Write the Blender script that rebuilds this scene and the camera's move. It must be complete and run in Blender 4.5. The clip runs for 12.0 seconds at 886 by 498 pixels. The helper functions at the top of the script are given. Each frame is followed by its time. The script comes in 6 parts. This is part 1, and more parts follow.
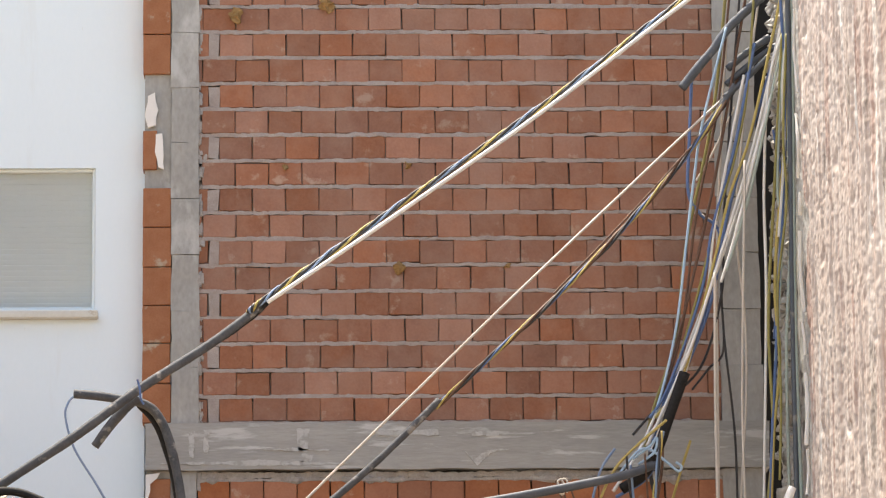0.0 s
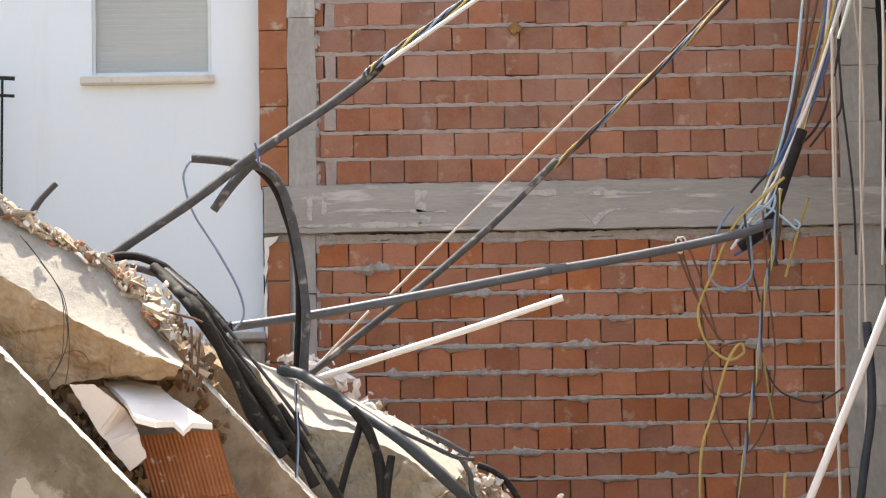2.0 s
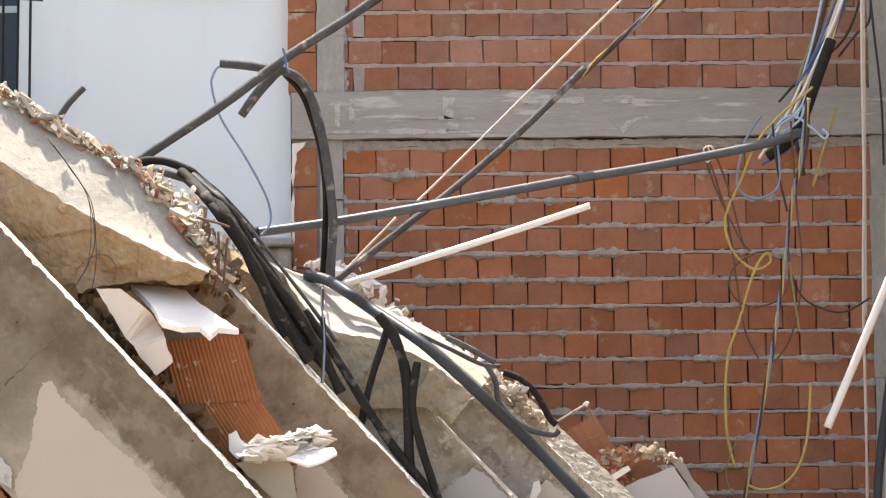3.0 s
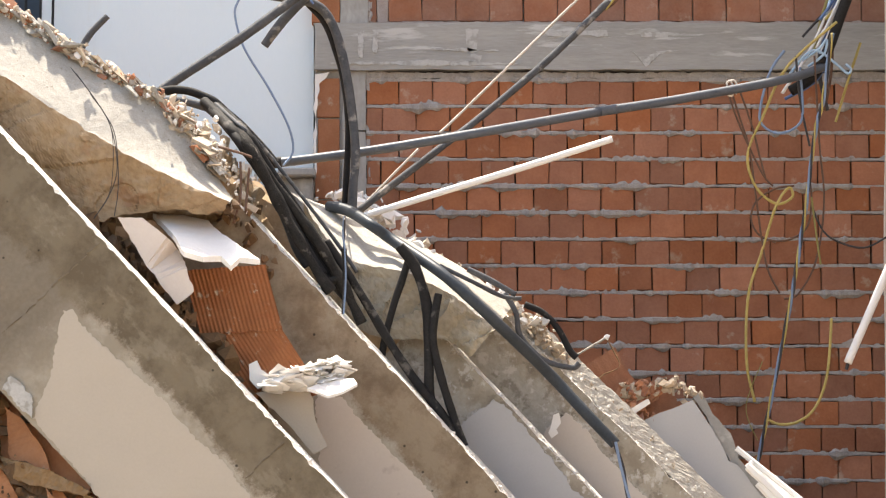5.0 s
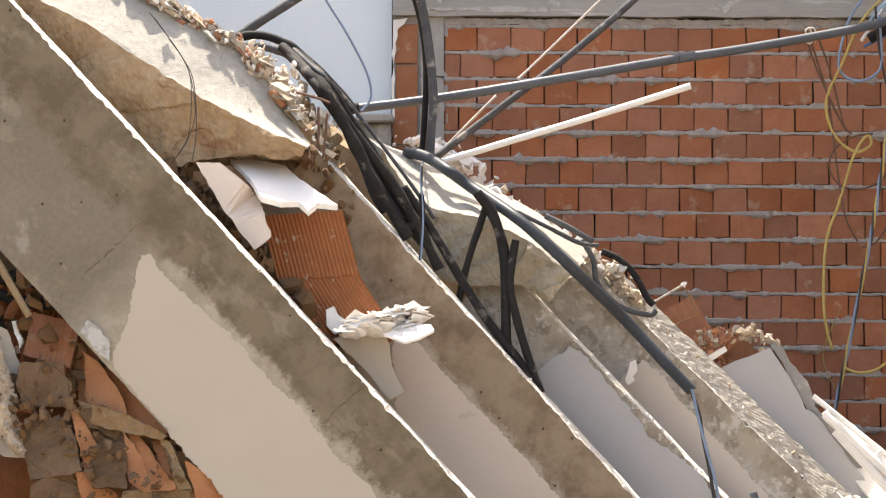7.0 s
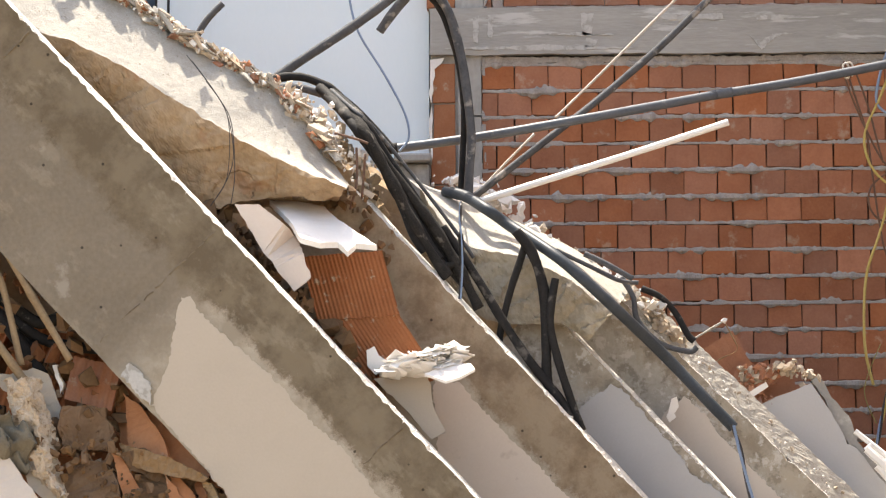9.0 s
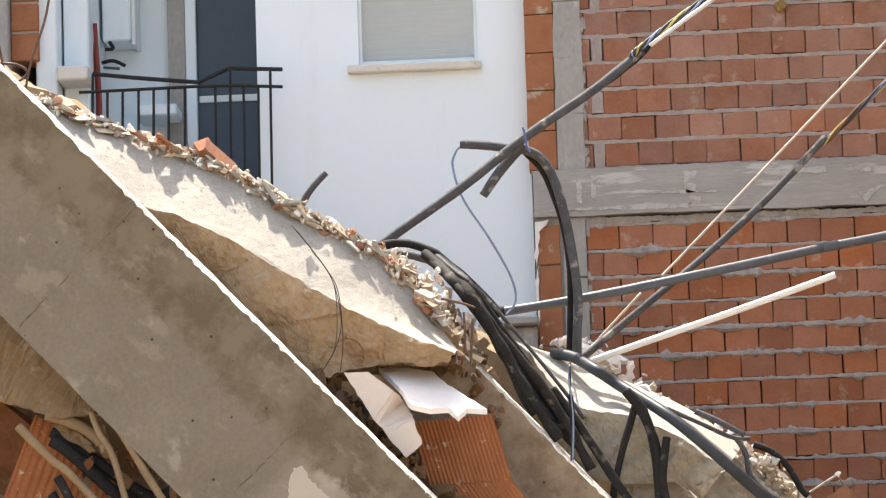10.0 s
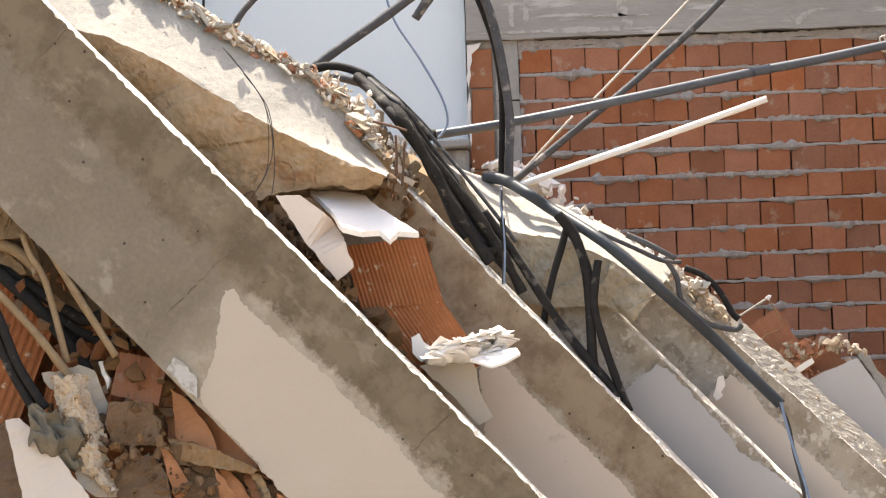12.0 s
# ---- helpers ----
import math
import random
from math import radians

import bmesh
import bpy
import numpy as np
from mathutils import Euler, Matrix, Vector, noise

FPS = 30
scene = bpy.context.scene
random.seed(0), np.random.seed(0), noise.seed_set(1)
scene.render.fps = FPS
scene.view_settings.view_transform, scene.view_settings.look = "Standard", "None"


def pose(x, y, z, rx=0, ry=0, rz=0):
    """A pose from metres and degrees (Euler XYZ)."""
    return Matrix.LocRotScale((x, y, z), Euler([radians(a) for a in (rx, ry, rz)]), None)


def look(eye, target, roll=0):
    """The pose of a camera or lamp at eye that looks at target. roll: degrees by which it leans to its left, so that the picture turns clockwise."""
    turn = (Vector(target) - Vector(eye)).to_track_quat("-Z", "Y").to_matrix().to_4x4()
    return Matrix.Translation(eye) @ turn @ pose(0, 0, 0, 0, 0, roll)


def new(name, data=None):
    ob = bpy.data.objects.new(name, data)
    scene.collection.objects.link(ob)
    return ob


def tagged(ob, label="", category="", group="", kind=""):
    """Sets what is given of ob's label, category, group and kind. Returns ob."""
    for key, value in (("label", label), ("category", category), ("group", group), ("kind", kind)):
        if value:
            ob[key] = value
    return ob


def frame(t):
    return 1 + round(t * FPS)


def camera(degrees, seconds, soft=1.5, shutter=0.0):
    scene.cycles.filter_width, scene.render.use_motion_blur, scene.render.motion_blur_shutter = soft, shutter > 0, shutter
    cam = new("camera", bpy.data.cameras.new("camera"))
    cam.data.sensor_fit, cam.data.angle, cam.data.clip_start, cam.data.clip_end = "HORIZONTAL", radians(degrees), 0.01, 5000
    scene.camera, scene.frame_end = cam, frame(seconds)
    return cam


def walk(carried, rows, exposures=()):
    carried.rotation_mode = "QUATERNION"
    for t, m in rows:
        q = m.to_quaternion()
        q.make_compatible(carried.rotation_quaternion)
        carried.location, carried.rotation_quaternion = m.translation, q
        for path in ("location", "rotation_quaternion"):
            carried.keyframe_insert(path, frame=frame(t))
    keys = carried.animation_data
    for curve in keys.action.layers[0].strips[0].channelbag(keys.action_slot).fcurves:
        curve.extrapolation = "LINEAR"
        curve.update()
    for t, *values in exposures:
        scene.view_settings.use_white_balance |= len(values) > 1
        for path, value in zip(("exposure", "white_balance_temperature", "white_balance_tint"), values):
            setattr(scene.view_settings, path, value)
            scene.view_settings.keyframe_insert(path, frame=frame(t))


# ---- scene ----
# ---------------- camera: stands on the street and turns where it is ----------------
cam = camera(12, 12.0, soft=1.25)
walk(cam, [
    (0, pose(0, 0, 1.6, 101.913, 0.659, -2.216)),
    (0.5, pose(0, 0, 1.6, 101.014, 0.846, -1.761)),
    (1, pose(0, 0, 1.6, 100.135, 1.093, -0.842)),
    (1.5, pose(0, 0, 1.6, 99.470, 0.950, -0.592)),
    (2, pose(0, 0, 1.6, 98.686, 1.036, -0.533)),
    (2.5, pose(0, 0, 1.6, 98.143, 0.976, -0.333)),
    (3, pose(0, 0, 1.6, 97.426, 0.549, -0.230)),
    (3.2, pose(0, 0, 1.6, 97.326, 0.301, -0.308)),
    (4.8, pose(0, 0, 1.6, 96.654, -0.022, -0.068)),
    (5, pose(0, 0, 1.6, 96.500, -0.000, -0.000)),
    (5.5, pose(0, 0, 1.6, 95.998, -0.224, -0.051)),
    (6, pose(0, 0, 1.6, 95.539, -0.543, -0.117)),
    (6.5, pose(0, 0, 1.6, 95.670, -0.936, 0.498)),
    (7, pose(0, 0, 1.6, 95.766, -0.385, 1.016)),
    (7.2, pose(0, 0, 1.6, 96.461, -0.124, 1.329)),
    (8.8, pose(0, 0, 1.6, 96.231, -0.200, 1.493)),
    (9, pose(0, 0, 1.6, 96.299, 0.225, 1.620)),
    (9.5, pose(0, 0, 1.6, 97.725, 0.875, 2.005)),
    (10, pose(0, 0, 1.6, 98.552, 1.815, 3.305)),
    (10.5, pose(0, 0, 1.6, 98.297, 1.543, 2.352)),
    (11, pose(0, 0, 1.6, 97.188, 1.917, 2.146)),
    (11.5, pose(0, 0, 1.6, 96.748, 2.280, 2.691)),
    (12, pose(0, 0, 1.6, 96.119, 1.826, 2.371)),
], exposures=[(0, 1.4, 7500, 9), (1.5, 1.43, 7450, 9), (3.0, 1.53, 7400, 9), (12.0, 1.53, 7400, 9)])

# ---------------- sky and sun ----------------
SUN_UP, SUN_LEFT = 70.0, 24.0     # the sun stands behind the facades, to the left of them
world = bpy.data.worlds.new("sky")
scene.world = world
world.use_nodes = True
wt = world.node_tree
wt.nodes.clear()
w_out = wt.nodes.new("ShaderNodeOutputWorld")
w_bg = wt.nodes.new("ShaderNodeBackground")
w_sky = wt.nodes.new("ShaderNodeTexSky")
w_sky.sky_type = "NISHITA"
w_sky.sun_disc = False
w_sky.sun_elevation = radians(SUN_UP)
w_sky.sun_rotation = radians(-SUN_LEFT)
w_sky.dust_density = 3.0
w_bg.inputs["Strength"].default_value = 0.15
wt.links.new(w_sky.outputs[0], w_bg.inputs[0])
wt.links.new(w_bg.outputs[0], w_out.inputs[0])
sun_data = bpy.data.lights.new("sun", "SUN")
sun_data.energy, sun_data.angle, sun_data.color = 4.1, radians(0.5), (1.0, 0.975, 0.94)
sun = new("sun", sun_data)
sun.matrix_world = look((-20 * math.sin(radians(SUN_LEFT)), 20 + 20 * math.cos(radians(SUN_LEFT)), 20 * math.tan(radians(SUN_UP))), (0, 20, 0))


# ---------------- materials ----------------
def mat(name, a, b, rough=0.85, scale=3.0, fine=60.0, bump=0.3, metal=0.0, stain=None, stain_scale=1.2, stain_at=0.58,
        vary=0.0, island=0.0, stretch=(1, 1, 1), specular=0.3, fine_mix=0.35):
    """Two base colours mixed by a coarse and a fine noise, with stains or painted hollows, and bump from the fine one.
    """
    m = bpy.data.materials.new(name)
    m.use_nodes = True
    nt = m.node_tree
    n, l = nt.nodes, nt.links
    bsdf = n["Principled BSDF"]
    bsdf.inputs["Roughness"].default_value = rough
    bsdf.inputs["Metallic"].default_value = metal
    bsdf.inputs["Specular IOR Level"].default_value = specular
    geo = n.new("ShaderNodeNewGeometry")
    mp = n.new("ShaderNodeMapping")
    mp.inputs["Scale"].default_value = stretch
    l.new(geo.outputs["Position"], mp.inputs[0])
    coarse, grain = n.new("ShaderNodeTexNoise"), n.new("ShaderNodeTexNoise")
    coarse.inputs["Scale"].default_value, coarse.inputs["Detail"].default_value = scale, 6
    coarse.inputs["Roughness"].default_value = 0.65
    grain.inputs["Scale"].default_value, grain.inputs["Detail"].default_value = fine, 4
    l.new(mp.outputs[0], coarse.inputs[0])
    l.new(mp.outputs[0], grain.inputs[0])
    r1 = n.new("ShaderNodeValToRGB")
    r1.color_ramp.elements[0].position, r1.color_ramp.elements[1].position = 0.3, 0.7
    r1.color_ramp.elements[0].color, r1.color_ramp.elements[1].color = (*a, 1), (*b, 1)
    both = n.new("ShaderNodeMix")
    both.inputs[0].default_value = fine_mix
    l.new(coarse.outputs[0], both.inputs[2])
    l.new(grain.outputs[0], both.inputs[3])
    l.new(both.outputs[0], r1.inputs[0])
    col = r1.outputs[0]
    if stain:
        st = n.new("ShaderNodeTexNoise")
        st.inputs["Scale"].default_value, st.inputs["Detail"].default_value = stain_scale, 8
        st.inputs["Roughness"].default_value = 0.6
        l.new(mp.outputs[0], st.inputs[0])
        rs = n.new("ShaderNodeValToRGB")
        rs.color_ramp.elements[0].position, rs.color_ramp.elements[1].position = stain_at, stain_at + 0.07
        l.new(st.outputs[0], rs.inputs[0])
        mx = n.new("ShaderNodeMix")
        mx.data_type = "RGBA"
        mx.inputs[7].default_value = (*stain, 1)
        l.new(rs.outputs[0], mx.inputs[0])
        l.new(col, mx.inputs[6])
        col = mx.outputs[2]
    if vary or island:
        hsv = n.new("ShaderNodeHueSaturation")
        if vary:
            rnd = n.new("ShaderNodeObjectInfo").outputs["Random"]
            amount = vary
        else:
            rnd = geo.outputs["Random Per Island"]
            amount = island
        rm = n.new("ShaderNodeMapRange")
        rm.inputs[3].default_value, rm.inputs[4].default_value = 1 - amount, 1 + amount
        l.new(rnd, rm.inputs[0])
        l.new(rm.outputs[0], hsv.inputs["Value"])
        rh = n.new("ShaderNodeMath")
        rh.operation = "MULTIPLY"
        rh.inputs[1].default_value = 7.31
        rf = n.new("ShaderNodeMath")
        rf.operation = "FRACT"
        l.new(rnd, rh.inputs[0])
        l.new(rh.outputs[0], rf.inputs[0])
        rm2 = n.new("ShaderNodeMapRange")
        rm2.inputs[3].default_value, rm2.inputs[4].default_value = 1 - 0.6 * amount, 1 + 0.3 * amount
        l.new(rf.outputs[0], rm2.inputs[0])
        l.new(rm2.outputs[0], hsv.inputs["Saturation"])
        l.new(col, hsv.inputs["Color"])
        col = hsv.outputs[0]
    l.new(col, bsdf.inputs["Base Color"])
    if bump:
        bp = n.new("ShaderNodeBump")
        bp.inputs["Strength"].default_value, bp.inputs["Distance"].default_value = bump, 0.01
        l.new(both.outputs[0], bp.inputs["Height"])
        l.new(bp.outputs[0], bsdf.inputs["Normal"])
    return m


M_BRICK_LOWER = mat("bright fired clay", (0.285, 0.105, 0.052), (0.40, 0.165, 0.086), 0.9, 7, 60, 0.4, stain=(0.41, 0.26, 0.18), stain_scale=6, stain_at=0.6, vary=0.2)
M_BRICK = mat("dusty fired clay", (0.255, 0.103, 0.059), (0.36, 0.166, 0.102), 0.9, 7, 60, 0.4, stain=(0.40, 0.26, 0.19), stain_scale=6, stain_at=0.6, vary=0.2)


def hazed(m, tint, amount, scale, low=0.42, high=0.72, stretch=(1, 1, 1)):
    """Lays a thin uneven film of dust, lime or a darker tint over a material's own colour, with small specks of it."""
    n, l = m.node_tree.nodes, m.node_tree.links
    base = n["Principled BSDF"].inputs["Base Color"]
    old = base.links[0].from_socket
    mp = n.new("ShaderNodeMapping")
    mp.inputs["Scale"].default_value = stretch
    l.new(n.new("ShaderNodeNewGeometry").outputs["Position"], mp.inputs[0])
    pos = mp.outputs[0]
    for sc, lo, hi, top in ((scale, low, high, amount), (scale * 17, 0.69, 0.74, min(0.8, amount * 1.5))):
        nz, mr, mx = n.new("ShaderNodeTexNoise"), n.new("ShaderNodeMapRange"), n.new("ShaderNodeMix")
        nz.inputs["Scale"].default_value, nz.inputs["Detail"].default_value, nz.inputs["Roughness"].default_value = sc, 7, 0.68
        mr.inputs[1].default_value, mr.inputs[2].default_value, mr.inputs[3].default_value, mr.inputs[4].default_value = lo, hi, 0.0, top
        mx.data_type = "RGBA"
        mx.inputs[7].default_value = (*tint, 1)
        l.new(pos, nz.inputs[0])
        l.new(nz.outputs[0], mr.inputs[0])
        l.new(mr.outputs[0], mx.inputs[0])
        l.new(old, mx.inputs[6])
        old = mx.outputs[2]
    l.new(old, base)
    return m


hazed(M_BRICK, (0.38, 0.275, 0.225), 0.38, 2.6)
M_BRICK_LOOSE = mat("broken clay", (0.28, 0.115, 0.06), (0.38, 0.18, 0.105), 0.9, 8, 90, 0.4, stain=(0.42, 0.34, 0.26), stain_scale=6, stain_at=0.6, island=0.2)
M_MORTAR = mat("grey mortar", (0.25, 0.225, 0.205), (0.47, 0.435, 0.41), 0.95, 12, 110, 0.7)
M_CONC = mat("cast concrete", (0.27, 0.26, 0.24), (0.44, 0.425, 0.40), 0.92, 2.2, 45, 0.4, stain=(0.50, 0.49, 0.47), stain_scale=2.4, stain_at=0.6, stretch=(1, 1, 0.5))
M_MORTAR_PINK = mat("pinkish mortar", (0.27, 0.215, 0.19), (0.44, 0.385, 0.355), 0.95, 9, 110, 0.6)
M_CONC_TAN = mat("broken earthy concrete", (0.235, 0.150, 0.082), (0.43, 0.305, 0.185), 0.95, 5, 38, 1.0, stain=(0.30, 0.155, 0.075), stain_scale=3.2, stain_at=0.6, fine_mix=0.45)
hazed(M_CONC_TAN, (0.50, 0.41, 0.30), 0.35, 3.3)
M_CONC_TOP = mat("dusty screed", (0.31, 0.285, 0.245), (0.47, 0.44, 0.39), 0.95, 26, 120, 0.8, stain=(0.22, 0.185, 0.14), stain_scale=34, stain_at=0.63, fine_mix=0.5)
M_PLASTER = mat("white wall plaster", (0.465, 0.408, 0.338), (0.505, 0.446, 0.374), 0.85, 2.5, 80, 0.12, stain=(0.50, 0.40, 0.30), stain_scale=3, stain_at=0.66)
M_PLASTER_GREY = mat("grey painted plaster", (0.415, 0.41, 0.41), (0.45, 0.445, 0.445), 0.8, 2.5, 80, 0.1, stain=(0.42, 0.40, 0.38), stain_scale=3, stain_at=0.66)
M_WHITE = mat("white facade paint", (0.76, 0.85, 0.90), (0.80, 0.88, 0.925), 0.85, 0.7, 60, 0.08, stain=(0.77, 0.79, 0.785), stain_scale=0.9, stain_at=0.6, stretch=(1, 1, 0.35))
M_SHUTTER = mat("white shutter", (0.70, 0.755, 0.76), (0.73, 0.78, 0.785), 0.55, 2, 30, 0.0)
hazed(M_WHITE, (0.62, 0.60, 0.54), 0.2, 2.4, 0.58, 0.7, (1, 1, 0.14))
M_STONE = mat("stone sill", (0.60, 0.57, 0.50), (0.70, 0.68, 0.62), 0.7, 6, 60, 0.2, stain=(0.42, 0.31, 0.19), stain_scale=5, stain_at=0.62)
M_IRON = mat("black iron", (0.008, 0.008, 0.009), (0.016, 0.016, 0.017), 0.5, 8, 60, 0.1)
M_DOOR = mat("dark blue grey door", (0.058, 0.08, 0.108), (0.074, 0.097, 0.126), 0.5, 2, 30, 0.05)
M_CABLE = mat("black cable sheath", (0.013, 0.012, 0.012), (0.032, 0.030, 0.029), 0.75, 14, 90, 0.2, stain=(0.11, 0.10, 0.09), stain_scale=9, stain_at=0.6, specular=0.15)
M_CONDUIT = mat("grey conduit", (0.072, 0.082, 0.098), (0.115, 0.126, 0.145), 0.5, 10, 90, 0.1, stain=(0.22, 0.21, 0.2), stain_scale=7, stain_at=0.62)
M_PIPE = mat("white plastic pipe", (0.78, 0.77, 0.75), (0.82, 0.81, 0.79), 0.4, 8, 60, 0.05)
M_W_YELLOW = mat("yellow wire", (0.40, 0.30, 0.08), (0.52, 0.41, 0.15), 0.5, 10, 60, 0.0)
M_W_BLUE = mat("blue wire", (0.07, 0.12, 0.26), (0.13, 0.20, 0.38), 0.5, 10, 60, 0.0)
M_W_WHITE = mat("white wire", (0.70, 0.68, 0.65), (0.78, 0.76, 0.73), 0.5, 10, 60, 0.0)
M_W_BLACK = mat("black wire", (0.03, 0.028, 0.03), (0.06, 0.055, 0.055), 0.5, 10, 60, 0.0)
M_W_BROWN = mat("brown wire", (0.10, 0.05, 0.03), (0.16, 0.09, 0.06), 0.5, 10, 60, 0.0)
M_WOOD = mat("weathered wood", (0.20, 0.135, 0.075), (0.33, 0.24, 0.145), 0.85, 8, 80, 0.4)
M_PINK = mat("hacked pink render", (0.41, 0.305, 0.258), (0.66, 0.60, 0.55), 0.95, 8, 40, 0.6, stain=(0.72, 0.69, 0.65), stain_scale=9, stain_at=0.57, stretch=(1, 0.6, 0.06), fine_mix=0.45)
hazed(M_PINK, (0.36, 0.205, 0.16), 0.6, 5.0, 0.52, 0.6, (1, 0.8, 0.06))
# dark gouges: the shade inside hacked grooves, laid on as colour
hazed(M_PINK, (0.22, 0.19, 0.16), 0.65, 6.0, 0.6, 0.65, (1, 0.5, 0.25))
# Unseen street, coloured pale and warm to bounce sunlight onto the rubble.
M_GROUND = mat("warm bounce street", (0.20, 0.155, 0.105), (0.31, 0.245, 0.17), 0.95, 0.4, 20, 0.4, stain=(0.14, 0.125, 0.105), stain_scale=0.3, stain_at=0.6)
M_RED = mat("red pole", (0.20, 0.03, 0.02), (0.28, 0.05, 0.035), 0.5, 10, 60, 0.0)
# Shade of the open brick joints, given as a dark colour.
M_DARK = mat("dark joint shade", (0.045, 0.036, 0.03), (0.07, 0.056, 0.046), 0.95, 5, 40, 0.2)
M_CLOTH = mat("dusty grey cloth", (0.12, 0.105, 0.08), (0.22, 0.195, 0.15), 0.95, 8, 80, 0.4)

# The dark third colour paints shaded holes into the plaster.
M_CRUMB = mat("crumbling cream plaster", (0.27, 0.255, 0.23), (0.62, 0.60, 0.56), 0.95, 9, 45, 0.9, stain=(0.13, 0.115, 0.10), stain_scale=7, stain_at=0.57, stretch=(1, 0.30, 0.6), fine_mix=0.5)
M_CONC_D = mat("dark cast concrete", (0.25, 0.24, 0.222), (0.36, 0.345, 0.32), 0.92, 3, 50, 0.5, stain=(0.48, 0.465, 0.44), stain_scale=3.0, stain_at=0.6)
M_PLASTER_PINK = mat("pale pink plaster", (0.575, 0.495, 0.425), (0.625, 0.545, 0.47), 0.85, 2.5, 80, 0.12, stain=(0.44, 0.36, 0.30), stain_scale=3, stain_at=0.66)
M_HOLLOW = mat("clay and earth rubble", (0.125, 0.05, 0.022), (0.22, 0.098, 0.046), 0.95, 6, 40, 0.8, stain=(0.30, 0.24, 0.17), stain_scale=3, stain_at=0.55)
M_BRICK_RIB = mat("combed clay", (0.25, 0.085, 0.032), (0.36, 0.14, 0.058), 0.9, 9, 80, 0.4, stain=(0.48, 0.37, 0.28), stain_scale=16, stain_at=0.62)
M_PLASTER_LIGHT = mat("pale cream plaster", (0.57, 0.51, 0.45), (0.62, 0.56, 0.50), 0.85, 2.5, 80, 0.12, stain=(0.52, 0.44, 0.36), stain_scale=3, stain_at=0.64)
# Near black, holds the deep shade of the gap beside the column.
M_GAP_SHADE = mat("black gap shade", (0.010, 0.009, 0.008), (0.018, 0.016, 0.014), 0.95, 5, 40, 0.2)
M_SHARD = mat("pinkish white plaster", (0.62, 0.525, 0.455), (0.68, 0.59, 0.52), 0.88, 4, 70, 0.2)
M_CONC_EDGE = mat("broken grey concrete", (0.29, 0.25, 0.19), (0.45, 0.405, 0.325), 0.95, 7, 45, 0.9, stain=(0.36, 0.25, 0.15), stain_scale=3, stain_at=0.62)
M_LIME = mat("scraped lime", (0.40, 0.39, 0.37), (0.55, 0.54, 0.52), 0.95, 14, 70, 0.4, stain=(0.36, 0.345, 0.32), stain_scale=16, stain_at=0.52)
M_CHALK = mat("broken white plaster", (0.74, 0.70, 0.66), (0.80, 0.77, 0.73), 0.9, 8, 70, 0.2, island=0.08)
M_DEBRIS = mat("mixed crumbs", (0.36, 0.275, 0.195), (0.56, 0.475, 0.375), 0.95, 9, 60, 0.4, island=0.3)

M_CABLE_GREY = mat("dusty cable sheath", (0.052, 0.054, 0.060), (0.118, 0.118, 0.122), 0.72, 14, 90, 0.2, stain=(0.28, 0.26, 0.24), stain_scale=9, stain_at=0.6, specular=0.15)
M_CABLE_TORN = mat("torn cable sheath", (0.014, 0.013, 0.012), (0.042, 0.038, 0.034), 0.9, 20, 120, 0.9, stain=(0.13, 0.115, 0.10), stain_scale=14, stain_at=0.62, specular=0.15)
M_CONDUIT_DARK = mat("dark blue grey conduit", (0.035, 0.042, 0.05), (0.06, 0.068, 0.078), 0.45, 10, 90, 0.1, stain=(0.15, 0.15, 0.15), stain_scale=7, stain_at=0.64, specular=0.15)
M_W_BLUE_GREY = mat("pale blue wire", (0.16, 0.23, 0.36), (0.24, 0.32, 0.45), 0.5, 10, 60, 0.0)
M_W_BLUE_PALE = mat("pale blue cord", (0.32, 0.48, 0.66), (0.45, 0.60, 0.74), 0.6, 10, 60, 0.0)
M_W_CREAM = mat("cream wire", (0.52, 0.46, 0.40), (0.64, 0.58, 0.52), 0.55, 10, 60, 0.0)
M_W_OLIVE = mat("olive wire", (0.22, 0.19, 0.06), (0.32, 0.28, 0.10), 0.5, 10, 60, 0.0)
M_W_GREEN = mat("grey green wire", (0.32, 0.38, 0.34), (0.44, 0.50, 0.46), 0.5, 10, 60, 0.0)
M_EARTH = mat("earthy mortar lumps", (0.112, 0.062, 0.030), (0.205, 0.122, 0.064), 0.95, 7, 60, 0.6, island=0.25)
M_SOIL = mat("brown soil stained concrete", (0.19, 0.118, 0.06), (0.30, 0.20, 0.112), 0.95, 5, 45, 0.7, stain=(0.36, 0.27, 0.17), stain_scale=6, stain_at=0.6)
M_CLAY_FLAT = mat("smooth clay face", (0.36, 0.155, 0.072), (0.45, 0.215, 0.108), 0.9, 6, 60, 0.3, stain=(0.45, 0.34, 0.25), stain_scale=5, stain_at=0.6)
M_STRAW = mat("fibrous insulation", (0.40, 0.315, 0.225), (0.60, 0.51, 0.41), 0.95, 16, 90, 1.0, stain=(0.30, 0.215, 0.14), stain_scale=14, stain_at=0.58)
M_FOAM = mat("old foam", (0.25, 0.14, 0.055), (0.36, 0.23, 0.10), 0.9, 20, 90, 0.5)

# Dusty concrete, paler than the beam faces: sunshine painted into their tops.
M_ARRIS_LIT = mat("sunlit dusty arris", (0.56, 0.535, 0.49), (0.70, 0.675, 0.63), 0.95, 14, 90, 0.8, stain=(0.33, 0.28, 0.21), stain_scale=17, stain_at=0.6)
M_CONC_BEAM = mat("trowelled concrete", (0.28, 0.27, 0.25), (0.42, 0.405, 0.38), 0.92, 3, 50, 0.4, stain=(0.52, 0.51, 0.49), stain_scale=7, stain_at=0.57, stretch=(0.3, 1, 2.2))


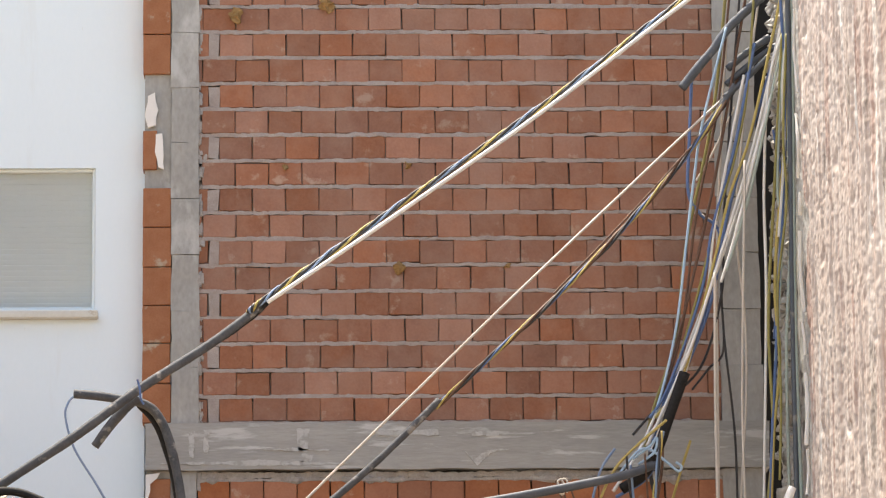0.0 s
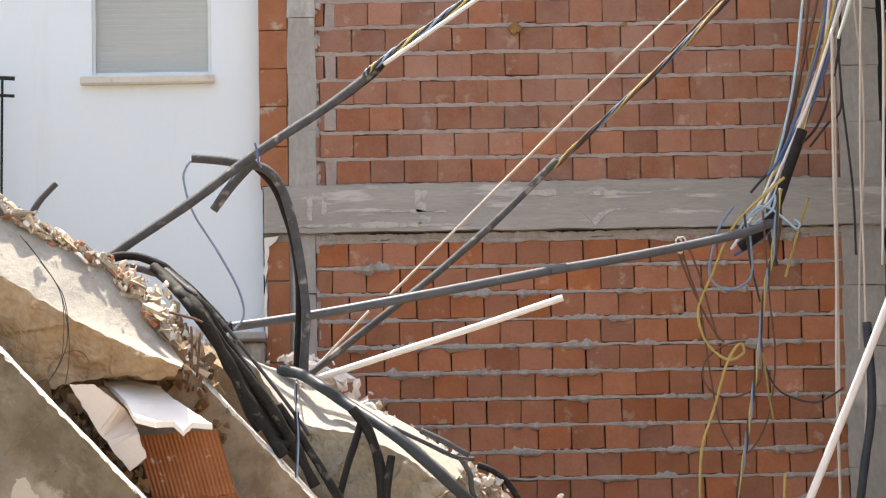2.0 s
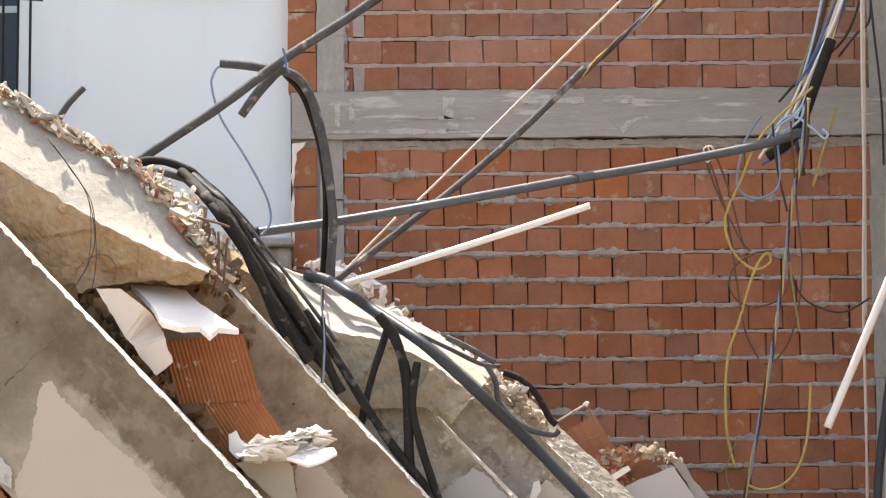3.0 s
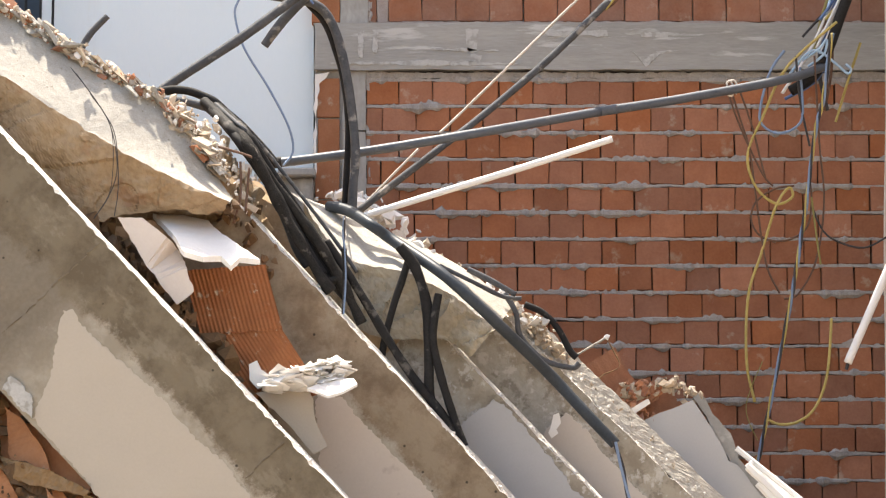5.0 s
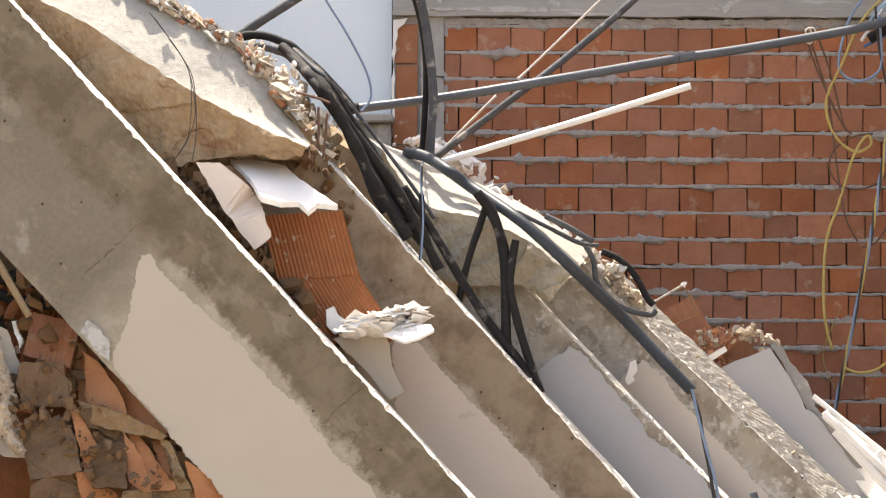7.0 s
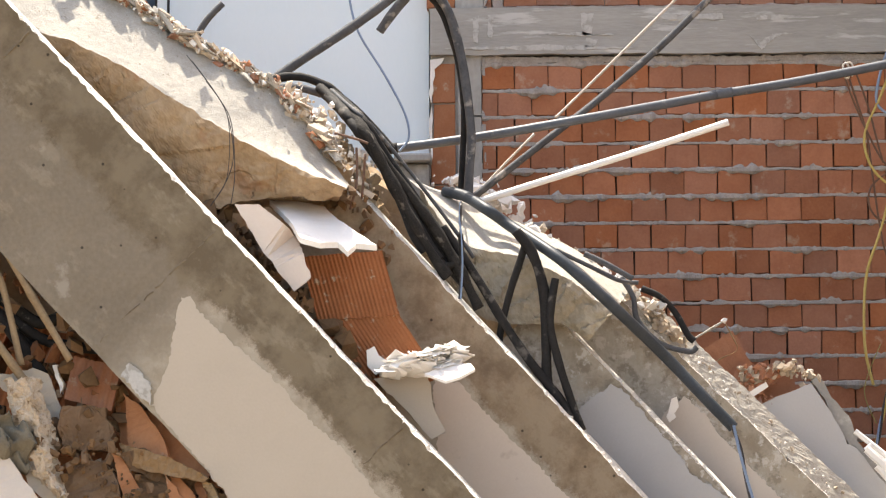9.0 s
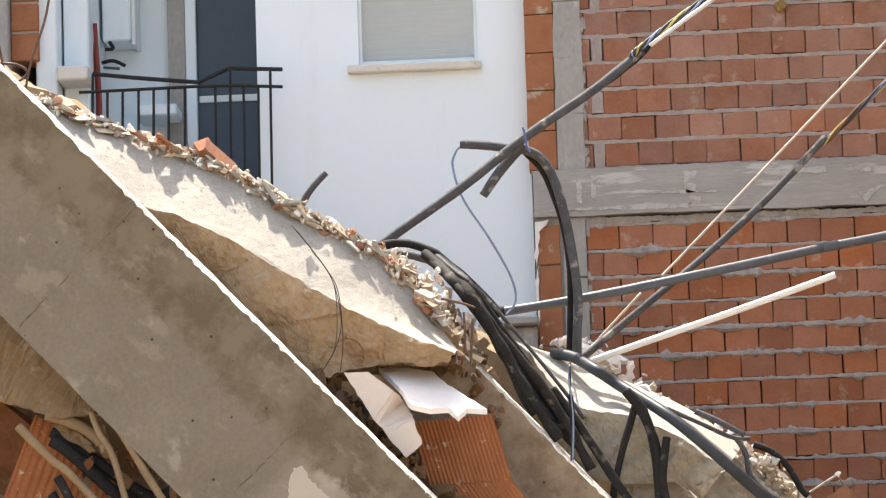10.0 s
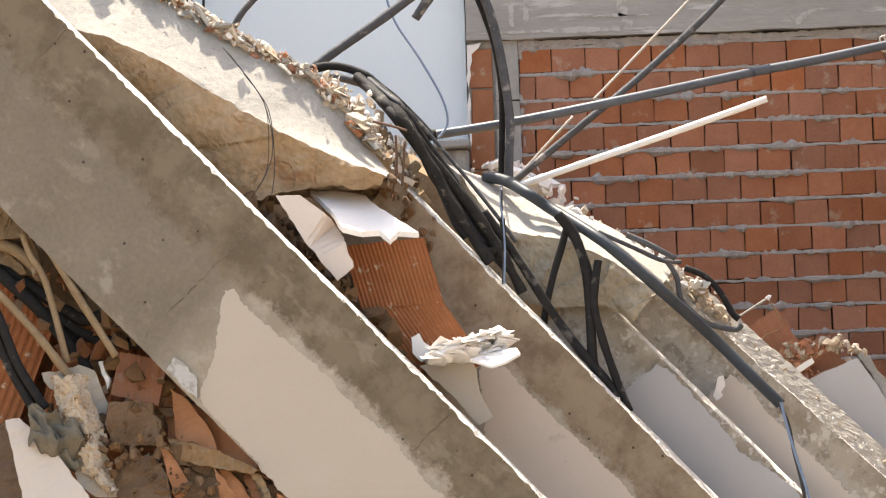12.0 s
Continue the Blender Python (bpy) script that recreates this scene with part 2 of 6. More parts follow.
def beam_mat(name, bare, bare2, soil, soil2, reach, residue=None):
    """Bare concrete with a band of soil stain that clings below the upper arris; the block's own z runs down from it."""
    m = mat(name, bare, bare2, 0.93, 2.4, 45, 0.45, stain=(0.30, 0.268, 0.222), stain_scale=5.2, stain_at=0.62, fine_mix=0.45)
    nt = m.node_tree
    n, l = nt.nodes, nt.links
    bsdf = n["Principled BSDF"]
    old = bsdf.inputs["Base Color"].links[0].from_socket
    tc = n.new("ShaderNodeTexCoord")
    sep = n.new("ShaderNodeSeparateXYZ")
    l.new(tc.outputs["Object"], sep.inputs[0])
    n1, n2 = n.new("ShaderNodeTexNoise"), n.new("ShaderNodeTexNoise")
    n1.inputs["Scale"].default_value, n1.inputs["Detail"].default_value, n1.inputs["Roughness"].default_value = 4.2, 14, 0.78
    n2.inputs["Scale"].default_value, n2.inputs["Detail"].default_value, n2.inputs["Roughness"].default_value = 3.6, 10, 0.7
    l.new(tc.outputs["Object"], n1.inputs[0])
    l.new(tc.outputs["Object"], n2.inputs[0])
    a = n.new("ShaderNodeMath")
    a.operation = "MULTIPLY_ADD"
    a.inputs[1].default_value, a.inputs[2].default_value = 0.5, reach - 0.25
    l.new(n1.outputs[0], a.inputs[0])
    s = n.new("ShaderNodeMath")
    s.operation = "ADD"
    l.new(a.outputs[0], s.inputs[0])
    l.new(sep.outputs[2], s.inputs[1])
    rp = n.new("ShaderNodeMapRange")
    rp.inputs[1].default_value, rp.inputs[2].default_value, rp.inputs[3].default_value, rp.inputs[4].default_value = -0.03, 0.03, 0.0, 0.9
    l.new(s.outputs[0], rp.inputs[0])
    rc = n.new("ShaderNodeValToRGB")
    rc.color_ramp.elements[0].position, rc.color_ramp.elements[1].position = 0.42, 0.58
    rc.color_ramp.elements[0].color, rc.color_ramp.elements[1].color = (*soil, 1), (*soil2, 1)
    l.new(n2.outputs[0], rc.inputs[0])
    mx = n.new("ShaderNodeMix")
    mx.data_type = "RGBA"
    l.new(rp.outputs[0], mx.inputs[0])
    l.new(old, mx.inputs[6])
    l.new(rc.outputs[0], mx.inputs[7])
    # pale scraped patches over the soil
    n3 = n.new("ShaderNodeTexNoise")
    n3.inputs["Scale"].default_value, n3.inputs["Detail"].default_value, n3.inputs["Roughness"].default_value = 4.3, 10, 0.66
    sh = n.new("ShaderNodeMapping")
    sh.inputs["Location"].default_value, sh.inputs["Scale"].default_value = (7, 3, 1), (0.7, 1, 1.2)
    l.new(tc.outputs["Object"], sh.inputs[0])
    l.new(sh.outputs[0], n3.inputs[0])
    rp3 = n.new("ShaderNodeMapRange")
    rp3.inputs[1].default_value, rp3.inputs[2].default_value, rp3.inputs[3].default_value, rp3.inputs[4].default_value = 0.57, 0.63, 0.0, 0.32
    l.new(n3.outputs[0], rp3.inputs[0])
    mx3 = n.new("ShaderNodeMix")
    mx3.data_type = "RGBA"
    mx3.inputs[7].default_value = (0.36, 0.315, 0.24, 1)
    l.new(rp3.outputs[0], mx3.inputs[0])
    l.new(mx.outputs[2], mx3.inputs[6])
    mx = mx3
    # grey lime residue left along the torn rim of the plaster: from, to, depth below the arris, half its height
    if residue:
        x0, x1, depth, half = residue
        fade = n.new("ShaderNodeMapRange")
        fade.inputs[1].default_value, fade.inputs[2].default_value, fade.inputs[3].default_value, fade.inputs[4].default_value = x0, x0 + 0.25, 0.0, 1.0
        l.new(sep.outputs[0], fade.inputs[0])
        off = n.new("ShaderNodeMath")
        off.operation = "ADD"
        off.inputs[1].default_value = depth
        l.new(sep.outputs[2], off.inputs[0])
        wander = n.new("ShaderNodeMath")
        wander.operation = "MULTIPLY_ADD"
        wander.inputs[1].default_value = 0.42
        l.new(n1.outputs[0], wander.inputs[0])
        l.new(off.outputs[0], wander.inputs[2])
        band = n.new("ShaderNodeMapRange")
        band.inputs[1].default_value, band.inputs[2].default_value, band.inputs[3].default_value, band.inputs[4].default_value = 0.21 + half, 0.21 + half - 0.05, 0.0, 0.85
        l.new(wander.outputs[0], band.inputs[0])
        both = n.new("ShaderNodeMath")
        both.operation = "MULTIPLY"
        l.new(fade.outputs[0], both.inputs[0])
        l.new(band.outputs[0], both.inputs[1])
        mxr = n.new("ShaderNodeMix")
        mxr.data_type = "RGBA"
        rcol = n.new("ShaderNodeValToRGB")
        rcol.color_ramp.elements[0].position, rcol.color_ramp.elements[1].position = 0.4, 0.62
        rcol.color_ramp.elements[0].color, rcol.color_ramp.elements[1].color = (0.33, 0.285, 0.22, 1), (0.50, 0.45, 0.375, 1)
        l.new(n2.outputs[0], rcol.inputs[0])
        l.new(both.outputs[0], mxr.inputs[0])
        l.new(mx.outputs[2], mxr.inputs[6])
        l.new(rcol.outputs[0], mxr.inputs[7])
        mx = mxr
    # small pits, colour only: dark dots for the shade inside them
    vo = n.new("ShaderNodeTexVoronoi")
    vo.inputs["Scale"].default_value = 8
    l.new(tc.outputs["Object"], vo.inputs[0])
    pit = n.new("ShaderNodeMapRange")
    pit.inputs[1].default_value, pit.inputs[2].default_value, pit.inputs[3].default_value, pit.inputs[4].default_value = 0.045, 0.075, 0.3, 1.0
    l.new(vo.outputs["Distance"], pit.inputs[0])
    mu = n.new("ShaderNodeMix")
    mu.data_type, mu.blend_type = "RGBA", "MULTIPLY"
    mu.inputs[0].default_value = 1.0
    l.new(mx.outputs[2], mu.inputs[6])
    l.new(pit.outputs[0], mu.inputs[7])
    l.new(mu.outputs[2], bsdf.inputs["Base Color"])
    return m


M_BEAM = beam_mat("soil stained concrete", (0.172, 0.143, 0.108), (0.246, 0.209, 0.162), (0.130, 0.100, 0.065), (0.200, 0.162, 0.112), 0.33, (3.35, 5.6, 0.33, 0.065))
M_BEAM_BROWN = beam_mat("brown stained concrete", (0.26, 0.205, 0.152), (0.385, 0.32, 0.25), (0.18, 0.127, 0.08), (0.30, 0.235, 0.163), 0.27, (0.95, 3.2, 0.28, 0.03))
M_BEAM_PALE = beam_mat("pale gravelly concrete", (0.34, 0.318, 0.28), (0.50, 0.47, 0.42), (0.25, 0.21, 0.16), (0.38, 0.335, 0.27), 0.14)


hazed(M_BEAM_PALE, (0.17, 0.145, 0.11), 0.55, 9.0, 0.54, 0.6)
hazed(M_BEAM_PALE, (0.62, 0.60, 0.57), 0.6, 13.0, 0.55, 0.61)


# ---------------- mesh helpers ----------------
def obj(name, bm, material, parent=None, matrix=None, smooth=False):
    me = bpy.data.meshes.new(name)
    bmesh.ops.recalc_face_normals(bm, faces=bm.faces)
    bm.to_mesh(me)
    bm.free()
    for m in material if isinstance(material, (list, tuple)) else [material]:
        me.materials.append(m)
    if smooth:
        me.shade_smooth()
    ob = new(name, me)
    if matrix is not None:
        ob.matrix_world = matrix
    if parent:
        ob.parent = parent
        ob.matrix_parent_inverse = parent.matrix_basis.inverted()
    return ob


def part(name, bm, material, parent, label="", matrix=None, smooth=False):
    return tagged(obj(name, bm, material, parent, matrix, smooth), label)


def thing(name, place, label, category, group="", kind=""):
    e = new(name)
    e.location = place
    e.empty_display_size = 0.1
    e.matrix_basis = Matrix.Translation(place)
    return tagged(e, label, category, group, kind)


def box_bm(x0, x1, y0, y1, z0, z1, bevel=0.004):
    bm = bmesh.new()
    bmesh.ops.create_cube(bm, size=1)
    bmesh.ops.scale(bm, vec=(x1 - x0, y1 - y0, z1 - z0), verts=bm.verts)
    bmesh.ops.translate(bm, vec=((x0 + x1) / 2, (y0 + y1) / 2, (z0 + z1) / 2), verts=bm.verts)
    if bevel:
        bmesh.ops.bevel(bm, geom=bm.edges[:], offset=bevel, segments=1, affect="EDGES")
    return bm


def wobble(bm, amp, freq, seed=0.0, keep=None):
    for v in bm.verts:
        p = v.co * freq + Vector((seed, seed * 1.7, -seed))
        d = noise.noise_vector(p) + 0.5 * noise.noise_vector(p * 2.7)
        v.co += d * (amp if keep is None else amp * keep(v.co))


def grid_box(L, th, h, step=0.06):
    """A block with x from 0 to L, y from 0 to th, z from 0 down to -h, cut finely enough to be roughened."""
    bm = bmesh.new()
    n = [max(1, int(round(a / step))) for a in (L, th, h)]
    size = (L, th, -h)
    seen = {}

    def vert(i, j, k):
        if (i, j, k) not in seen:
            seen[(i, j, k)] = bm.verts.new((size[0] * i / n[0], size[1] * j / n[1], size[2] * k / n[2]))
        return seen[(i, j, k)]

    for axis in range(3):
        a, b = [q for q in range(3) if q != axis]
        for end in (0, n[axis]):
            for i in range(n[a]):
                for j in range(n[b]):
                    quad = []
                    for di, dj in ((0, 0), (1, 0), (1, 1), (0, 1)):
                        idx = [0, 0, 0]
                        idx[axis], idx[a], idx[b] = end, i + di, j + dj
                        quad.append(vert(*idx))
                    bm.faces.new(quad)
    bmesh.ops.recalc_face_normals(bm, faces=bm.faces)
    return bm


def lean(start, end, tilt=8.0):
    """The pose of a block whose top front edge runs from start to end, tipped over towards the street by tilt degrees."""
    s, e = Vector(start), Vector(end)
    x = (e - s).normalized()
    z = x.cross(Vector((0, 1, 0))).normalized()
    y = z.cross(x)
    m = Matrix((x, y, z)).transposed().to_4x4()
    return Matrix.Translation(s) @ m @ Matrix.Rotation(radians(tilt), 4, "X")


def smooth_path(points, n=8):
    pts = [Vector(p) for p in points]
    if len(pts) == 2:
        return [pts[0].lerp(pts[1], i / n) for i in range(n + 1)]
    out = []
    for i in range(len(pts) - 1):
        p0, p1, p2, p3 = pts[max(i - 1, 0)], pts[i], pts[i + 1], pts[min(i + 2, len(pts) - 1)]
        for k in range(n):
            t = k / n
            out.append(0.5 * (2 * p1 + (p2 - p0) * t + (2 * p0 - 5 * p1 + 4 * p2 - p3) * t * t + (3 * p1 - p0 - 3 * p2 + p3) * t ** 3))
    return out + [pts[-1]]


def tube_into(bm, path, r, sides=8, jitter=0.0):
    rings = []
    up = Vector((0.13, 1, 0.07))
    for i, p in enumerate(path):
        d = (path[min(i + 1, len(path) - 1)] - path[max(i - 1, 0)]).normalized()
        a = d.cross(up).normalized()
        b = a.cross(d)
        rr = r * (1 + jitter * noise.noise(p * 9))
        rings.append([bm.verts.new(p + (a * math.cos(2 * math.pi * k / sides) + b * math.sin(2 * math.pi * k / sides)) * rr) for k in range(sides)])
    for q, w in zip(rings, rings[1:]):
        for k in range(sides):
            bm.faces.new((q[k], q[(k + 1) % sides], w[(k + 1) % sides], w[k]))
    bm.faces.new(rings[0])
    bm.faces.new(rings[-1][::-1])


def tube(points, r, sides=8, n=8, jitter=0.0):
    bm = bmesh.new()
    tube_into(bm, smooth_path(points, n), r, sides, jitter)
    return bm


def cable(name, points, r, material, label, category="cable", group="", jitter=0.06, sides=8, n=8):
    ob = obj(name, tube(points, r, sides, n, jitter), material, smooth=True)
    return tagged(ob, label, category, group)


def strands(parent, points, spread, specs, turns=6.0, n=14):
    """Strands twisted round one path; specs: (name, material, radius, phase)."""
    base = smooth_path(points, n)
    total = len(base) - 1
    for name, material, r, phase in specs:
        path = []
        for i, p in enumerate(base):
            d = (base[min(i + 1, total)] - base[max(i - 1, 0)]).normalized()
            a = d.cross(Vector((0, 1, 0))).normalized()
            b = a.cross(d)
            ang = 2 * math.pi * (turns * i / total + phase)
            wv = 1 + 0.5 * noise.noise(p * 2.1 + Vector((phase * 9, 0, 0)))
            path.append(p + (a * math.cos(ang) + b * math.sin(ang)) * spread * wv)
        bm = bmesh.new()
        tube_into(bm, path, r, 6)
        part(name, bm, material, parent, smooth=True)


def lump_shapes(count):
    """Angular broken lumps: hulls of a few points each."""
    rnd = random.Random(99)
    shapes = []
    for s in range(count):
        bm = bmesh.new()
        if s % 3:
            for i in range(8):
                p = Vector((0.42 if i & 1 else -0.42, 0.42 if i & 2 else -0.42, 0.42 if i & 4 else -0.42))
                bm.verts.new(p * rnd.uniform(0.8, 1.1) + Vector((rnd.gauss(0, 0.13), rnd.gauss(0, 0.13), rnd.gauss(0, 0.09))))
            for i in range(3):
                bm.verts.new(Vector((rnd.uniform(-0.5, 0.5), rnd.uniform(-0.5, 0.5), rnd.choice((-0.46, 0.46)))))
        else:
            for i in range(12):
                p = Vector((rnd.gauss(0, 1), rnd.gauss(0, 1), rnd.gauss(0, 1))).normalized()
                p = Vector([max(-0.72, min(0.72, c)) for c in p]) * rnd.uniform(0.6, 0.75)
                bm.verts.new(p)
        bmesh.ops.convex_hull(bm, input=bm.verts[:])
        loose = [v for v in bm.verts if not v.link_faces]
        bmesh.ops.delete(bm, geom=loose, context="VERTS")
        bm.verts.index_update()
        shapes.append(([v.co.copy() for v in bm.verts], [[v.index for v in f.verts] for f in bm.faces]))
        bm.free()
    return shapes


LUMPS = lump_shapes(24)


class Pile:
    """Gathers many lumps into one mesh."""

    def __init__(self):
        self.verts, self.faces = [], []

    def add(self, place, size, rnd, squash=(1, 1, 1), spin=None):
        vs, fs = LUMPS[rnd.randrange(len(LUMPS))]
        rot = Euler(spin or (rnd.uniform(-3, 3), rnd.uniform(-3, 3), rnd.uniform(-3, 3))).to_matrix()
        o = len(self.verts)
        for v in vs:
            self.verts.append(Vector(place) + rot @ Vector((v.x * squash[0] * size, v.y * squash[1] * size, v.z * squash[2] * size)))
        self.faces += [[o + k for k in f] for f in fs]

    def done(self, name, material, label, category="rubble"):
        me = bpy.data.meshes.new(name)
        me.from_pydata(self.verts, [], self.faces)
        me.materials.append(material)
        return tagged(new(name, me), label, category, kind="stuff")


def plate_bm(points, thickness, back=(0, 1, 0), ragged=0.0, seed=1, step=0.04):
    """A flat broken plate with the given outline corners; ragged: how far the broken rim wanders."""
    pts = [Vector(p) for p in points]
    rim = []
    rnd = random.Random(seed)
    for a, b in zip(pts, pts[1:] + pts[:1]):
        k = max(1, int((b - a).length / step)) if ragged else 1
        side = (b - a).cross(Vector(back)).normalized()
        for i in range(k):
            p = a.lerp(b, i / k)
            if i and ragged:
                p = p + side * ragged * (rnd.uniform(-0.6, 0.6) + 1.3 * noise.noise(p * 11 + Vector((seed, 0, 0))))
            rim.append(p)
    bm = bmesh.new()
    f = bm.faces.new([bm.verts.new(p) for p in rim])
    ext = bmesh.ops.extrude_face_region(bm, geom=[f])
    bmesh.ops.translate(bm, vec=Vector(back).normalized() * thickness, verts=[g for g in ext["geom"] if isinstance(g, bmesh.types.BMVert)])
    bmesh.ops.triangulate(bm, faces=[q for q in bm.faces if len(q.verts) > 4])
    return bm


# ---------------- ground ----------------
bm = bmesh.new()
bmesh.ops.create_grid(bm, x_segments=60, y_segments=60, size=600)
tagged(obj("ground", bm, M_GROUND), "unseen street ground, pale to bounce warm light", "ground", kind="structure")

# ---------------- the brick building: frame of columns and beams ----------------
FACE = 25.5
XL, XC0, XC1, XR0, XR1 = -0.805, -0.631, -0.460, 2.750, 3.008
BEAM_TOP, BEAM_BOT = 5.891, 5.603
ROOF = 8.72
building = thing("brick_building", ((XL + XR1) / 2, FACE + 4, 0), "unplastered building with concrete frame and red brick infill", "building", kind="structure")


def concrete_bar(name, x0, x1, y0, y1, z0, z1, material, label, amp=0.006):
    b = grid_box(x1 - x0, y1 - y0, z1 - z0, 0.09)
    wobble(b, amp, 5.0, seed=x0 + z0)
    return part(name, b, material, building, label, Matrix.Translation((x0, y0, z1)))


rnd = random.Random(17)
for x0, x1, z0, z1 in ((XC0, XC1, BEAM_TOP, ROOF), (XC0 + 0.02, XC1 - 0.01, 0, BEAM_BOT), (XR0, XR1, BEAM_TOP, ROOF), (XR0, XR1, 0, BEAM_BOT)):
    lifts = max(2, round((z1 - z0) / 0.37))
    for k in range(lifts):
        a, b = z0 + (z1 - z0) * k / lifts, z0 + (z1 - z0) * (k + 1) / lifts
        j = rnd.uniform(-0.005, 0.005)
        concrete_bar("column", x0 + j, x1 + j, FACE - 0.017 + rnd.uniform(-0.003, 0.003), FACE + 0.3, a + 0.0015, b - 0.0015, M_CONC, "grey cast concrete column lift", 0.008)
concrete_bar("beam", XL + 0.02, XR1 + 0.03, FACE - 0.05, FACE + 0.3, BEAM_BOT, BEAM_TOP, M_CONC_BEAM, "grey concrete beam with trowel marks")
part("back_wall", box_bm(XL, XR1, FACE + 0.3, FACE + 8, 0, ROOF, 0.02), M_MORTAR, building)


# Added black sheet that closes the gap and stands in for its shade.
part("gap_shade", box_bm(XR1 + 0.001, XR1 + 0.6, FACE + 1.4, FACE + 1.6, 0, ROOF + 0.6, 0), M_GAP_SHADE, building)

for pts in ([(-0.072, 25.445, 5.727), (0.135, 25.445, 5.734), (0.342, 25.445, 5.720), (0.135, 25.445, 5.713)], [(0.621, 25.445, 5.838), (1.002, 25.445, 5.846), (1.008, 25.445, 5.811), (0.638, 25.445, 5.810)], [(1.202, 25.445, 5.829), (1.375, 25.445, 5.833), (1.375, 25.445, 5.805), (1.209, 25.445, 5.804)],
            [(-0.695, 25.445, 5.642), (-0.073, 25.445, 5.660), (0.479, 25.445, 5.637), (-0.074, 25.445, 5.625)], [(-0.520, 25.445, 5.842), (-0.485, 25.445, 5.842), (-0.491, 25.445, 5.674), (-0.515, 25.445, 5.681)], [(-0.430, 25.445, 5.848), (-0.395, 25.445, 5.847), (-0.404, 25.445, 5.701), (-0.425, 25.445, 5.708)], [(0.137, 25.445, 5.853), (0.220, 25.445, 5.852), (0.204, 25.445, 5.712), (0.149, 25.445, 5.720)],
            [(1.155, 25.445, 5.715), (1.233, 25.445, 5.665), (1.303, 25.445, 5.715), (1.449, 25.445, 5.722), (1.320, 25.445, 5.697), (1.239, 25.445, 5.619)], [(0.171, 25.445, 5.70), (0.241, 25.445, 5.69), (0.22, 25.445, 5.645), (0.162, 25.445, 5.646)]):
    part("lime_mark", plate_bm(pts, 0.006, (0, 1, 0), 0.006, 15, 0.02), M_LIME, building, "pale scraped lime mark")

# ---------------- the white building ----------------
WF = 25.62
XB1 = -2.477       # where the balcony recess begins
white = thing("white_building", (XB1, WF + 4, 0), "white painted apartment building with shuttered window and balcony", "building", kind="structure")
WX0, WX1 = -1.842, -1.102
WZ0, WZ1 = 6.625, 7.531
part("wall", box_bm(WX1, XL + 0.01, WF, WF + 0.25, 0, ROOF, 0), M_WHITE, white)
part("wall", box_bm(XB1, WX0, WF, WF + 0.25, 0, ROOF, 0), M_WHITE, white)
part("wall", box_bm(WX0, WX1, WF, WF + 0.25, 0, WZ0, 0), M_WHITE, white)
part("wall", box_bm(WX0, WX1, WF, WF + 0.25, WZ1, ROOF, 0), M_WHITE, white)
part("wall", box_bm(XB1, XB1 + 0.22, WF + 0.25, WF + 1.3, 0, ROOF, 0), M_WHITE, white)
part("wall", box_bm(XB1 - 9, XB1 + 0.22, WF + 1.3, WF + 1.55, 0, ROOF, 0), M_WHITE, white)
part("roof", box_bm(XB1 - 9, XL, WF + 0.02, WF + 8, ROOF, ROOF + 0.2, 0.01), M_CONC, white)

window = thing("window_1", ((WX0 + WX1) / 2, WF, WZ0), "window closed by a white roller shutter with stone sill", "window", kind="structure")
for x0, x1, z0, z1 in ((WX0, WX0 + 0.022, WZ0, WZ1), (WX1 - 0.022, WX1, WZ0, WZ1), (WX0 + 0.022, WX1 - 0.022, WZ0, WZ0 + 0.03), (WX0 + 0.022, WX1 - 0.022, WZ1 - 0.02, WZ1)):
    part("window_frame", box_bm(x0, x1, WF + 0.03, WF + 0.12, z0, z1, 0.003), M_SHUTTER, window)
b_ = box_bm(WX0 - 0.07, WX1 + 0.02, WF - 0.06, WF + 0.06, WZ0 - 0.055, WZ0 - 0.004, 0.008)
part("sill", b_, M_STONE, window, "cream stone sill stained by rust")
SLATS = 25
for i in range(SLATS):
    sh = (WZ1 - WZ0 - 0.05) / SLATS
    z = WZ0 + 0.03 + i * sh
    bs = bmesh.new()
    prof = [(0.0, 0.0660), (0.2, 0.0652), (0.6, 0.0648), (0.9, 0.0652), (0.98, 0.0662), (1.0, 0.0668)]
    vs = [[bs.verts.new((x, WF + d, z + f * sh)) for f, d in prof] for x in (WX0 + 0.02, WX1 - 0.02)]
    for q in range(len(prof) - 1):
        bs.faces.new((vs[0][q], vs[1][q], vs[1][q + 1], vs[0][q + 1]))
    bmesh.ops.solidify(bs, geom=bs.faces[:], thickness=0.004)
    part("slat", bs, M_SHUTTER, window)

# the balcony recess
RB = WF + 1.3


door = thing("door_1", (-2.793, RB, 0), "closed dark blue grey balcony door with a pale rail", "door", kind="structure")
leaf = part("leaf", box_bm(-2.988, -2.582, RB - 0.06, RB - 0.004, 5.487, 7.920, 0.006), M_DOOR, door)
part("rail", box_bm(-2.977, -2.572, RB - 0.075, RB - 0.062, 6.665, 6.710, 0.003), M_SHUTTER, leaf, "pale horizontal rail")
part("jamb", box_bm(-3.055, -2.988, RB - 0.12, RB - 0.004, 5.487, 7.920, 0.004), M_WHITE, door)
part("jamb", box_bm(-3.173, -3.059, RB - 0.10, RB - 0.004, 5.487, 7.920, 0.004), M_CONC, door, "grey rendered jamb")
part("pier", box_bm(-3.904, -3.770, WF + 0.3, RB - 0.002, 0, ROOF, 0.01), M_WHITE, white)
part("pier", box_bm(-3.755, -3.596, WF + 0.5, RB - 0.002, 0, ROOF, 0.01), M_WHITE, white)
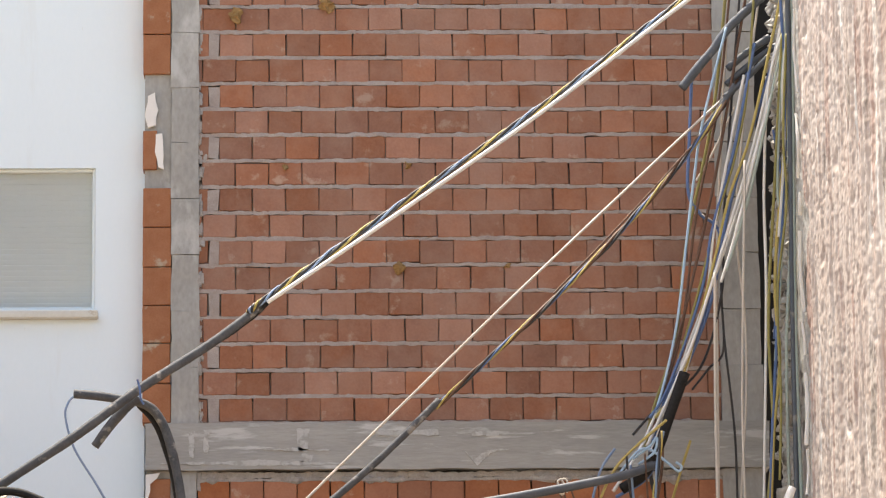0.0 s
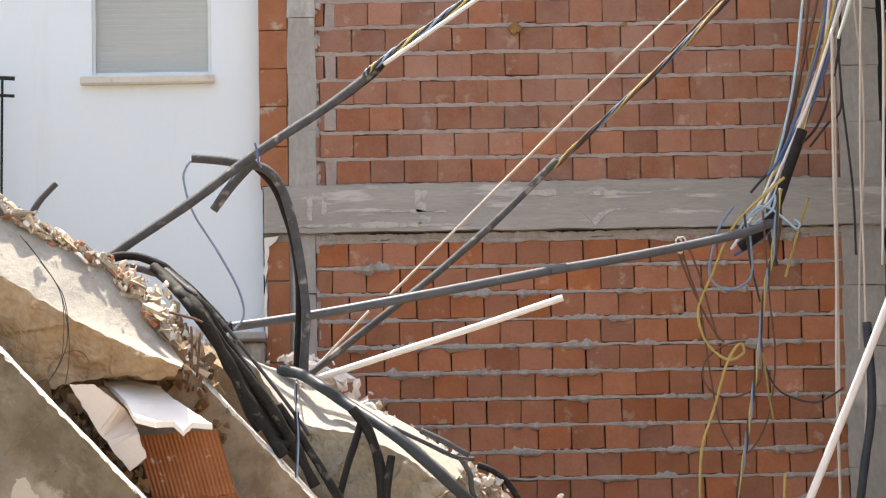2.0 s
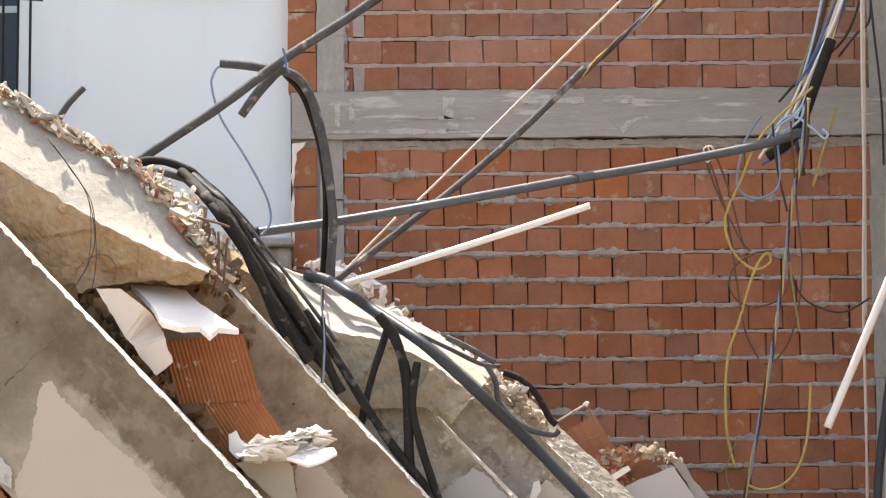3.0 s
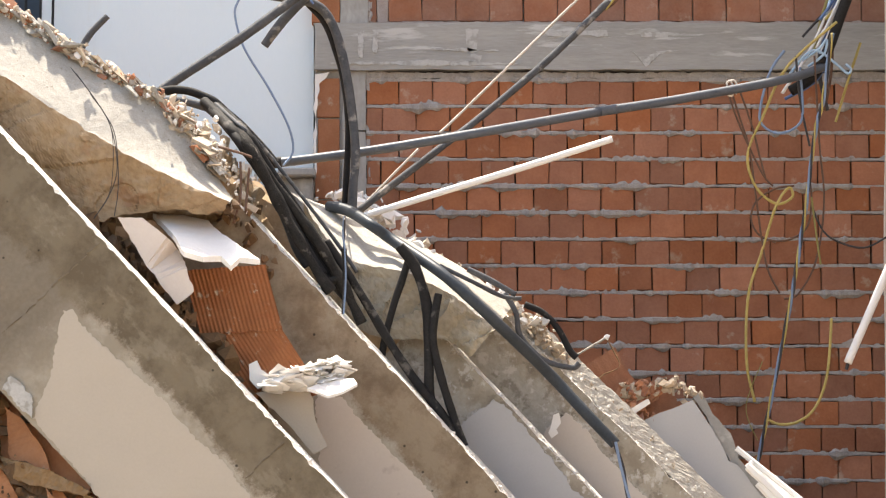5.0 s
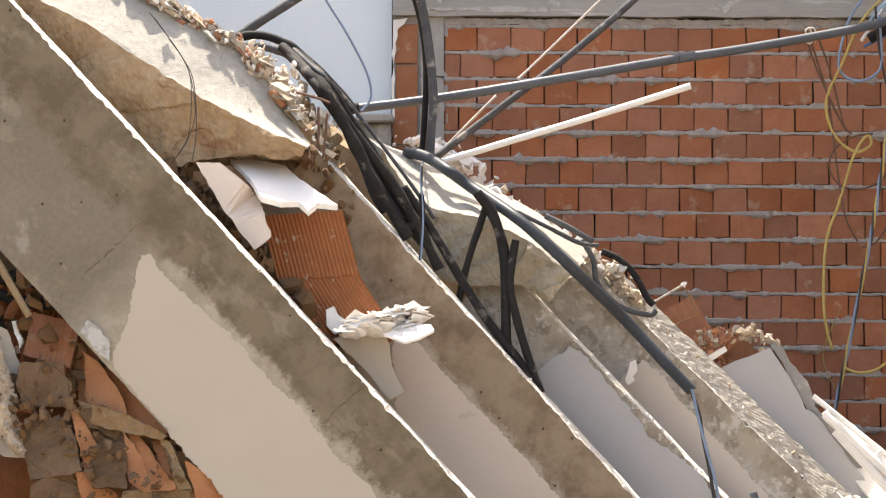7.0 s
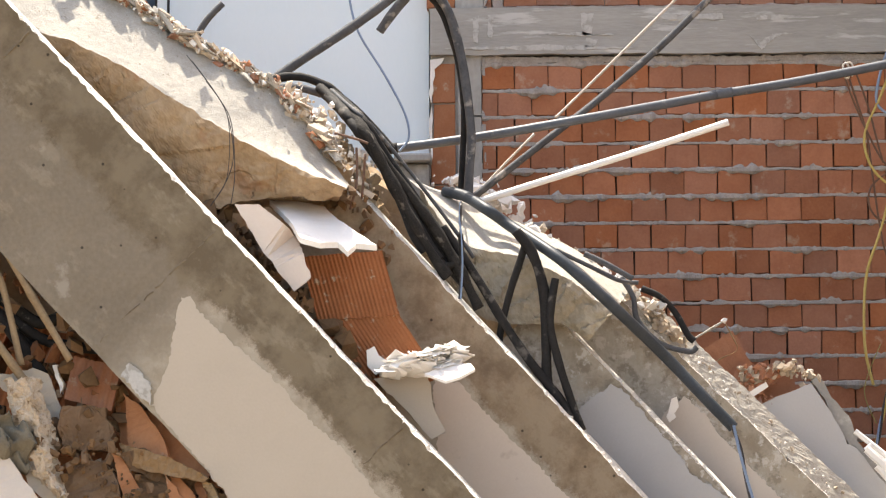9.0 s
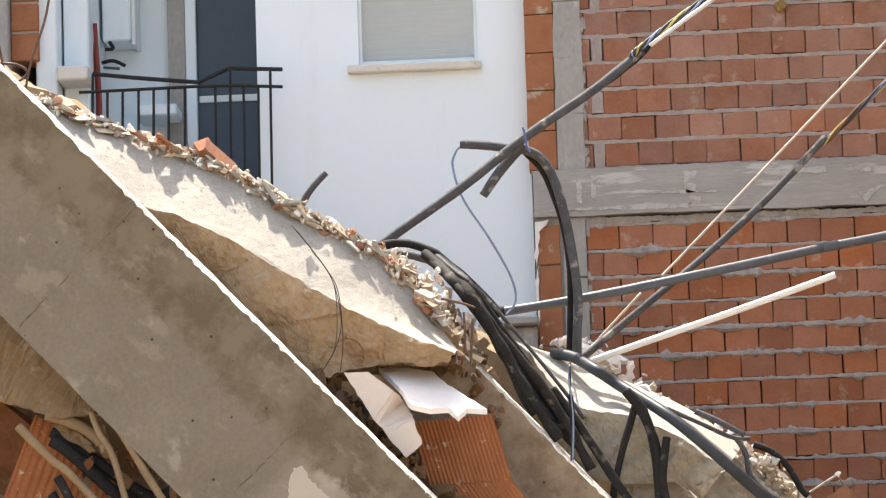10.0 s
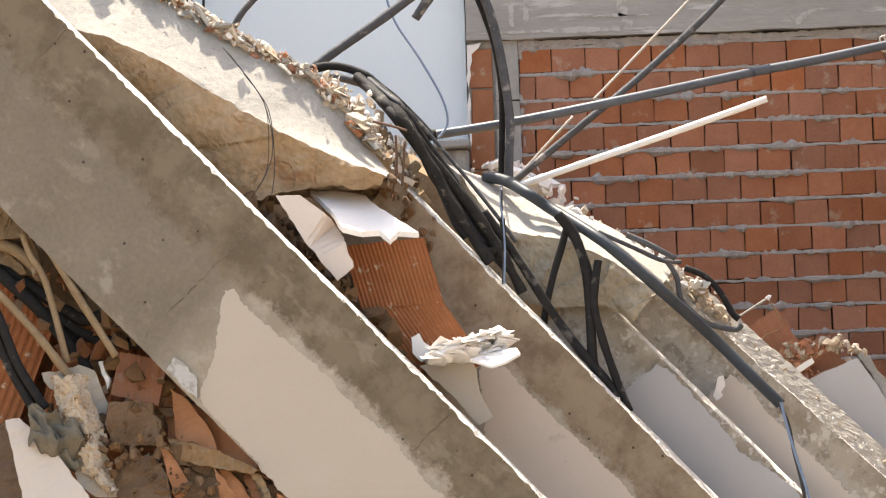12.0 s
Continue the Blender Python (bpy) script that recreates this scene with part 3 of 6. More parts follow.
part("ledge", box_bm(-3.761, -3.564, WF + 0.2, WF + 0.5, 6.652, 6.746, 0.012), M_STONE, white, "cream stone ledge")
part("shelf", box_bm(-3.360, -3.090, RB - 0.4, RB - 0.002, 6.535, 6.609, 0.01), M_WHITE, white)
part("balcony_floor", box_bm(XB1 - 9, XB1, WF - 0.35, RB, 5.756 - 0.15, 5.756, 0.01), M_CONC, white)
for i in range(5):
    z0 = 6.796 + 0.19 * i
    part("brick", box_bm(-4.050, -3.878, WF + 0.24, WF + 0.5, z0, z0 + 0.175, 0.006), M_BRICK_LOOSE, white)
    part("mortar", box_bm(-4.047, -3.882, WF + 0.25, WF + 0.5, z0 + 0.176, z0 + 0.189, 0), M_MORTAR, white)
part("pier", box_bm(-4.845, -4.054, WF + 0.15, RB - 0.002, 0, ROOF, 0.01), M_CONC, white)

boiler = thing("water_heater", (-3.485, RB, 7.072), "white wall mounted water heater box with valves below", "heater")
body = part("body", box_bm(-3.573, -3.389, RB - 0.3, RB - 0.002, 7.051, 7.919, 0.012), M_WHITE, boiler)
part("side_cover", box_bm(-3.386, -3.360, RB - 0.28, RB - 0.01, 7.029, 7.881, 0.004), M_SHUTTER, body)
part("valve", tube([(-3.548, 26.550, 6.985), (-3.496, 26.550, 6.990), (-3.521, 26.550, 7.036)], 0.012), M_IRON, body)
part("hose", tube([(-3.572, 26.550, 6.897), (-3.498, 26.550, 6.909), (-3.418, 26.550, 6.872)], 0.012), M_IRON, boiler)
part("hose", tube([(-3.561, 26.550, 6.867), (-3.499, 26.550, 6.860), (-3.455, 26.550, 6.855)], 0.009), M_CONDUIT, boiler)
tagged(obj("red_pole", tube([(-3.577, 26.300, 7.106), (-3.569, 26.300, 6.929), (-3.556, 26.300, 6.653), (-3.547, 26.300, 6.049)], 0.014), M_RED, smooth=True), "thin red painted pole standing on the balcony", "pole")
tagged(obj("red_pole", tube([(-3.604, 26.350, 6.996), (-3.592, 26.350, 6.866), (-3.578, 26.350, 6.645), (-3.579, 26.350, 6.059)], 0.010), M_RED, smooth=True), "thin red painted pole standing on the balcony", "pole")

railing = thing("balcony_railing", (-2.915, 25.450, 5.884), "black iron balcony railing with upright bars", "railing")
for pts, r in (([(-3.481, 25.450, 6.612), (-3.215, 25.450, 6.576), (-2.830, 25.450, 6.531)], 0.013), ([(-2.830, 25.450, 6.531), (-2.766, 25.450, 6.557), (-2.635, 25.450, 6.612)], 0.013), ([(-2.635, 25.450, 6.612), (-2.513, 25.450, 6.603), (-2.303, 25.450, 6.590)], 0.013),
               ([(-3.561, 25.400, 6.489), (-3.210, 25.400, 6.492), (-2.818, 25.400, 6.496)], 0.010), ([(-2.818, 25.400, 6.496), (-2.580, 25.400, 6.490), (-2.301, 25.400, 6.471)], 0.010)):
    part("rail", tube(pts, r, 6), M_IRON, railing)
for pts in ([(-3.477, 25.420, 6.606), (-3.504, 25.420, 5.587)], [(-3.293, 25.420, 6.496), (-3.312, 25.420, 5.579)], [(-3.195, 25.420, 6.495), (-3.211, 25.420, 5.575)], [(-3.101, 25.420, 6.494), (-3.120, 25.420, 5.571)], [(-3.009, 25.420, 6.494), (-3.026, 25.420, 5.567)], [(-2.908, 25.420, 6.497), (-2.925, 25.420, 5.563)],
            [(-2.719, 25.420, 6.499), (-2.731, 25.420, 5.555)], [(-2.625, 25.420, 6.602), (-2.640, 25.420, 5.552)], [(-2.544, 25.420, 6.492), (-2.553, 25.420, 5.548)], [(-2.453, 25.420, 6.485), (-2.463, 25.420, 5.545)], [(-2.377, 25.420, 6.588), (-2.387, 25.420, 5.541)], [(-3.388, 25.420, 6.496), (-3.406, 25.420, 5.583)]):
    part("bar", tube(pts, 0.0085, 6, 2), M_IRON, railing)

# ---------------- the neighbour's hacked side wall ----------------
PX = 3.075


def hacked_wall():
    """Fine where it is seen, coarse below and towards the street; relief long in y, since the face runs away from the street."""
    ys = [18.0 + 0.2 * k for k in range(14)] + [20.8 + 4.5 * k / 300 for k in range(301)]
    zs = [0.3 * k for k in range(16)] + [4.8 + 3.9 * k / 360 for k in range(361)]
    bm = bmesh.new()
    rows = []
    for z in zs:
        row = []
        for y in ys:
            d = 0.020 * noise.noise(Vector((y * 1.3, z * 0.25, 3))) + 0.016 * noise.noise(Vector((y * 6.5, z * 0.9, 7)))
            flute = noise.noise(Vector((y * 9 + 0.5 * noise.noise(Vector((0, z * 2, 2))), z * 0.8, 1)))
            d += 0.012 * (1 - 2.2 * abs(flute)) + 0.005 * noise.noise(Vector((y * 14, z * 16, 1))) + 0.004 * noise.noise(Vector((y * 26, z * 52, 1)))
            chip = noise.noise(Vector((y * 3.5, z * 7, 21)))
            d -= 0.05 * max(0.0, chip - 0.42)
            if y > 24.75:
                crust = min(1.0, (y - 24.75) / 0.3) * (0.7 + 0.8 * noise.noise(Vector((3, z * 2.2, 2))))
                d += 0.045 * crust + 0.030 * noise.noise(Vector((y * 4, z * 6, 11))) + 0.022 * noise.noise(Vector((y * 9, z * 21, 13)))
            elif y > 24.25:
                d = d * 0.5 - 0.012
            row.append(bm.verts.new((PX + 0.05 - d, y, z)))
        rows.append(row)
    for a, b in zip(rows, rows[1:]):
        for i in range(len(ys) - 1):
            f = bm.faces.new((a[i], a[i + 1], b[i + 1], b[i]))
            f.material_index = 1 if ys[i] > 23.95 + 0.5 * noise.noise(Vector((ys[i] * 3.1, a[i].co.z * 1.3, 5))) else 0
    return bm


side = thing("wall_east", (PX + 0.3, 21.5, 0), "side wall of the neighbour with pink render hacked off", "wall", kind="structure")
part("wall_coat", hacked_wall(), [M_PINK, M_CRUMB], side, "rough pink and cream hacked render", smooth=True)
rnd = random.Random(61)
z = 4.85
while z < 8.5:
    e = z + rnd.uniform(0.12, 0.55)
    part("corner_bead", tube([(PX + 0.035 + rnd.uniform(-0.01, 0.01), 24.22 + rnd.uniform(-0.05, 0.05), q) for q in (z, (z + e) / 2, e)], rnd.uniform(0.008, 0.015), 6, 8, 0.6), M_CHALK, side, "broken strip of white corner plaster")
    z = e + rnd.uniform(0.0, 0.16)
flakes = Pile()
for i in range(520):
    y = rnd.uniform(24.72, 25.29)
    flakes.add((PX + 0.035 - 0.05 * (y - 24.72) / 0.57 * rnd.random(), y, rnd.uniform(4.7, 8.6)), rnd.uniform(0.015, 0.05) if rnd.random() < 0.9 else rnd.uniform(0.05, 0.085), rnd, (0.7, 1.2, 1.3))
flakes.done("plaster_crust", M_CRUMB, "crumbling cream plaster crust at the wall corner", "plaster")
part("core", box_bm(PX + 0.09, PX + 0.5, 18.0, 25.3, 0, 8.68, 0), M_MORTAR, side)

# ---------------- the collapsed floors ----------------
def loft(lines, across, n=60, amps=None, freq=6.0, seed=0.0, mats=None, hewn=None):
    """A skin stretched over guide lines that run the same way; across: cuts between each two of them."""
    guides = []
    for ln in lines:
        sp = smooth_path(ln, 24)
        guides.append([sp[int(round(i * (len(sp) - 1) / n))] for i in range(n + 1)])
    bm = bmesh.new()
    rows, kinds = [], []
    for g in range(len(guides) - 1):
        for k in range(across[g] + (1 if g == len(guides) - 2 else 0)):
            f = k / across[g]
            amp = amps[g]
            row = []
            for i in range(n + 1):
                p = guides[g][i].lerp(guides[g + 1][i], f)
                q = p * freq + Vector((seed, 0, 0))
                p = p + (noise.noise_vector(q) + 0.6 * noise.noise_vector(q * 2.9) + 0.3 * noise.noise_vector(q * 7)) * amp
                if g == hewn:     # pick marks that run aslant over the broken face, deepest in its middle
                    u, w = p.x * 0.8 + p.z * 0.6, p.z * 0.8 - p.x * 0.6
                    ridge = 1 - 2 * abs(noise.noise(Vector((u * 2.6, w * 8, seed)))) + 0.5 * noise.noise(p * 21) + 0.25 * noise.noise(p * 47)
                    step = math.floor(2.5 * noise.noise(Vector((u * 2.0, w * 4.5, seed + 9)))) * 0.5
                    p = p + Vector((0, -0.024 * ridge - 0.034 * step, 0)) * min(1.0, 6 * f, 6 * (1 - f))
                row.append(bm.verts.new(p))
            rows.append(row)
            kinds.append(g)
    for r, (a, b) in enumerate(zip(rows, rows[1:])):
        for i in range(n):
            f = bm.faces.new((a[i], a[i + 1], b[i + 1], b[i]))
            f.material_index = mats[kinds[r]] if mats else 0
    return bm


def beam(start, end, h, th, tilt, face_mat, label, amp=0.010):
    L = (Vector(end) - Vector(start)).length
    b = grid_box(L, th, h, 0.03)
    # top faces get the paler arris colour that stands in for sun
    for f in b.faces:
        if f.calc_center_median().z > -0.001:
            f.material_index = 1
    wobble(b, amp * 0.5, 3.0, seed=start[0])
    wobble(b, amp * 0.25, 19.0, seed=start[2])
    for v in b.verts:     # crumbled upper arris
        if v.co.z > -0.03 and v.co.y < 0.06:
            v.co.z -= abs(noise.noise(Vector((v.co.x * 13, 0, start[0])))) * 0.010 + max(0.0, noise.noise(Vector((v.co.x * 31, 4, start[2])))) * 0.018
    return tagged(obj("collapsed_beam", b, [face_mat, M_ARRIS_LIT], None, lean(start, end, tilt)), label, "beam", "collapsed beams")


def coat(owner, outline, proud, material, label, ragged=0.02, seed=1, back=0.03):
    """A flat layer left standing on the front of a beam; outline: metres along and down its face."""
    bmp = plate_bm([(a, -proud, -d) for a, d in outline], proud + back, (0, 1, 0), ragged, seed, 0.014)
    o = obj("plaster", bmp, material, None, owner.matrix_world.copy())
    o.parent = owner
    o.matrix_parent_inverse = owner.matrix_world.inverted()
    return tagged(o, label)


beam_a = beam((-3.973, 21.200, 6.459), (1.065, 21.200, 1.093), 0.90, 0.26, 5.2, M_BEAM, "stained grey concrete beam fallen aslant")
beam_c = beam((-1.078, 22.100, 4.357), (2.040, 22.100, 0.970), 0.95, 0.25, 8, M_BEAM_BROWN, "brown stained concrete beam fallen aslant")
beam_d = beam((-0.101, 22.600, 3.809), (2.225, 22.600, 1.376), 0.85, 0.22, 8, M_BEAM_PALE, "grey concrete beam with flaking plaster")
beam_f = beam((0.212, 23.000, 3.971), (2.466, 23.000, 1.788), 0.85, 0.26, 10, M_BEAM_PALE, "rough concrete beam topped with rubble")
coat(beam_a, [(3.41, 0.39), (3.44, 0.35), (3.52, 0.37), (3.68, 0.37), (3.79, 0.35), (3.89, 0.35), (4.09, 0.33), (4.35, 0.35), (4.53, 0.32), (4.78, 0.35), (4.99, 0.34), (5.39, 0.34), (4.98, 0.91), (4.40, 0.91), (3.70, 0.88), (3.62, 0.69), (3.51, 0.54)], 0.004, M_PLASTER, "cream painted plaster coat with a torn edge", 0.012, 3)
coat(beam_a, [(3.47, 0.81), (3.62, 0.80), (3.70, 0.88), (3.49, 0.89)], 0.02, M_LIME, "torn plaster corner", 0.01, 5)
coat(beam_c, [(1.02, 0.38), (1.12, 0.29), (1.28, 0.30), (1.61, 0.29), (1.82, 0.29), (2.11, 0.29), (2.62, 0.29), (2.20, 0.72), (1.31, 0.63), (1.13, 0.49)], 0.004, M_PLASTER_PINK, "pinkish painted plaster coat with a torn edge", 0.012, 7)
coat(beam_d, [(0.58, 0.04), (0.67, 0.02), (0.90, 0.03), (1.02, 0.03), (1.23, 0.07), (1.34, 0.03), (1.55, 0.01), (1.93, 0.06), (1.63, 0.53), (0.55, 0.31), (0.56, 0.21)], 0.02, M_PLASTER_GREY, "pale grey painted plaster coat with flaking rim", 0.010, 9)
coat(beam_f, [(0.77, 0.27), (0.78, 0.15), (0.98, 0.15), (1.34, 0.18), (1.68, 0.19), (1.94, 0.21), (1.73, 0.48), (0.81, 0.42)], 0.014, M_PLASTER_LIGHT, "cream painted plaster coat", 0.012, 11)

# raised seams where the boards of the formwork met
rnd = random.Random(41)
for along, d0, d1 in ((1.885, 0.02, 0.87), (3.285, 0.02, 0.87), (4.665, 0.03, 0.30)):
    d = d0
    while d < d1:
        e = min(d1, d + rnd.uniform(0.04, 0.13))
        part("formwork_seam", tube([beam_a.matrix_world @ Vector((along + rnd.uniform(-0.006, 0.006), 0.001, -q)) for q in (d, (d + e) / 2, e)], rnd.uniform(0.003, 0.006), 5, 3, 0.5), M_BEAM, beam_a, smooth=True)
        d = e + rnd.uniform(0.0, 0.03)

# the broken floor slab, its dusty top towards the sun
SB_RIDGE = [(-4.403, 22.020, 6.468), (-3.321, 22.020, 5.811), (-2.692, 22.020, 5.542), (-2.275, 22.020, 5.359), (-1.891, 22.020, 5.111), (-1.566, 22.020, 4.929), (-1.326, 22.020, 4.727), (-1.204, 22.020, 4.523), (-1.109, 22.020, 4.376)]
SB_FRONT = [(-4.450, 21.650, 6.361), (-3.328, 21.650, 5.608), (-2.831, 21.650, 5.208), (-2.508, 21.650, 5.077), (-2.187, 21.650, 4.907), (-1.926, 21.650, 4.739), (-1.694, 21.650, 4.591), (-1.376, 21.650, 4.428), (-1.103, 21.650, 4.312)]
SB_UNDER = [(-4.475, 21.750, 6.079), (-3.350, 21.750, 5.281), (-2.853, 21.750, 4.842), (-2.532, 21.750, 4.591), (-2.211, 21.750, 4.371), (-1.890, 21.750, 4.234), (-1.653, 21.750, 4.247), (-1.416, 21.750, 4.276), (-1.145, 21.750, 4.272)]
SB_BACK = [(-4.712, 22.900, 6.220), (-3.528, 22.900, 5.412), (-3.005, 22.900, 4.951), (-2.667, 22.900, 4.687), (-2.329, 22.900, 4.486), (-1.990, 22.900, 4.343), (-1.742, 22.900, 4.340), (-1.493, 22.900, 4.362), (-1.207, 22.900, 4.367)]
slab_b = tagged(obj("collapsed_slab", loft([SB_RIDGE, SB_FRONT, SB_UNDER, SB_BACK], [26, 46, 4], 300, [0.0028, 0.012, 0.03], 7.0, 1.0, [0, 1, 1], 1), [M_CONC_TOP, M_CONC_TAN]),
                "broken floor slab with dusty screed and earthy edge", "slab", "collapsed slabs")
SE_RIDGE = [(-0.838, 22.950, 4.531), (-0.562, 22.950, 4.421), (-0.241, 22.950, 4.284), (-0.013, 22.950, 4.182), (0.199, 22.950, 4.050), (0.379, 22.950, 3.901)]
SE_FRONT = [(-0.746, 22.450, 4.397), (-0.557, 22.450, 4.137), (-0.318, 22.450, 4.058), (-0.167, 22.450, 4.022), (0.040, 22.450, 3.911), (0.287, 22.450, 3.732)]
SE_UNDER = [(-0.774, 22.500, 4.074), (-0.600, 22.500, 3.823), (-0.361, 22.500, 3.693), (-0.120, 22.500, 3.669), (0.002, 22.500, 3.680), (0.144, 22.500, 3.590)]
slab_e = tagged(obj("collapsed_slab", loft([SE_RIDGE, SE_FRONT, SE_UNDER], [16, 26], 140, [0.0035, 0.012], 8.0, 4.0, [0, 1], 1), [M_CONC_TOP, M_CONC_EDGE]),
                "smaller broken floor slab with dusty top", "slab", "collapsed slabs")

STRIP_A = [(0.346, 23.020, 3.846), (0.653, 23.020, 3.543), (1.060, 23.020, 3.151), (1.491, 23.020, 2.736), (1.943, 23.020, 2.297)]
STRIP_B = [(0.480, 23.120, 3.883), (0.779, 23.120, 3.597), (1.184, 23.120, 3.207), (1.611, 23.120, 2.792), (2.076, 23.120, 2.345)]
STRIP_C = [(0.479, 23.300, 3.800), (0.781, 23.300, 3.506), (1.189, 23.300, 3.116), (1.619, 23.300, 2.696), (2.088, 23.300, 2.246)]
tagged(obj("rubble_strip", loft([STRIP_A, STRIP_B, STRIP_C], [14, 4], 260, [0.005, 0.008], 22.0, 8.0), M_CONC_TOP), "crust of pale mortar rubble on the far beam", "rubble", kind="stuff")

# the mass of rubble that carries them
heap = grid_box(9.5, 0.9, 5.2, 0.12)
wobble(heap, 0.07, 3.0, 2.0)
tagged(obj("rubble_heap", heap, M_CONC_TAN, None, lean((-5.111, 22.750, 7.083), (1.949, 23.600, 2.747), 4)), "heap of earthy concrete rubble", "rubble", kind="stuff")
heap = grid_box(4.2, 0.5, 4.2, 0.10)
wobble(heap, 0.08, 3.5, 5.0)
tagged(obj("rubble_heap", heap, M_HOLLOW, None, lean((-4.638, 21.900, 5.294), (-0.860, 21.900, 1.600), 0)), "heap of broken clay and earth", "rubble", kind="stuff")


def ribbed_block(name, corner, right, down, depth, ribs, material, label, category="brick", group="", groove=0.005):
    """A hollow clay block with combed grooves on its face, from a corner and its two face edges."""
    c, r, d = Vector(corner), Vector(right) - Vector(corner), Vector(down) - Vector(corner)
    back = d.cross(r).normalized()
    if back.y < 0:
        back = -back
    bm = bmesh.new()
    n = ribs * 4
    top, bot, tb, bb = [], [], [], []
    for i in range(n + 1):
        f = i / n
        ph = i % 4
        dep = 0.0 if ph in (0, 1) else groove
        w0 = noise.noise(Vector((f * 9, 1, c.x))) * 0.02
        w1 = noise.noise(Vector((f * 9, 7, c.x))) * 0.03
        p = c + r * f + back * dep
        top.append(bm.verts.new(p + d * w0))
        bot.append(bm.verts.new(p + d * (1 + w1)))
        tb.append(bm.verts.new(c + r * f + back * depth + d * w0))
        bb.append(bm.verts.new(c + r * f + back * depth + d * (1 + w1)))
    for i in range(n):
        bm.faces.new((top[i], top[i + 1], bot[i + 1], bot[i]))
        bm.faces.new((tb[i + 1], tb[i], bb[i], bb[i + 1]))
        bm.faces.new((top[i + 1], top[i], tb[i], tb[i + 1]))
        bm.faces.new((bot[i], bot[i + 1], bb[i + 1], bb[i]))
    bm.faces.new((top[0], bot[0], bb[0], tb[0]))
    bm.faces.new((top[n], tb[n], bb[n], bot[n]))
    return tagged(obj(name, bm, material), label, category, group)


ribbed_block("clay_block", (-1.355, 21.850, 3.977), (-0.928, 21.850, 4.009), (-1.261, 21.800, 3.637), 0.19, 20, M_BRICK_RIB, "combed orange hollow clay block in the rubble", group="clay blocks")
ribbed_block("clay_block", (-1.280, 21.820, 3.645), (-0.871, 21.820, 3.719), (-1.057, 21.750, 3.296), 0.19, 20, M_BRICK_RIB, "combed orange hollow clay block in the rubble", group="clay blocks")

# ---------------- plates, panels and blocks among the rubble ----------------
def shard(points, thick, material, label, ragged=0.012, seed=1, back=(0, 1, 0), category="plaster", group="plaster shards"):
    return tagged(obj("plaster_shard", plate_bm(points, thick, back, ragged, seed, 0.03), material), label, category, group)


shard([(-1.676, 21.550, 4.221), (-1.550, 21.550, 4.219), (-1.422, 21.550, 4.117), (-1.360, 21.700, 4.061), (-1.318, 21.550, 3.961), (-1.281, 21.550, 3.837), (-1.368, 21.550, 3.767), (-1.466, 21.550, 3.893), (-1.528, 21.550, 3.969), (-1.584, 21.550, 4.073)], 0.025, M_SHARD, "pale pink plaster shard hanging below the slab", 0.006, 21)
shard([(-1.522, 21.950, 4.289), (-1.373, 22.000, 4.287), (-1.234, 22.050, 4.264), (-1.165, 21.850, 4.181), (-1.065, 21.700, 4.098), (-0.941, 21.550, 4.003), (-1.049, 21.570, 4.015), (-1.088, 21.500, 3.965), (-1.142, 21.560, 4.020), (-1.232, 21.500, 4.011), (-1.330, 21.500, 4.038), (-1.395, 21.600, 4.140)], 0.03, M_CHALK, "sunlit white plaster shard below the slab", 0.006, 23, (0, 0.3, -1))
shard([(-0.966, 21.700, 3.324), (-0.796, 21.700, 3.359), (-0.685, 21.700, 3.355), (-0.661, 21.700, 3.190), (-0.596, 21.700, 3.048), (-0.667, 21.700, 3.009), (-0.802, 21.700, 3.166)], 0.03, M_PLASTER, "cream plaster shard leaning on the beam", 0.007, 25)
shard([(-0.696, 21.500, 3.334), (-0.560, 21.700, 3.403), (-0.460, 21.650, 3.396), (-0.438, 21.500, 3.356), (-0.514, 21.500, 3.316), (-0.587, 21.500, 3.295)], 0.014, M_CHALK, "thin sunlit flake of white plaster", 0.006, 32, (0, 0.25, -1))
chips = Pile()
rnd = random.Random(5)
for i in range(230):
    q = Vector((-0.884, 21.600, 3.371)).lerp(Vector((-0.525, 21.750, 3.465)), rnd.random()) + Vector((rnd.uniform(-0.03, 0.03), rnd.uniform(-0.08, 0.08), rnd.uniform(-0.05, 0.03)))
    chips.add(q, rnd.uniform(0.025, 0.085), rnd, (1.8, 1.3, 0.15), (rnd.uniform(0.0, 0.65), rnd.uniform(-0.4, 0.4), rnd.uniform(-3, 3)))
chips.done("plaster_flakes", M_CHALK, "pile of thin sunlit white plaster flakes", "plaster")
shard([(-1.003, 21.700, 3.472), (-0.961, 21.700, 3.494), (-0.939, 21.700, 3.446), (-0.896, 21.700, 3.418), (-0.883, 21.700, 3.368), (-0.957, 21.700, 3.347), (-0.999, 21.700, 3.392)], 0.05, M_CHALK, "lump of white plaster", 0.006, 40)
shard([(0.601, 22.900, 3.301), (0.632, 22.900, 3.312), (0.642, 22.900, 3.256), (0.616, 22.900, 3.220), (0.628, 22.900, 3.201), (0.590, 22.900, 3.172), (0.573, 22.900, 3.203), (0.586, 22.900, 3.233)], 0.02, M_CHALK, "curl of white plaster on the beam", 0.004, 41)

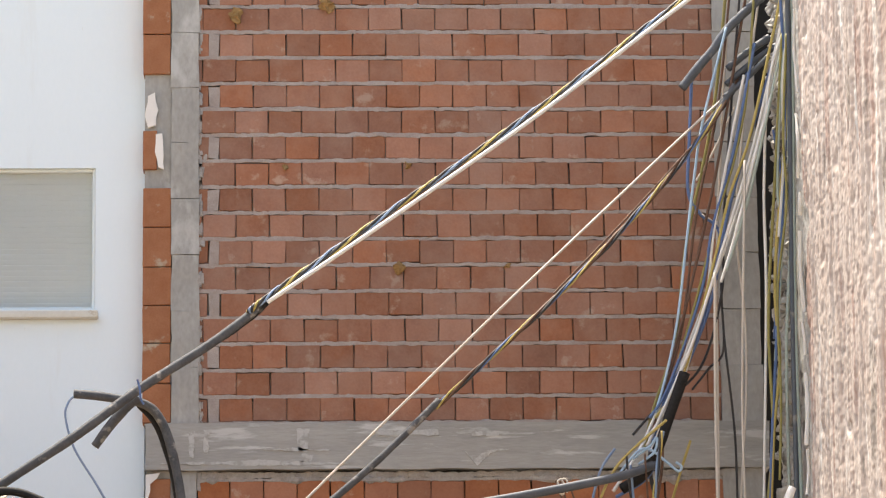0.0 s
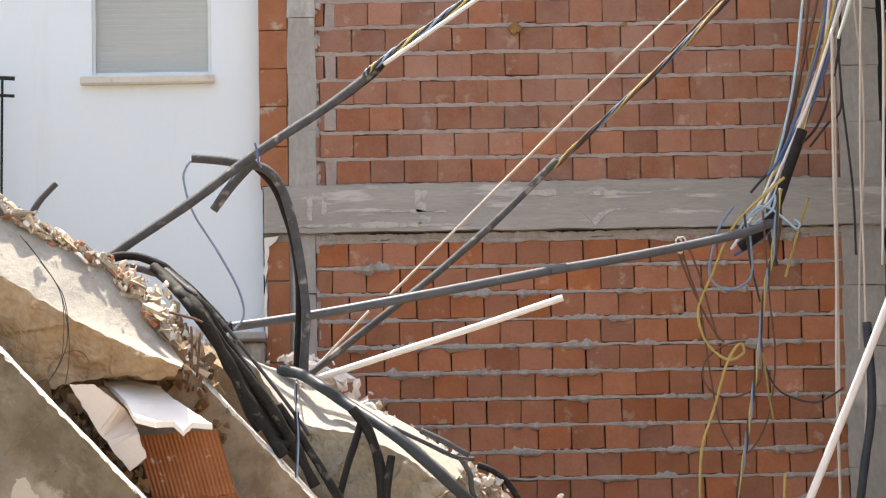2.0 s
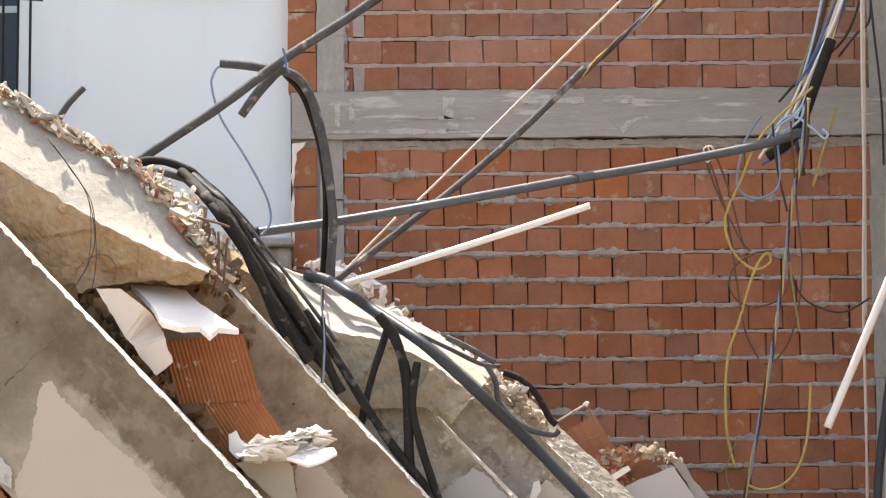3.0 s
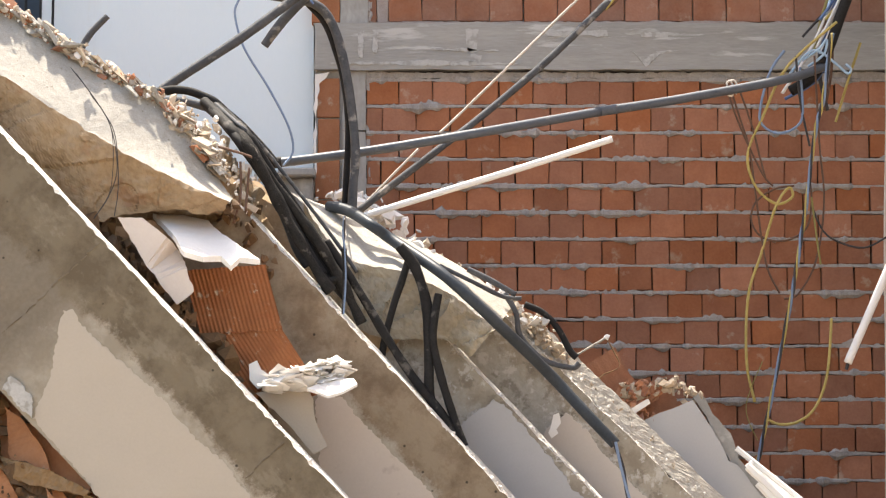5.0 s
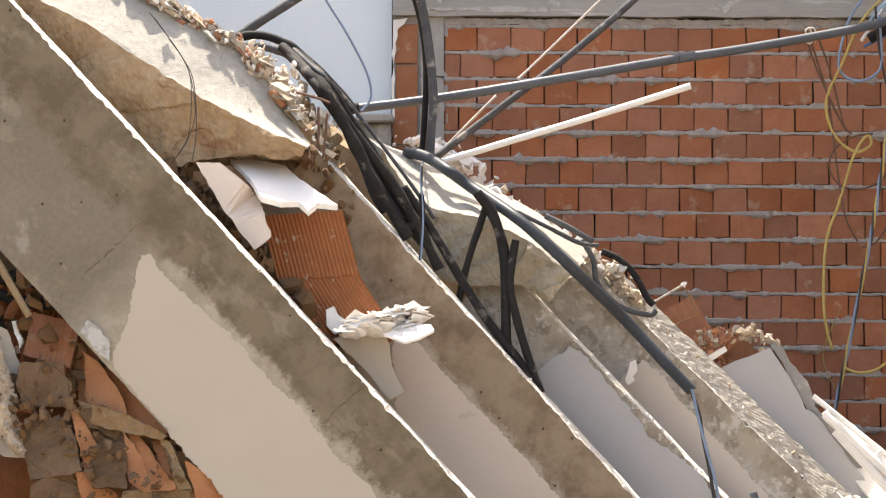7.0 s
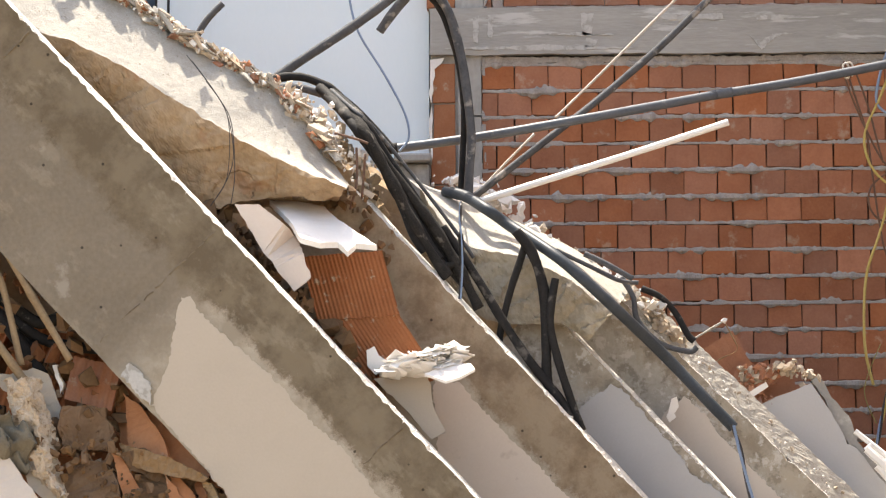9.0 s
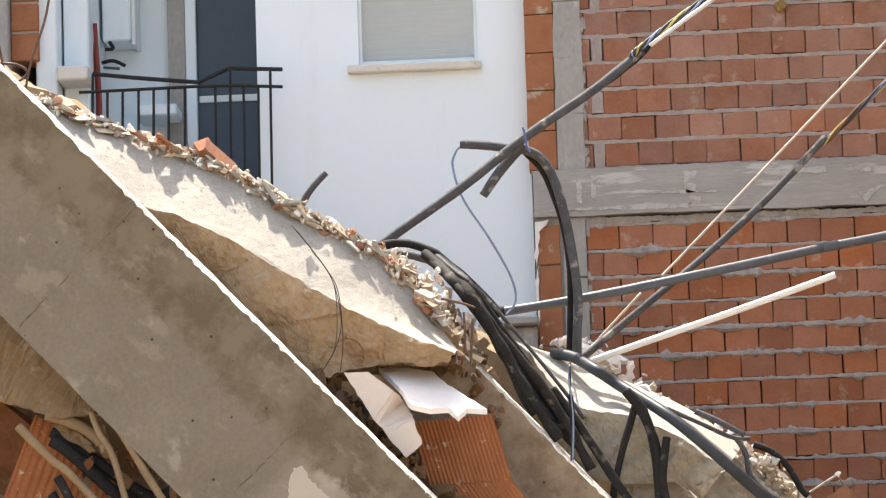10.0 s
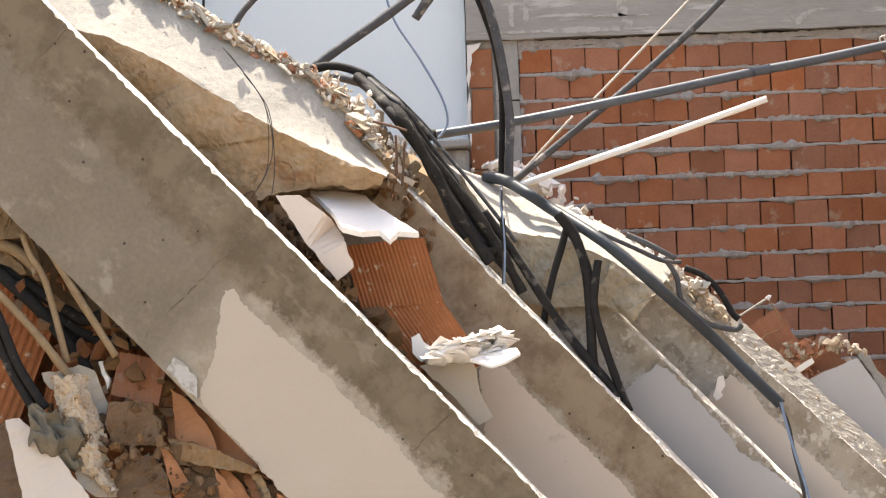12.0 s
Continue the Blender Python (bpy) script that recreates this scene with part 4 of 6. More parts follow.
panel = thing("fallen_partition", (1.600, 23.350, 2.929), "pale grey painted partition panel fallen aslant", "panel")
face = part("face", plate_bm([(1.060, 23.300, 3.269), (1.191, 23.300, 3.338), (1.385, 23.300, 3.411), (1.417, 23.300, 3.364), (1.535, 23.300, 3.176), (1.579, 23.300, 3.076), (1.629, 23.300, 3.052), (1.753, 23.300, 2.889), (2.032, 23.300, 2.522), (1.627, 23.300, 2.427), (1.253, 23.300, 2.925)], 0.03, (0, 1, 0), 0.006, 50), M_PLASTER_GREY, panel)
part("core", plate_bm([(1.388, 23.340, 3.430), (1.426, 23.340, 3.455), (1.476, 23.340, 3.383), (1.613, 23.340, 3.186), (1.638, 23.340, 3.092), (1.787, 23.340, 2.914), (2.098, 23.340, 2.524), (1.755, 23.340, 2.523), (1.600, 23.340, 3.054)], 0.10, (0, 1, 0), 0.010, 52), M_CONC_D, panel, "broken grey edge")
part("strip", plate_bm([(0.995, 23.250, 3.307), (1.016, 23.250, 3.345), (1.134, 23.250, 3.416), (1.147, 23.250, 3.391), (1.048, 23.250, 3.327)], 0.03, (0, 1, 0), 0.004, 53), M_CHALK, face, "sunlit torn strip")


def clay_piece(a, b, c, depth, label, group="broken clay blocks"):
    """A broken hollow block, from three corners of its face."""
    return ribbed_block("broken_block", a, b, c, depth, 5, M_BRICK_LOOSE, label, group=group, groove=0.0008)


clay_piece((0.753, 23.500, 3.592), (0.962, 23.500, 3.726), (0.860, 23.500, 3.393), 0.15, "broken orange hollow block on the slope")
clay_piece((0.890, 23.450, 3.437), (1.048, 23.450, 3.564), (1.010, 23.450, 3.279), 0.12, "broken orange hollow block on the slope")
clay_piece((1.107, 23.500, 3.441), (1.290, 23.500, 3.512), (1.138, 23.500, 3.283), 0.12, "cement crusted block fragment behind the panel")

cable("mortar_rim", [(0.690, 23.400, 3.639), (0.793, 23.400, 3.700), (0.909, 23.400, 3.768)], 0.006, M_CONC_TOP, "thin mortar rim of a broken block", "mortar", "mortar rims", 0.6, 6)
cable("mortar_rim", [(0.909, 23.420, 3.770), (0.951, 23.420, 3.698), (0.983, 23.420, 3.610), (0.896, 23.420, 3.564), (0.833, 23.420, 3.513)], 0.004, M_SOIL, "thin mortar rim of a broken block", "mortar", "mortar rims", 0.6, 6)
cable("mortar_rim", [(0.905, 23.395, 3.762), (0.914, 23.395, 3.772), (0.925, 23.395, 3.768)], 0.014, M_CHALK, "white crumb at the tip of the rim", "mortar", "mortar rims", 0.6, 6)
for k, (material, label) in enumerate(((M_DEBRIS, "pale mortar crust on the panel's top edge"), (M_BRICK_LOOSE, "orange brick crumbs on the panel's top edge"))):
    rnd = random.Random(410 + k)
    pile = Pile()
    line = smooth_path([(1.001, 23.360, 3.490), (1.095, 23.360, 3.485), (1.189, 23.360, 3.515), (1.283, 23.360, 3.520), (1.400, 23.360, 3.450)], 20)
    for i in range((90, 60)[k]):
        pile.add(line[rnd.randrange(len(line) if k == 0 else len(line) // 2)] + Vector((rnd.gauss(0, 0.02), rnd.gauss(0, 0.02), rnd.gauss(-0.02, 0.022))), rnd.uniform(0.012, 0.05), rnd, (1.3, 1.0, 0.7))
    pile.done("panel_crust", material, label)

frame_ = thing("broken_window_frame", (1.924, 23.100, 2.823), "white window frame torn out and lying aslant", "window frame")
for pts, r in (([(1.612, 23.150, 3.136), (1.928, 23.150, 2.882), (2.422, 23.150, 2.487)], 0.016), ([(1.669, 23.080, 3.032), (1.922, 23.080, 2.797), (2.352, 23.080, 2.407)], 0.024), ([(1.732, 23.100, 2.947), (2.016, 23.100, 2.638), (2.231, 23.100, 2.423)], 0.03)):
    part("bar", tube(pts, r, 6, 4), M_PIPE, frame_, smooth=False)
for pts in ([(1.664, 23.100, 3.027), (1.701, 23.100, 3.058)], [(1.930, 23.100, 2.792), (1.979, 23.100, 2.833)], [(2.053, 23.100, 2.688), (2.109, 23.100, 2.731)]):
    part("cross_bar", tube(pts, 0.014, 6, 2), M_PIPE, frame_)
shard([((x * y / 23.2), y, 1.6 + (z - 1.6) * y / 23.2) for x, z in ((1.690, 3.071), (1.837, 2.985), (1.994, 2.829), (2.303, 2.556), (2.303, 2.426), (2.023, 2.456), (1.776, 2.766)) for y in (23.15 + 0.6 * (z - 2.426),)], 0.02, M_CHALK, "white sheet behind the torn frame", 0.003, 60, (0, 1, -0.6), category="sheet", group="")
tagged(obj("pipe_stub", tube([(1.258, 22.700, 2.584), (1.277, 22.700, 2.506), (1.322, 22.700, 2.294)], 0.022, 12), M_CONDUIT, smooth=True), "short grey pipe stub sticking from the rubble", "pipe")
ledge = thing("grey_ledge", (-0.887, 25.500, 4.713), "grey rendered ledge at the foot of the white wall", "ledge")
part("slab", box_bm(-1.001, -0.774, 25.30, 25.61, 4.928, 4.980, 0.01), M_CONC, ledge)
part("base", box_bm(-0.988, -0.788, 25.38, 25.61, 4.574, 4.925, 0.01), M_CONC_D, ledge)

# lower corner: broken blocks, plaster and poles under the front beam
ribbed_block("broken_block", (-2.494, 21.500, 3.438), (-2.251, 21.500, 3.377), (-2.540, 21.450, 3.209), 0.2, 5, M_BRICK_LOOSE, "dusty broken hollow clay block", group="broken clay blocks")
ribbed_block("broken_block", (-2.784, 21.700, 3.647), (-2.287, 21.700, 3.482), (-2.973, 21.700, 3.065), 0.12, 14, M_BRICK_RIB, "combed clay block deep in the rubble", group="broken clay blocks")
ribbed_block("broken_block", (-3.306, 21.700, 4.079), (-2.812, 21.700, 3.707), (-3.586, 21.700, 3.380), 0.12, 14, M_BRICK_RIB, "combed clay block deep in the rubble", group="broken clay blocks")
def rubble_piece(seed, points, material, label):
    """A broken piece with a chipped, uneven face that leans its own way."""
    bm = plate_bm(points, 0.03 if material in (M_PLASTER, M_PLASTER_PINK) else 0.11, (0, 1, 0), 0.007, seed, 0.03)
    bmesh.ops.triangulate(bm, faces=bm.faces[:])
    for k in range(2):
        bmesh.ops.subdivide_edges(bm, edges=[e for e in bm.edges if e.calc_length() > 0.03], cuts=1, use_grid_fill=True)
        bmesh.ops.triangulate(bm, faces=[f for f in bm.faces if len(f.verts) > 4])
    rnd = random.Random(seed)
    mid = sum((Vector(p) for p in points), Vector()) / len(points)
    tx, tz = rnd.uniform(-0.45, 0.45), rnd.uniform(-0.2, 0.55)
    rough = 0.006 if material in (M_PLASTER, M_PLASTER_PINK, M_CLAY_FLAT) else 0.02
    for v in bm.verts:
        p = v.co * 9 + Vector((seed, 0, 0))
        v.co.y += tx * (v.co.x - mid.x) + tz * (v.co.z - mid.z) + rough * (noise.noise(p) + 0.7 * noise.noise(p * 3) + 0.4 * noise.noise(p * 8))
        v.co.x += rough * 0.4 * noise.noise(p * 2.3 + Vector((5, 0, 0)))
        v.co.z += rough * 0.4 * noise.noise(p * 2.3 + Vector((0, 5, 0)))
    tagged(obj("rubble_piece", bm, material), label, "rubble piece", "rubble pieces")


rubble_piece(70, [(-2.532, 21.350, 3.158), (-2.402, 21.350, 3.174), (-2.321, 21.350, 3.159), (-2.317, 21.350, 3.101), (-2.283, 21.350, 3.063), (-2.292, 21.350, 2.939), (-2.422, 21.350, 2.938), (-2.528, 21.350, 2.965), (-2.555, 21.350, 3.058)], M_EARTH, "earth coloured broken tile")
rubble_piece(71, [(-2.504, 21.300, 2.866), (-2.403, 21.300, 2.906), (-2.303, 21.300, 2.868), (-2.247, 21.300, 2.786), (-2.203, 21.300, 2.612), (-2.468, 21.300, 2.564), (-2.521, 21.300, 2.766)], M_EARTH, "dark earthy lump of broken block")
rubble_piece(72, [(-2.244, 21.400, 3.247), (-2.147, 21.400, 3.174), (-2.021, 21.400, 2.999), (-1.976, 21.400, 2.862), (-2.125, 21.400, 2.908), (-2.204, 21.400, 2.974)], M_CLAY_FLAT, "flat orange clay block face")
rubble_piece(73, [(-2.002, 21.420, 3.029), (-1.895, 21.420, 2.938), (-1.732, 21.420, 2.746), (-1.842, 21.420, 2.764), (-1.969, 21.420, 2.869)], M_CLAY_FLAT, "flat orange clay block face")
rubble_piece(74, [(-2.281, 21.300, 2.925), (-2.230, 21.300, 2.900), (-2.106, 21.300, 2.695), (-2.096, 21.300, 2.523), (-2.181, 21.300, 2.554), (-2.234, 21.300, 2.757)], M_CLAY_FLAT, "flat orange clay block face")
rubble_piece(75, [(-2.013, 21.300, 2.821), (-1.946, 21.300, 2.747), (-1.838, 21.300, 2.514), (-1.952, 21.300, 2.518)], M_CLAY_FLAT, "flat orange clay block face")
rubble_piece(76, [(-2.182, 21.300, 2.755), (-2.102, 21.300, 2.832), (-2.016, 21.300, 2.841), (-1.993, 21.300, 2.720), (-1.975, 21.300, 2.519), (-2.153, 21.300, 2.525)], M_EARTH, "earth coloured broken tile")
rubble_piece(77, [(-2.236, 21.360, 2.918), (-2.120, 21.360, 2.951), (-1.949, 21.360, 2.859), (-1.750, 21.360, 2.766), (-1.722, 21.360, 2.725), (-1.895, 21.360, 2.714), (-2.095, 21.360, 2.798), (-2.186, 21.360, 2.838)], M_EARTH, "earth coloured broken tile")
rubble_piece(78, [(-2.880, 21.400, 3.327), (-2.810, 21.400, 3.330), (-2.757, 21.400, 3.352), (-2.693, 21.400, 3.367), (-2.621, 21.400, 3.338), (-2.544, 21.400, 3.147), (-2.562, 21.400, 3.032), (-2.642, 21.400, 3.079), (-2.755, 21.400, 3.213), (-2.841, 21.400, 3.250)], M_PLASTER, "white plaster shard in the rubble")
rubble_piece(79, [(-2.606, 21.450, 3.385), (-2.577, 21.450, 3.390), (-2.541, 21.450, 3.290), (-2.557, 21.450, 3.238)], M_CHALK, "white plaster shard in the rubble")
rubble_piece(80, [(-3.072, 21.250, 3.092), (-2.997, 21.250, 3.101), (-2.814, 21.250, 2.917), (-2.632, 21.250, 2.687), (-2.608, 21.250, 2.481), (-2.923, 21.250, 2.492), (-2.977, 21.250, 2.693), (-3.029, 21.250, 2.924)], M_PLASTER_PINK, "large white plaster plate in the rubble")
rubble_piece(81, [(-2.735, 21.300, 2.874), (-2.662, 21.300, 2.915), (-2.578, 21.300, 2.797), (-2.500, 21.300, 2.680), (-2.609, 21.300, 2.683), (-2.694, 21.300, 2.744)], M_PLASTER, "white plaster shard in the rubble")
rubble_piece(82, [(-3.215, 21.350, 3.052), (-3.069, 21.350, 3.090), (-2.974, 21.350, 2.813), (-2.937, 21.350, 2.496), (-3.226, 21.350, 2.505)], M_EARTH, "earth coloured broken tile")
for k, (material, label, pts) in enumerate((
        (M_EARTH, "greyish earthy block fragment", [(-2.459, 2.541), (-2.261, 2.63), (-2.171, 2.46), (-2.141, 2.25), (-2.455, 2.25)]),
        (M_CLAY_FLAT, "flat orange clay block face", [(-2.247, 2.616), (-2.175, 2.602), (-2.029, 2.49), (-1.97, 2.25), (-2.141, 2.25)]),
        (M_CLAY_FLAT, "flat orange clay block face", [(-2.037, 2.833), (-1.951, 2.82), (-1.819, 2.651), (-1.73, 2.523), (-1.887, 2.507), (-1.974, 2.563)]),
        (M_HOLLOW, "dark brown splinter of clay block", [(-1.864, 2.764), (-1.822, 2.793), (-1.746, 2.58), (-1.789, 2.608)]),
        (M_WOOD, "weathered slat among the rubble", [(-1.821, 2.779), (-1.764, 2.766), (-1.659, 2.524), (-1.73, 2.523)]),
        (M_CLAY_FLAT, "pale orange clay block face", [(-1.69, 2.667), (-1.575, 2.611), (-1.38, 2.34), (-1.599, 2.25), (-1.644, 2.525)]),
        (M_SOIL, "crumbling brown mortar lump", [(-2.001, 2.505), (-1.83, 2.522), (-1.602, 2.525), (-1.50, 2.30), (-2.027, 2.30)]),
        (M_SOIL, "brown soil stained tile edge", [(-2.241, 2.973), (-2.01, 2.905), (-1.779, 2.794), (-1.807, 2.765), (-2.037, 2.825), (-2.223, 2.85)]))):
    rubble_piece(110 + k, [(x, 21.27 + 0.02 * (k % 3), z) for x, z in pts], material, label)
rubble_piece(121, [(-2.318, 21.480, 3.315), (-2.190, 21.480, 3.331), (-2.030, 21.480, 3.141), (-1.750, 21.480, 2.842), (-1.798, 21.480, 2.797), (-2.054, 21.480, 2.894), (-2.252, 21.480, 2.978)], M_CLAY_FLAT, "long flat orange clay block face under the beam")
rubble_piece(83, [(-3.845, 21.600, 5.023), (-3.640, 21.600, 4.814), (-3.459, 21.600, 4.626), (-3.283, 21.600, 4.482), (-3.080, 21.600, 4.255), (-2.954, 21.600, 4.067), (-3.031, 21.600, 4.035), (-3.144, 21.600, 4.022), (-3.296, 21.600, 4.086), (-3.472, 21.600, 4.140), (-3.856, 21.600, 4.190)], M_SOIL, "brown soil stained broken slab edge")
rubble_piece(84, [(-3.283, 21.520, 4.115), (-3.213, 21.520, 4.092), (-3.079, 21.520, 3.999), (-2.959, 21.520, 3.854), (-2.994, 21.520, 3.846), (-3.139, 21.520, 3.943)], M_SOIL, "brown soil stained splinter of slab")
rubble_piece(85, [(-3.136, 21.550, 4.016), (-2.947, 21.550, 4.047), (-2.908, 21.550, 3.957), (-2.882, 21.550, 3.810), (-2.923, 21.550, 3.820), (-3.026, 21.550, 3.933)], M_SOIL, "brown soil stained splinter of slab")
cl = bmesh.new()
bmesh.ops.create_grid(cl, x_segments=40, y_segments=30, size=0.5)
for v in cl.verts:
    x, y = v.co.x, v.co.y
    n1 = noise.noise(Vector((x * 3, y * 2.2, 2)))
    n2 = noise.noise(Vector((x * 7, y * 5, 5)))
    v.co = Vector((x * 0.26 + 0.06 * n1, -0.09 * n1 - 0.05 * n2 + 0.10 * y * y, y * 0.22 - 0.14 * x + 0.05 * n2))
bmesh.ops.solidify(cl, geom=cl.faces[:], thickness=0.006)
tagged(obj("dusty_cloth", cl, M_CLOTH, None, Matrix.Translation((-2.808, 21.220, 3.007)), smooth=True), "crumpled dusty grey cloth caught in the rubble", "cloth")
tagged(obj("insulation_tuft", loft([[(-2.84, 21.33, 3.309), (-2.815, 21.33, 3.150), (-2.747, 21.33, 2.989), (-2.665, 21.33, 2.771), (-2.566, 21.33, 2.696)],
                                    [(-2.724, 21.20, 3.311), (-2.683, 21.20, 3.195), (-2.630, 21.20, 2.992), (-2.578, 21.20, 2.791), (-2.508, 21.20, 2.697)],
                                    [(-2.653, 21.33, 3.303), (-2.605, 21.33, 3.128), (-2.559, 21.33, 2.997), (-2.534, 21.33, 2.824), (-2.499, 21.33, 2.708)]], [18, 18], 110, [0.026, 0.026], 13.0, 6.0), M_STRAW),
       "torn clump of pale fibrous insulation", "insulation")
for pts, r in (([(-3.334, 21.300, 3.978), (-3.163, 21.300, 3.798), (-3.078, 21.300, 3.728), (-2.880, 21.300, 3.504), (-2.683, 21.300, 3.232)], 0.022), ([(-2.962, 21.350, 4.043), (-2.924, 21.350, 3.934), (-2.848, 21.350, 3.789), (-2.747, 21.350, 3.376)], 0.018), ([(-2.896, 21.300, 4.064), (-2.823, 21.300, 3.954), (-2.673, 21.300, 3.699), (-2.492, 21.300, 3.395)], 0.020), ([(-3.217, 21.500, 4.054), (-3.043, 21.500, 3.989), (-2.928, 21.500, 3.897)], 0.03)):
    cable("wooden_pole", pts, r, M_WOOD, "thin weathered wooden pole in the rubble", "pole", "wooden poles", 0.2, 7)
for pts, r in (([(-3.197, 21.550, 3.971), (-3.110, 21.550, 3.912), (-2.799, 21.550, 3.681), (-2.674, 21.550, 3.612), (-2.545, 21.550, 3.654)], 0.022), ([(-3.191, 21.500, 3.921), (-3.104, 21.500, 3.859), (-2.872, 21.500, 3.632), (-2.657, 21.500, 3.333)], 0.024), ([(-3.136, 21.300, 3.710), (-3.080, 21.300, 3.604), (-2.992, 21.300, 3.367), (-2.856, 21.300, 3.143)], 0.017),
               ([(-3.170, 21.320, 3.626), (-3.100, 21.320, 3.508), (-3.025, 21.320, 3.332), (-2.902, 21.320, 3.111)], 0.017), ([(-2.823, 21.550, 3.635), (-2.676, 21.550, 3.533), (-2.519, 21.550, 3.489), (-2.315, 21.550, 3.473)], 0.020), ([(-2.858, 21.600, 3.699), (-2.744, 21.600, 3.519), (-2.689, 21.600, 3.400)], 0.03)):
    cable("rubble_cable", pts, r * 1.45, M_CABLE, "black cable half buried in the rubble", "cable", "buried cables")

for k, (material, label) in enumerate(((M_DEBRIS, "flat broken mortar pieces along the slab ridge"), (M_BRICK_LOOSE, "flat broken brick pieces along the slab ridge"), (M_CONC_TOP, "flat screed pieces along the slab ridge"))):
    rnd = random.Random(200 + k)
    pile = Pile()
    line = smooth_path(SB_RIDGE[1:-1], 20)
    for i in range((150, 22, 130)[k]):
        q = line[rnd.randrange(len(line))] + Vector((rnd.gauss(0, 0.03), rnd.gauss(0, 0.05), rnd.gauss(0.0, 0.014)))
        pile.add(q, rnd.uniform(0.03, 0.075), rnd, (1.8, 1.1, 0.34), (rnd.uniform(-0.2, 0.6), 0.6 + rnd.gauss(0, 0.3), rnd.gauss(0, 0.5)))
    pile.done("ridge_rubble", material, label)
for k, (material, label) in enumerate(((M_CONC_TAN, "earthy lumps where the slab broke off"), (M_DEBRIS, "mortar lumps where the slab broke off"))):
    rnd = random.Random(300 + k)
    pile = Pile()
    line = smooth_path([(-1.457, 22.350, 4.799), (-1.265, 22.350, 4.639), (-1.148, 22.350, 4.482), (-1.078, 22.350, 4.297), (-0.993, 22.350, 4.126)], 20)
    for i in range((80, 60)[k]):
        q = line[rnd.randrange(len(line))] + Vector((rnd.gauss(0, 0.06), rnd.gauss(0, 0.05), rnd.gauss(-0.04, 0.04)))
        pile.add(q, rnd.uniform(0.06, 0.17) if k == 0 else rnd.uniform(0.04, 0.09), rnd, (1.2, 1.0, 0.8))
    pile.done("tip_rubble", material, label)
clay_piece((-2.478, 22.000, 5.539), (-2.404, 22.050, 5.573), (-2.443, 21.950, 5.481), 0.30, "broken orange block on the slab ridge")
clay_piece((-2.405, 22.000, 5.561), (-2.251, 22.000, 5.414), (-2.413, 21.950, 5.498), 0.10, "broken orange block on the slab ridge")
shard([(-1.742, 22.000, 4.981), (-1.712, 22.000, 4.986), (-1.515, 22.000, 4.761), (-1.525, 22.000, 4.737), (-1.657, 22.000, 4.833)], 0.03, M_EARTH, "thin earthy slab leaning at the ridge", 0.006, 90, category="rubble piece", group="rubble pieces")
shard([(-1.880, 22.050, 5.045), (-1.819, 22.050, 5.064), (-1.643, 22.050, 4.936), (-1.659, 22.050, 4.907), (-1.807, 22.050, 4.973)], 0.03, M_CONC_TOP, "thin earthy slab leaning at the ridge", 0.006, 91, category="rubble piece", group="rubble pieces")

# ---------------- crumbs ----------------
def crumbs(name, path, count, low, high, spread, material, label, seed, flat=0.6):
    rnd = random.Random(seed)
    line = smooth_path(path, 20)
    pile = Pile()
    for i in range(count):
        k = rnd.random() * (len(line) - 1)
        p = line[int(k)].lerp(line[int(k) + 1], k % 1)
        s = low + (high - low) * rnd.random() ** 2.4
        off = Vector((rnd.gauss(0, 1) * spread[0], rnd.gauss(0, 1) * spread[1], rnd.gauss(0, 1) * spread[2]))
        pile.add(p + off, s, rnd, (1.4, 1.0, flat))
    return pile.done(name, material, label)


RIDGE = SB_RIDGE[1:]
crumbs("rubble_crumbs", RIDGE[:-2], 600, 0.008, 0.036, (0.03, 0.04, 0.016), M_DEBRIS, "broken crumbs along the slab ridge", 1)
crumbs("rubble_crumbs", RIDGE[:-2], 420, 0.008, 0.034, (0.03, 0.04, 0.016), M_CHALK, "white plaster crumbs along the slab ridge", 2)
crumbs("brick_crumbs", RIDGE[1:-2], 220, 0.008, 0.045, (0.03, 0.04, 0.016), M_BRICK_LOOSE, "orange brick crumbs along the slab ridge", 3)
crumbs("rubble_crumbs", [(-1.557, 22.300, 4.903), (-1.380, 22.300, 4.743), (-1.232, 22.300, 4.616), (-1.131, 22.300, 4.460), (-1.091, 22.300, 4.306)], 520, 0.01, 0.055, (0.06, 0.08, 0.05), M_DEBRIS, "crumbs heaped where the slab broke off", 4, 0.8)
crumbs("rubble_crumbs", [(-1.405, 22.250, 4.814), (-1.317, 22.250, 4.719), (-1.201, 22.250, 4.541), (-1.145, 22.250, 4.424)], 260, 0.012, 0.05, (0.06, 0.08, 0.06), M_CHALK, "white crumbs heaped where the slab broke off", 5)
crumbs("rubble_crumbs", [(-0.197, 23.050, 4.250), (-0.015, 23.050, 4.143), (0.198, 23.050, 4.020), (0.380, 23.050, 3.898), (0.529, 23.050, 3.759), (0.677, 23.050, 3.582)], 170, 0.015, 0.06, (0.03, 0.06, 0.015), M_DEBRIS, "crumbs along the far slab ridge", 6)
crumbs("rubble_crumbs", [(-0.197, 23.000, 4.251), (-0.014, 23.000, 4.144), (0.198, 23.000, 4.024), (0.379, 23.000, 3.906), (0.560, 23.000, 3.768)], 70, 0.015, 0.07, (0.03, 0.06, 0.015), M_CHALK, "white crumbs along the far slab ridge", 7)
crumbs("rubble_crumbs", [(0.709, 23.120, 3.550), (0.948, 23.120, 3.324), (1.215, 23.120, 3.063), (1.506, 23.120, 2.787), (1.895, 23.120, 2.416)], 900, 0.006, 0.022, (0.026, 0.03, 0.008), M_DEBRIS, "crumbs covering the top of the far beam", 8)
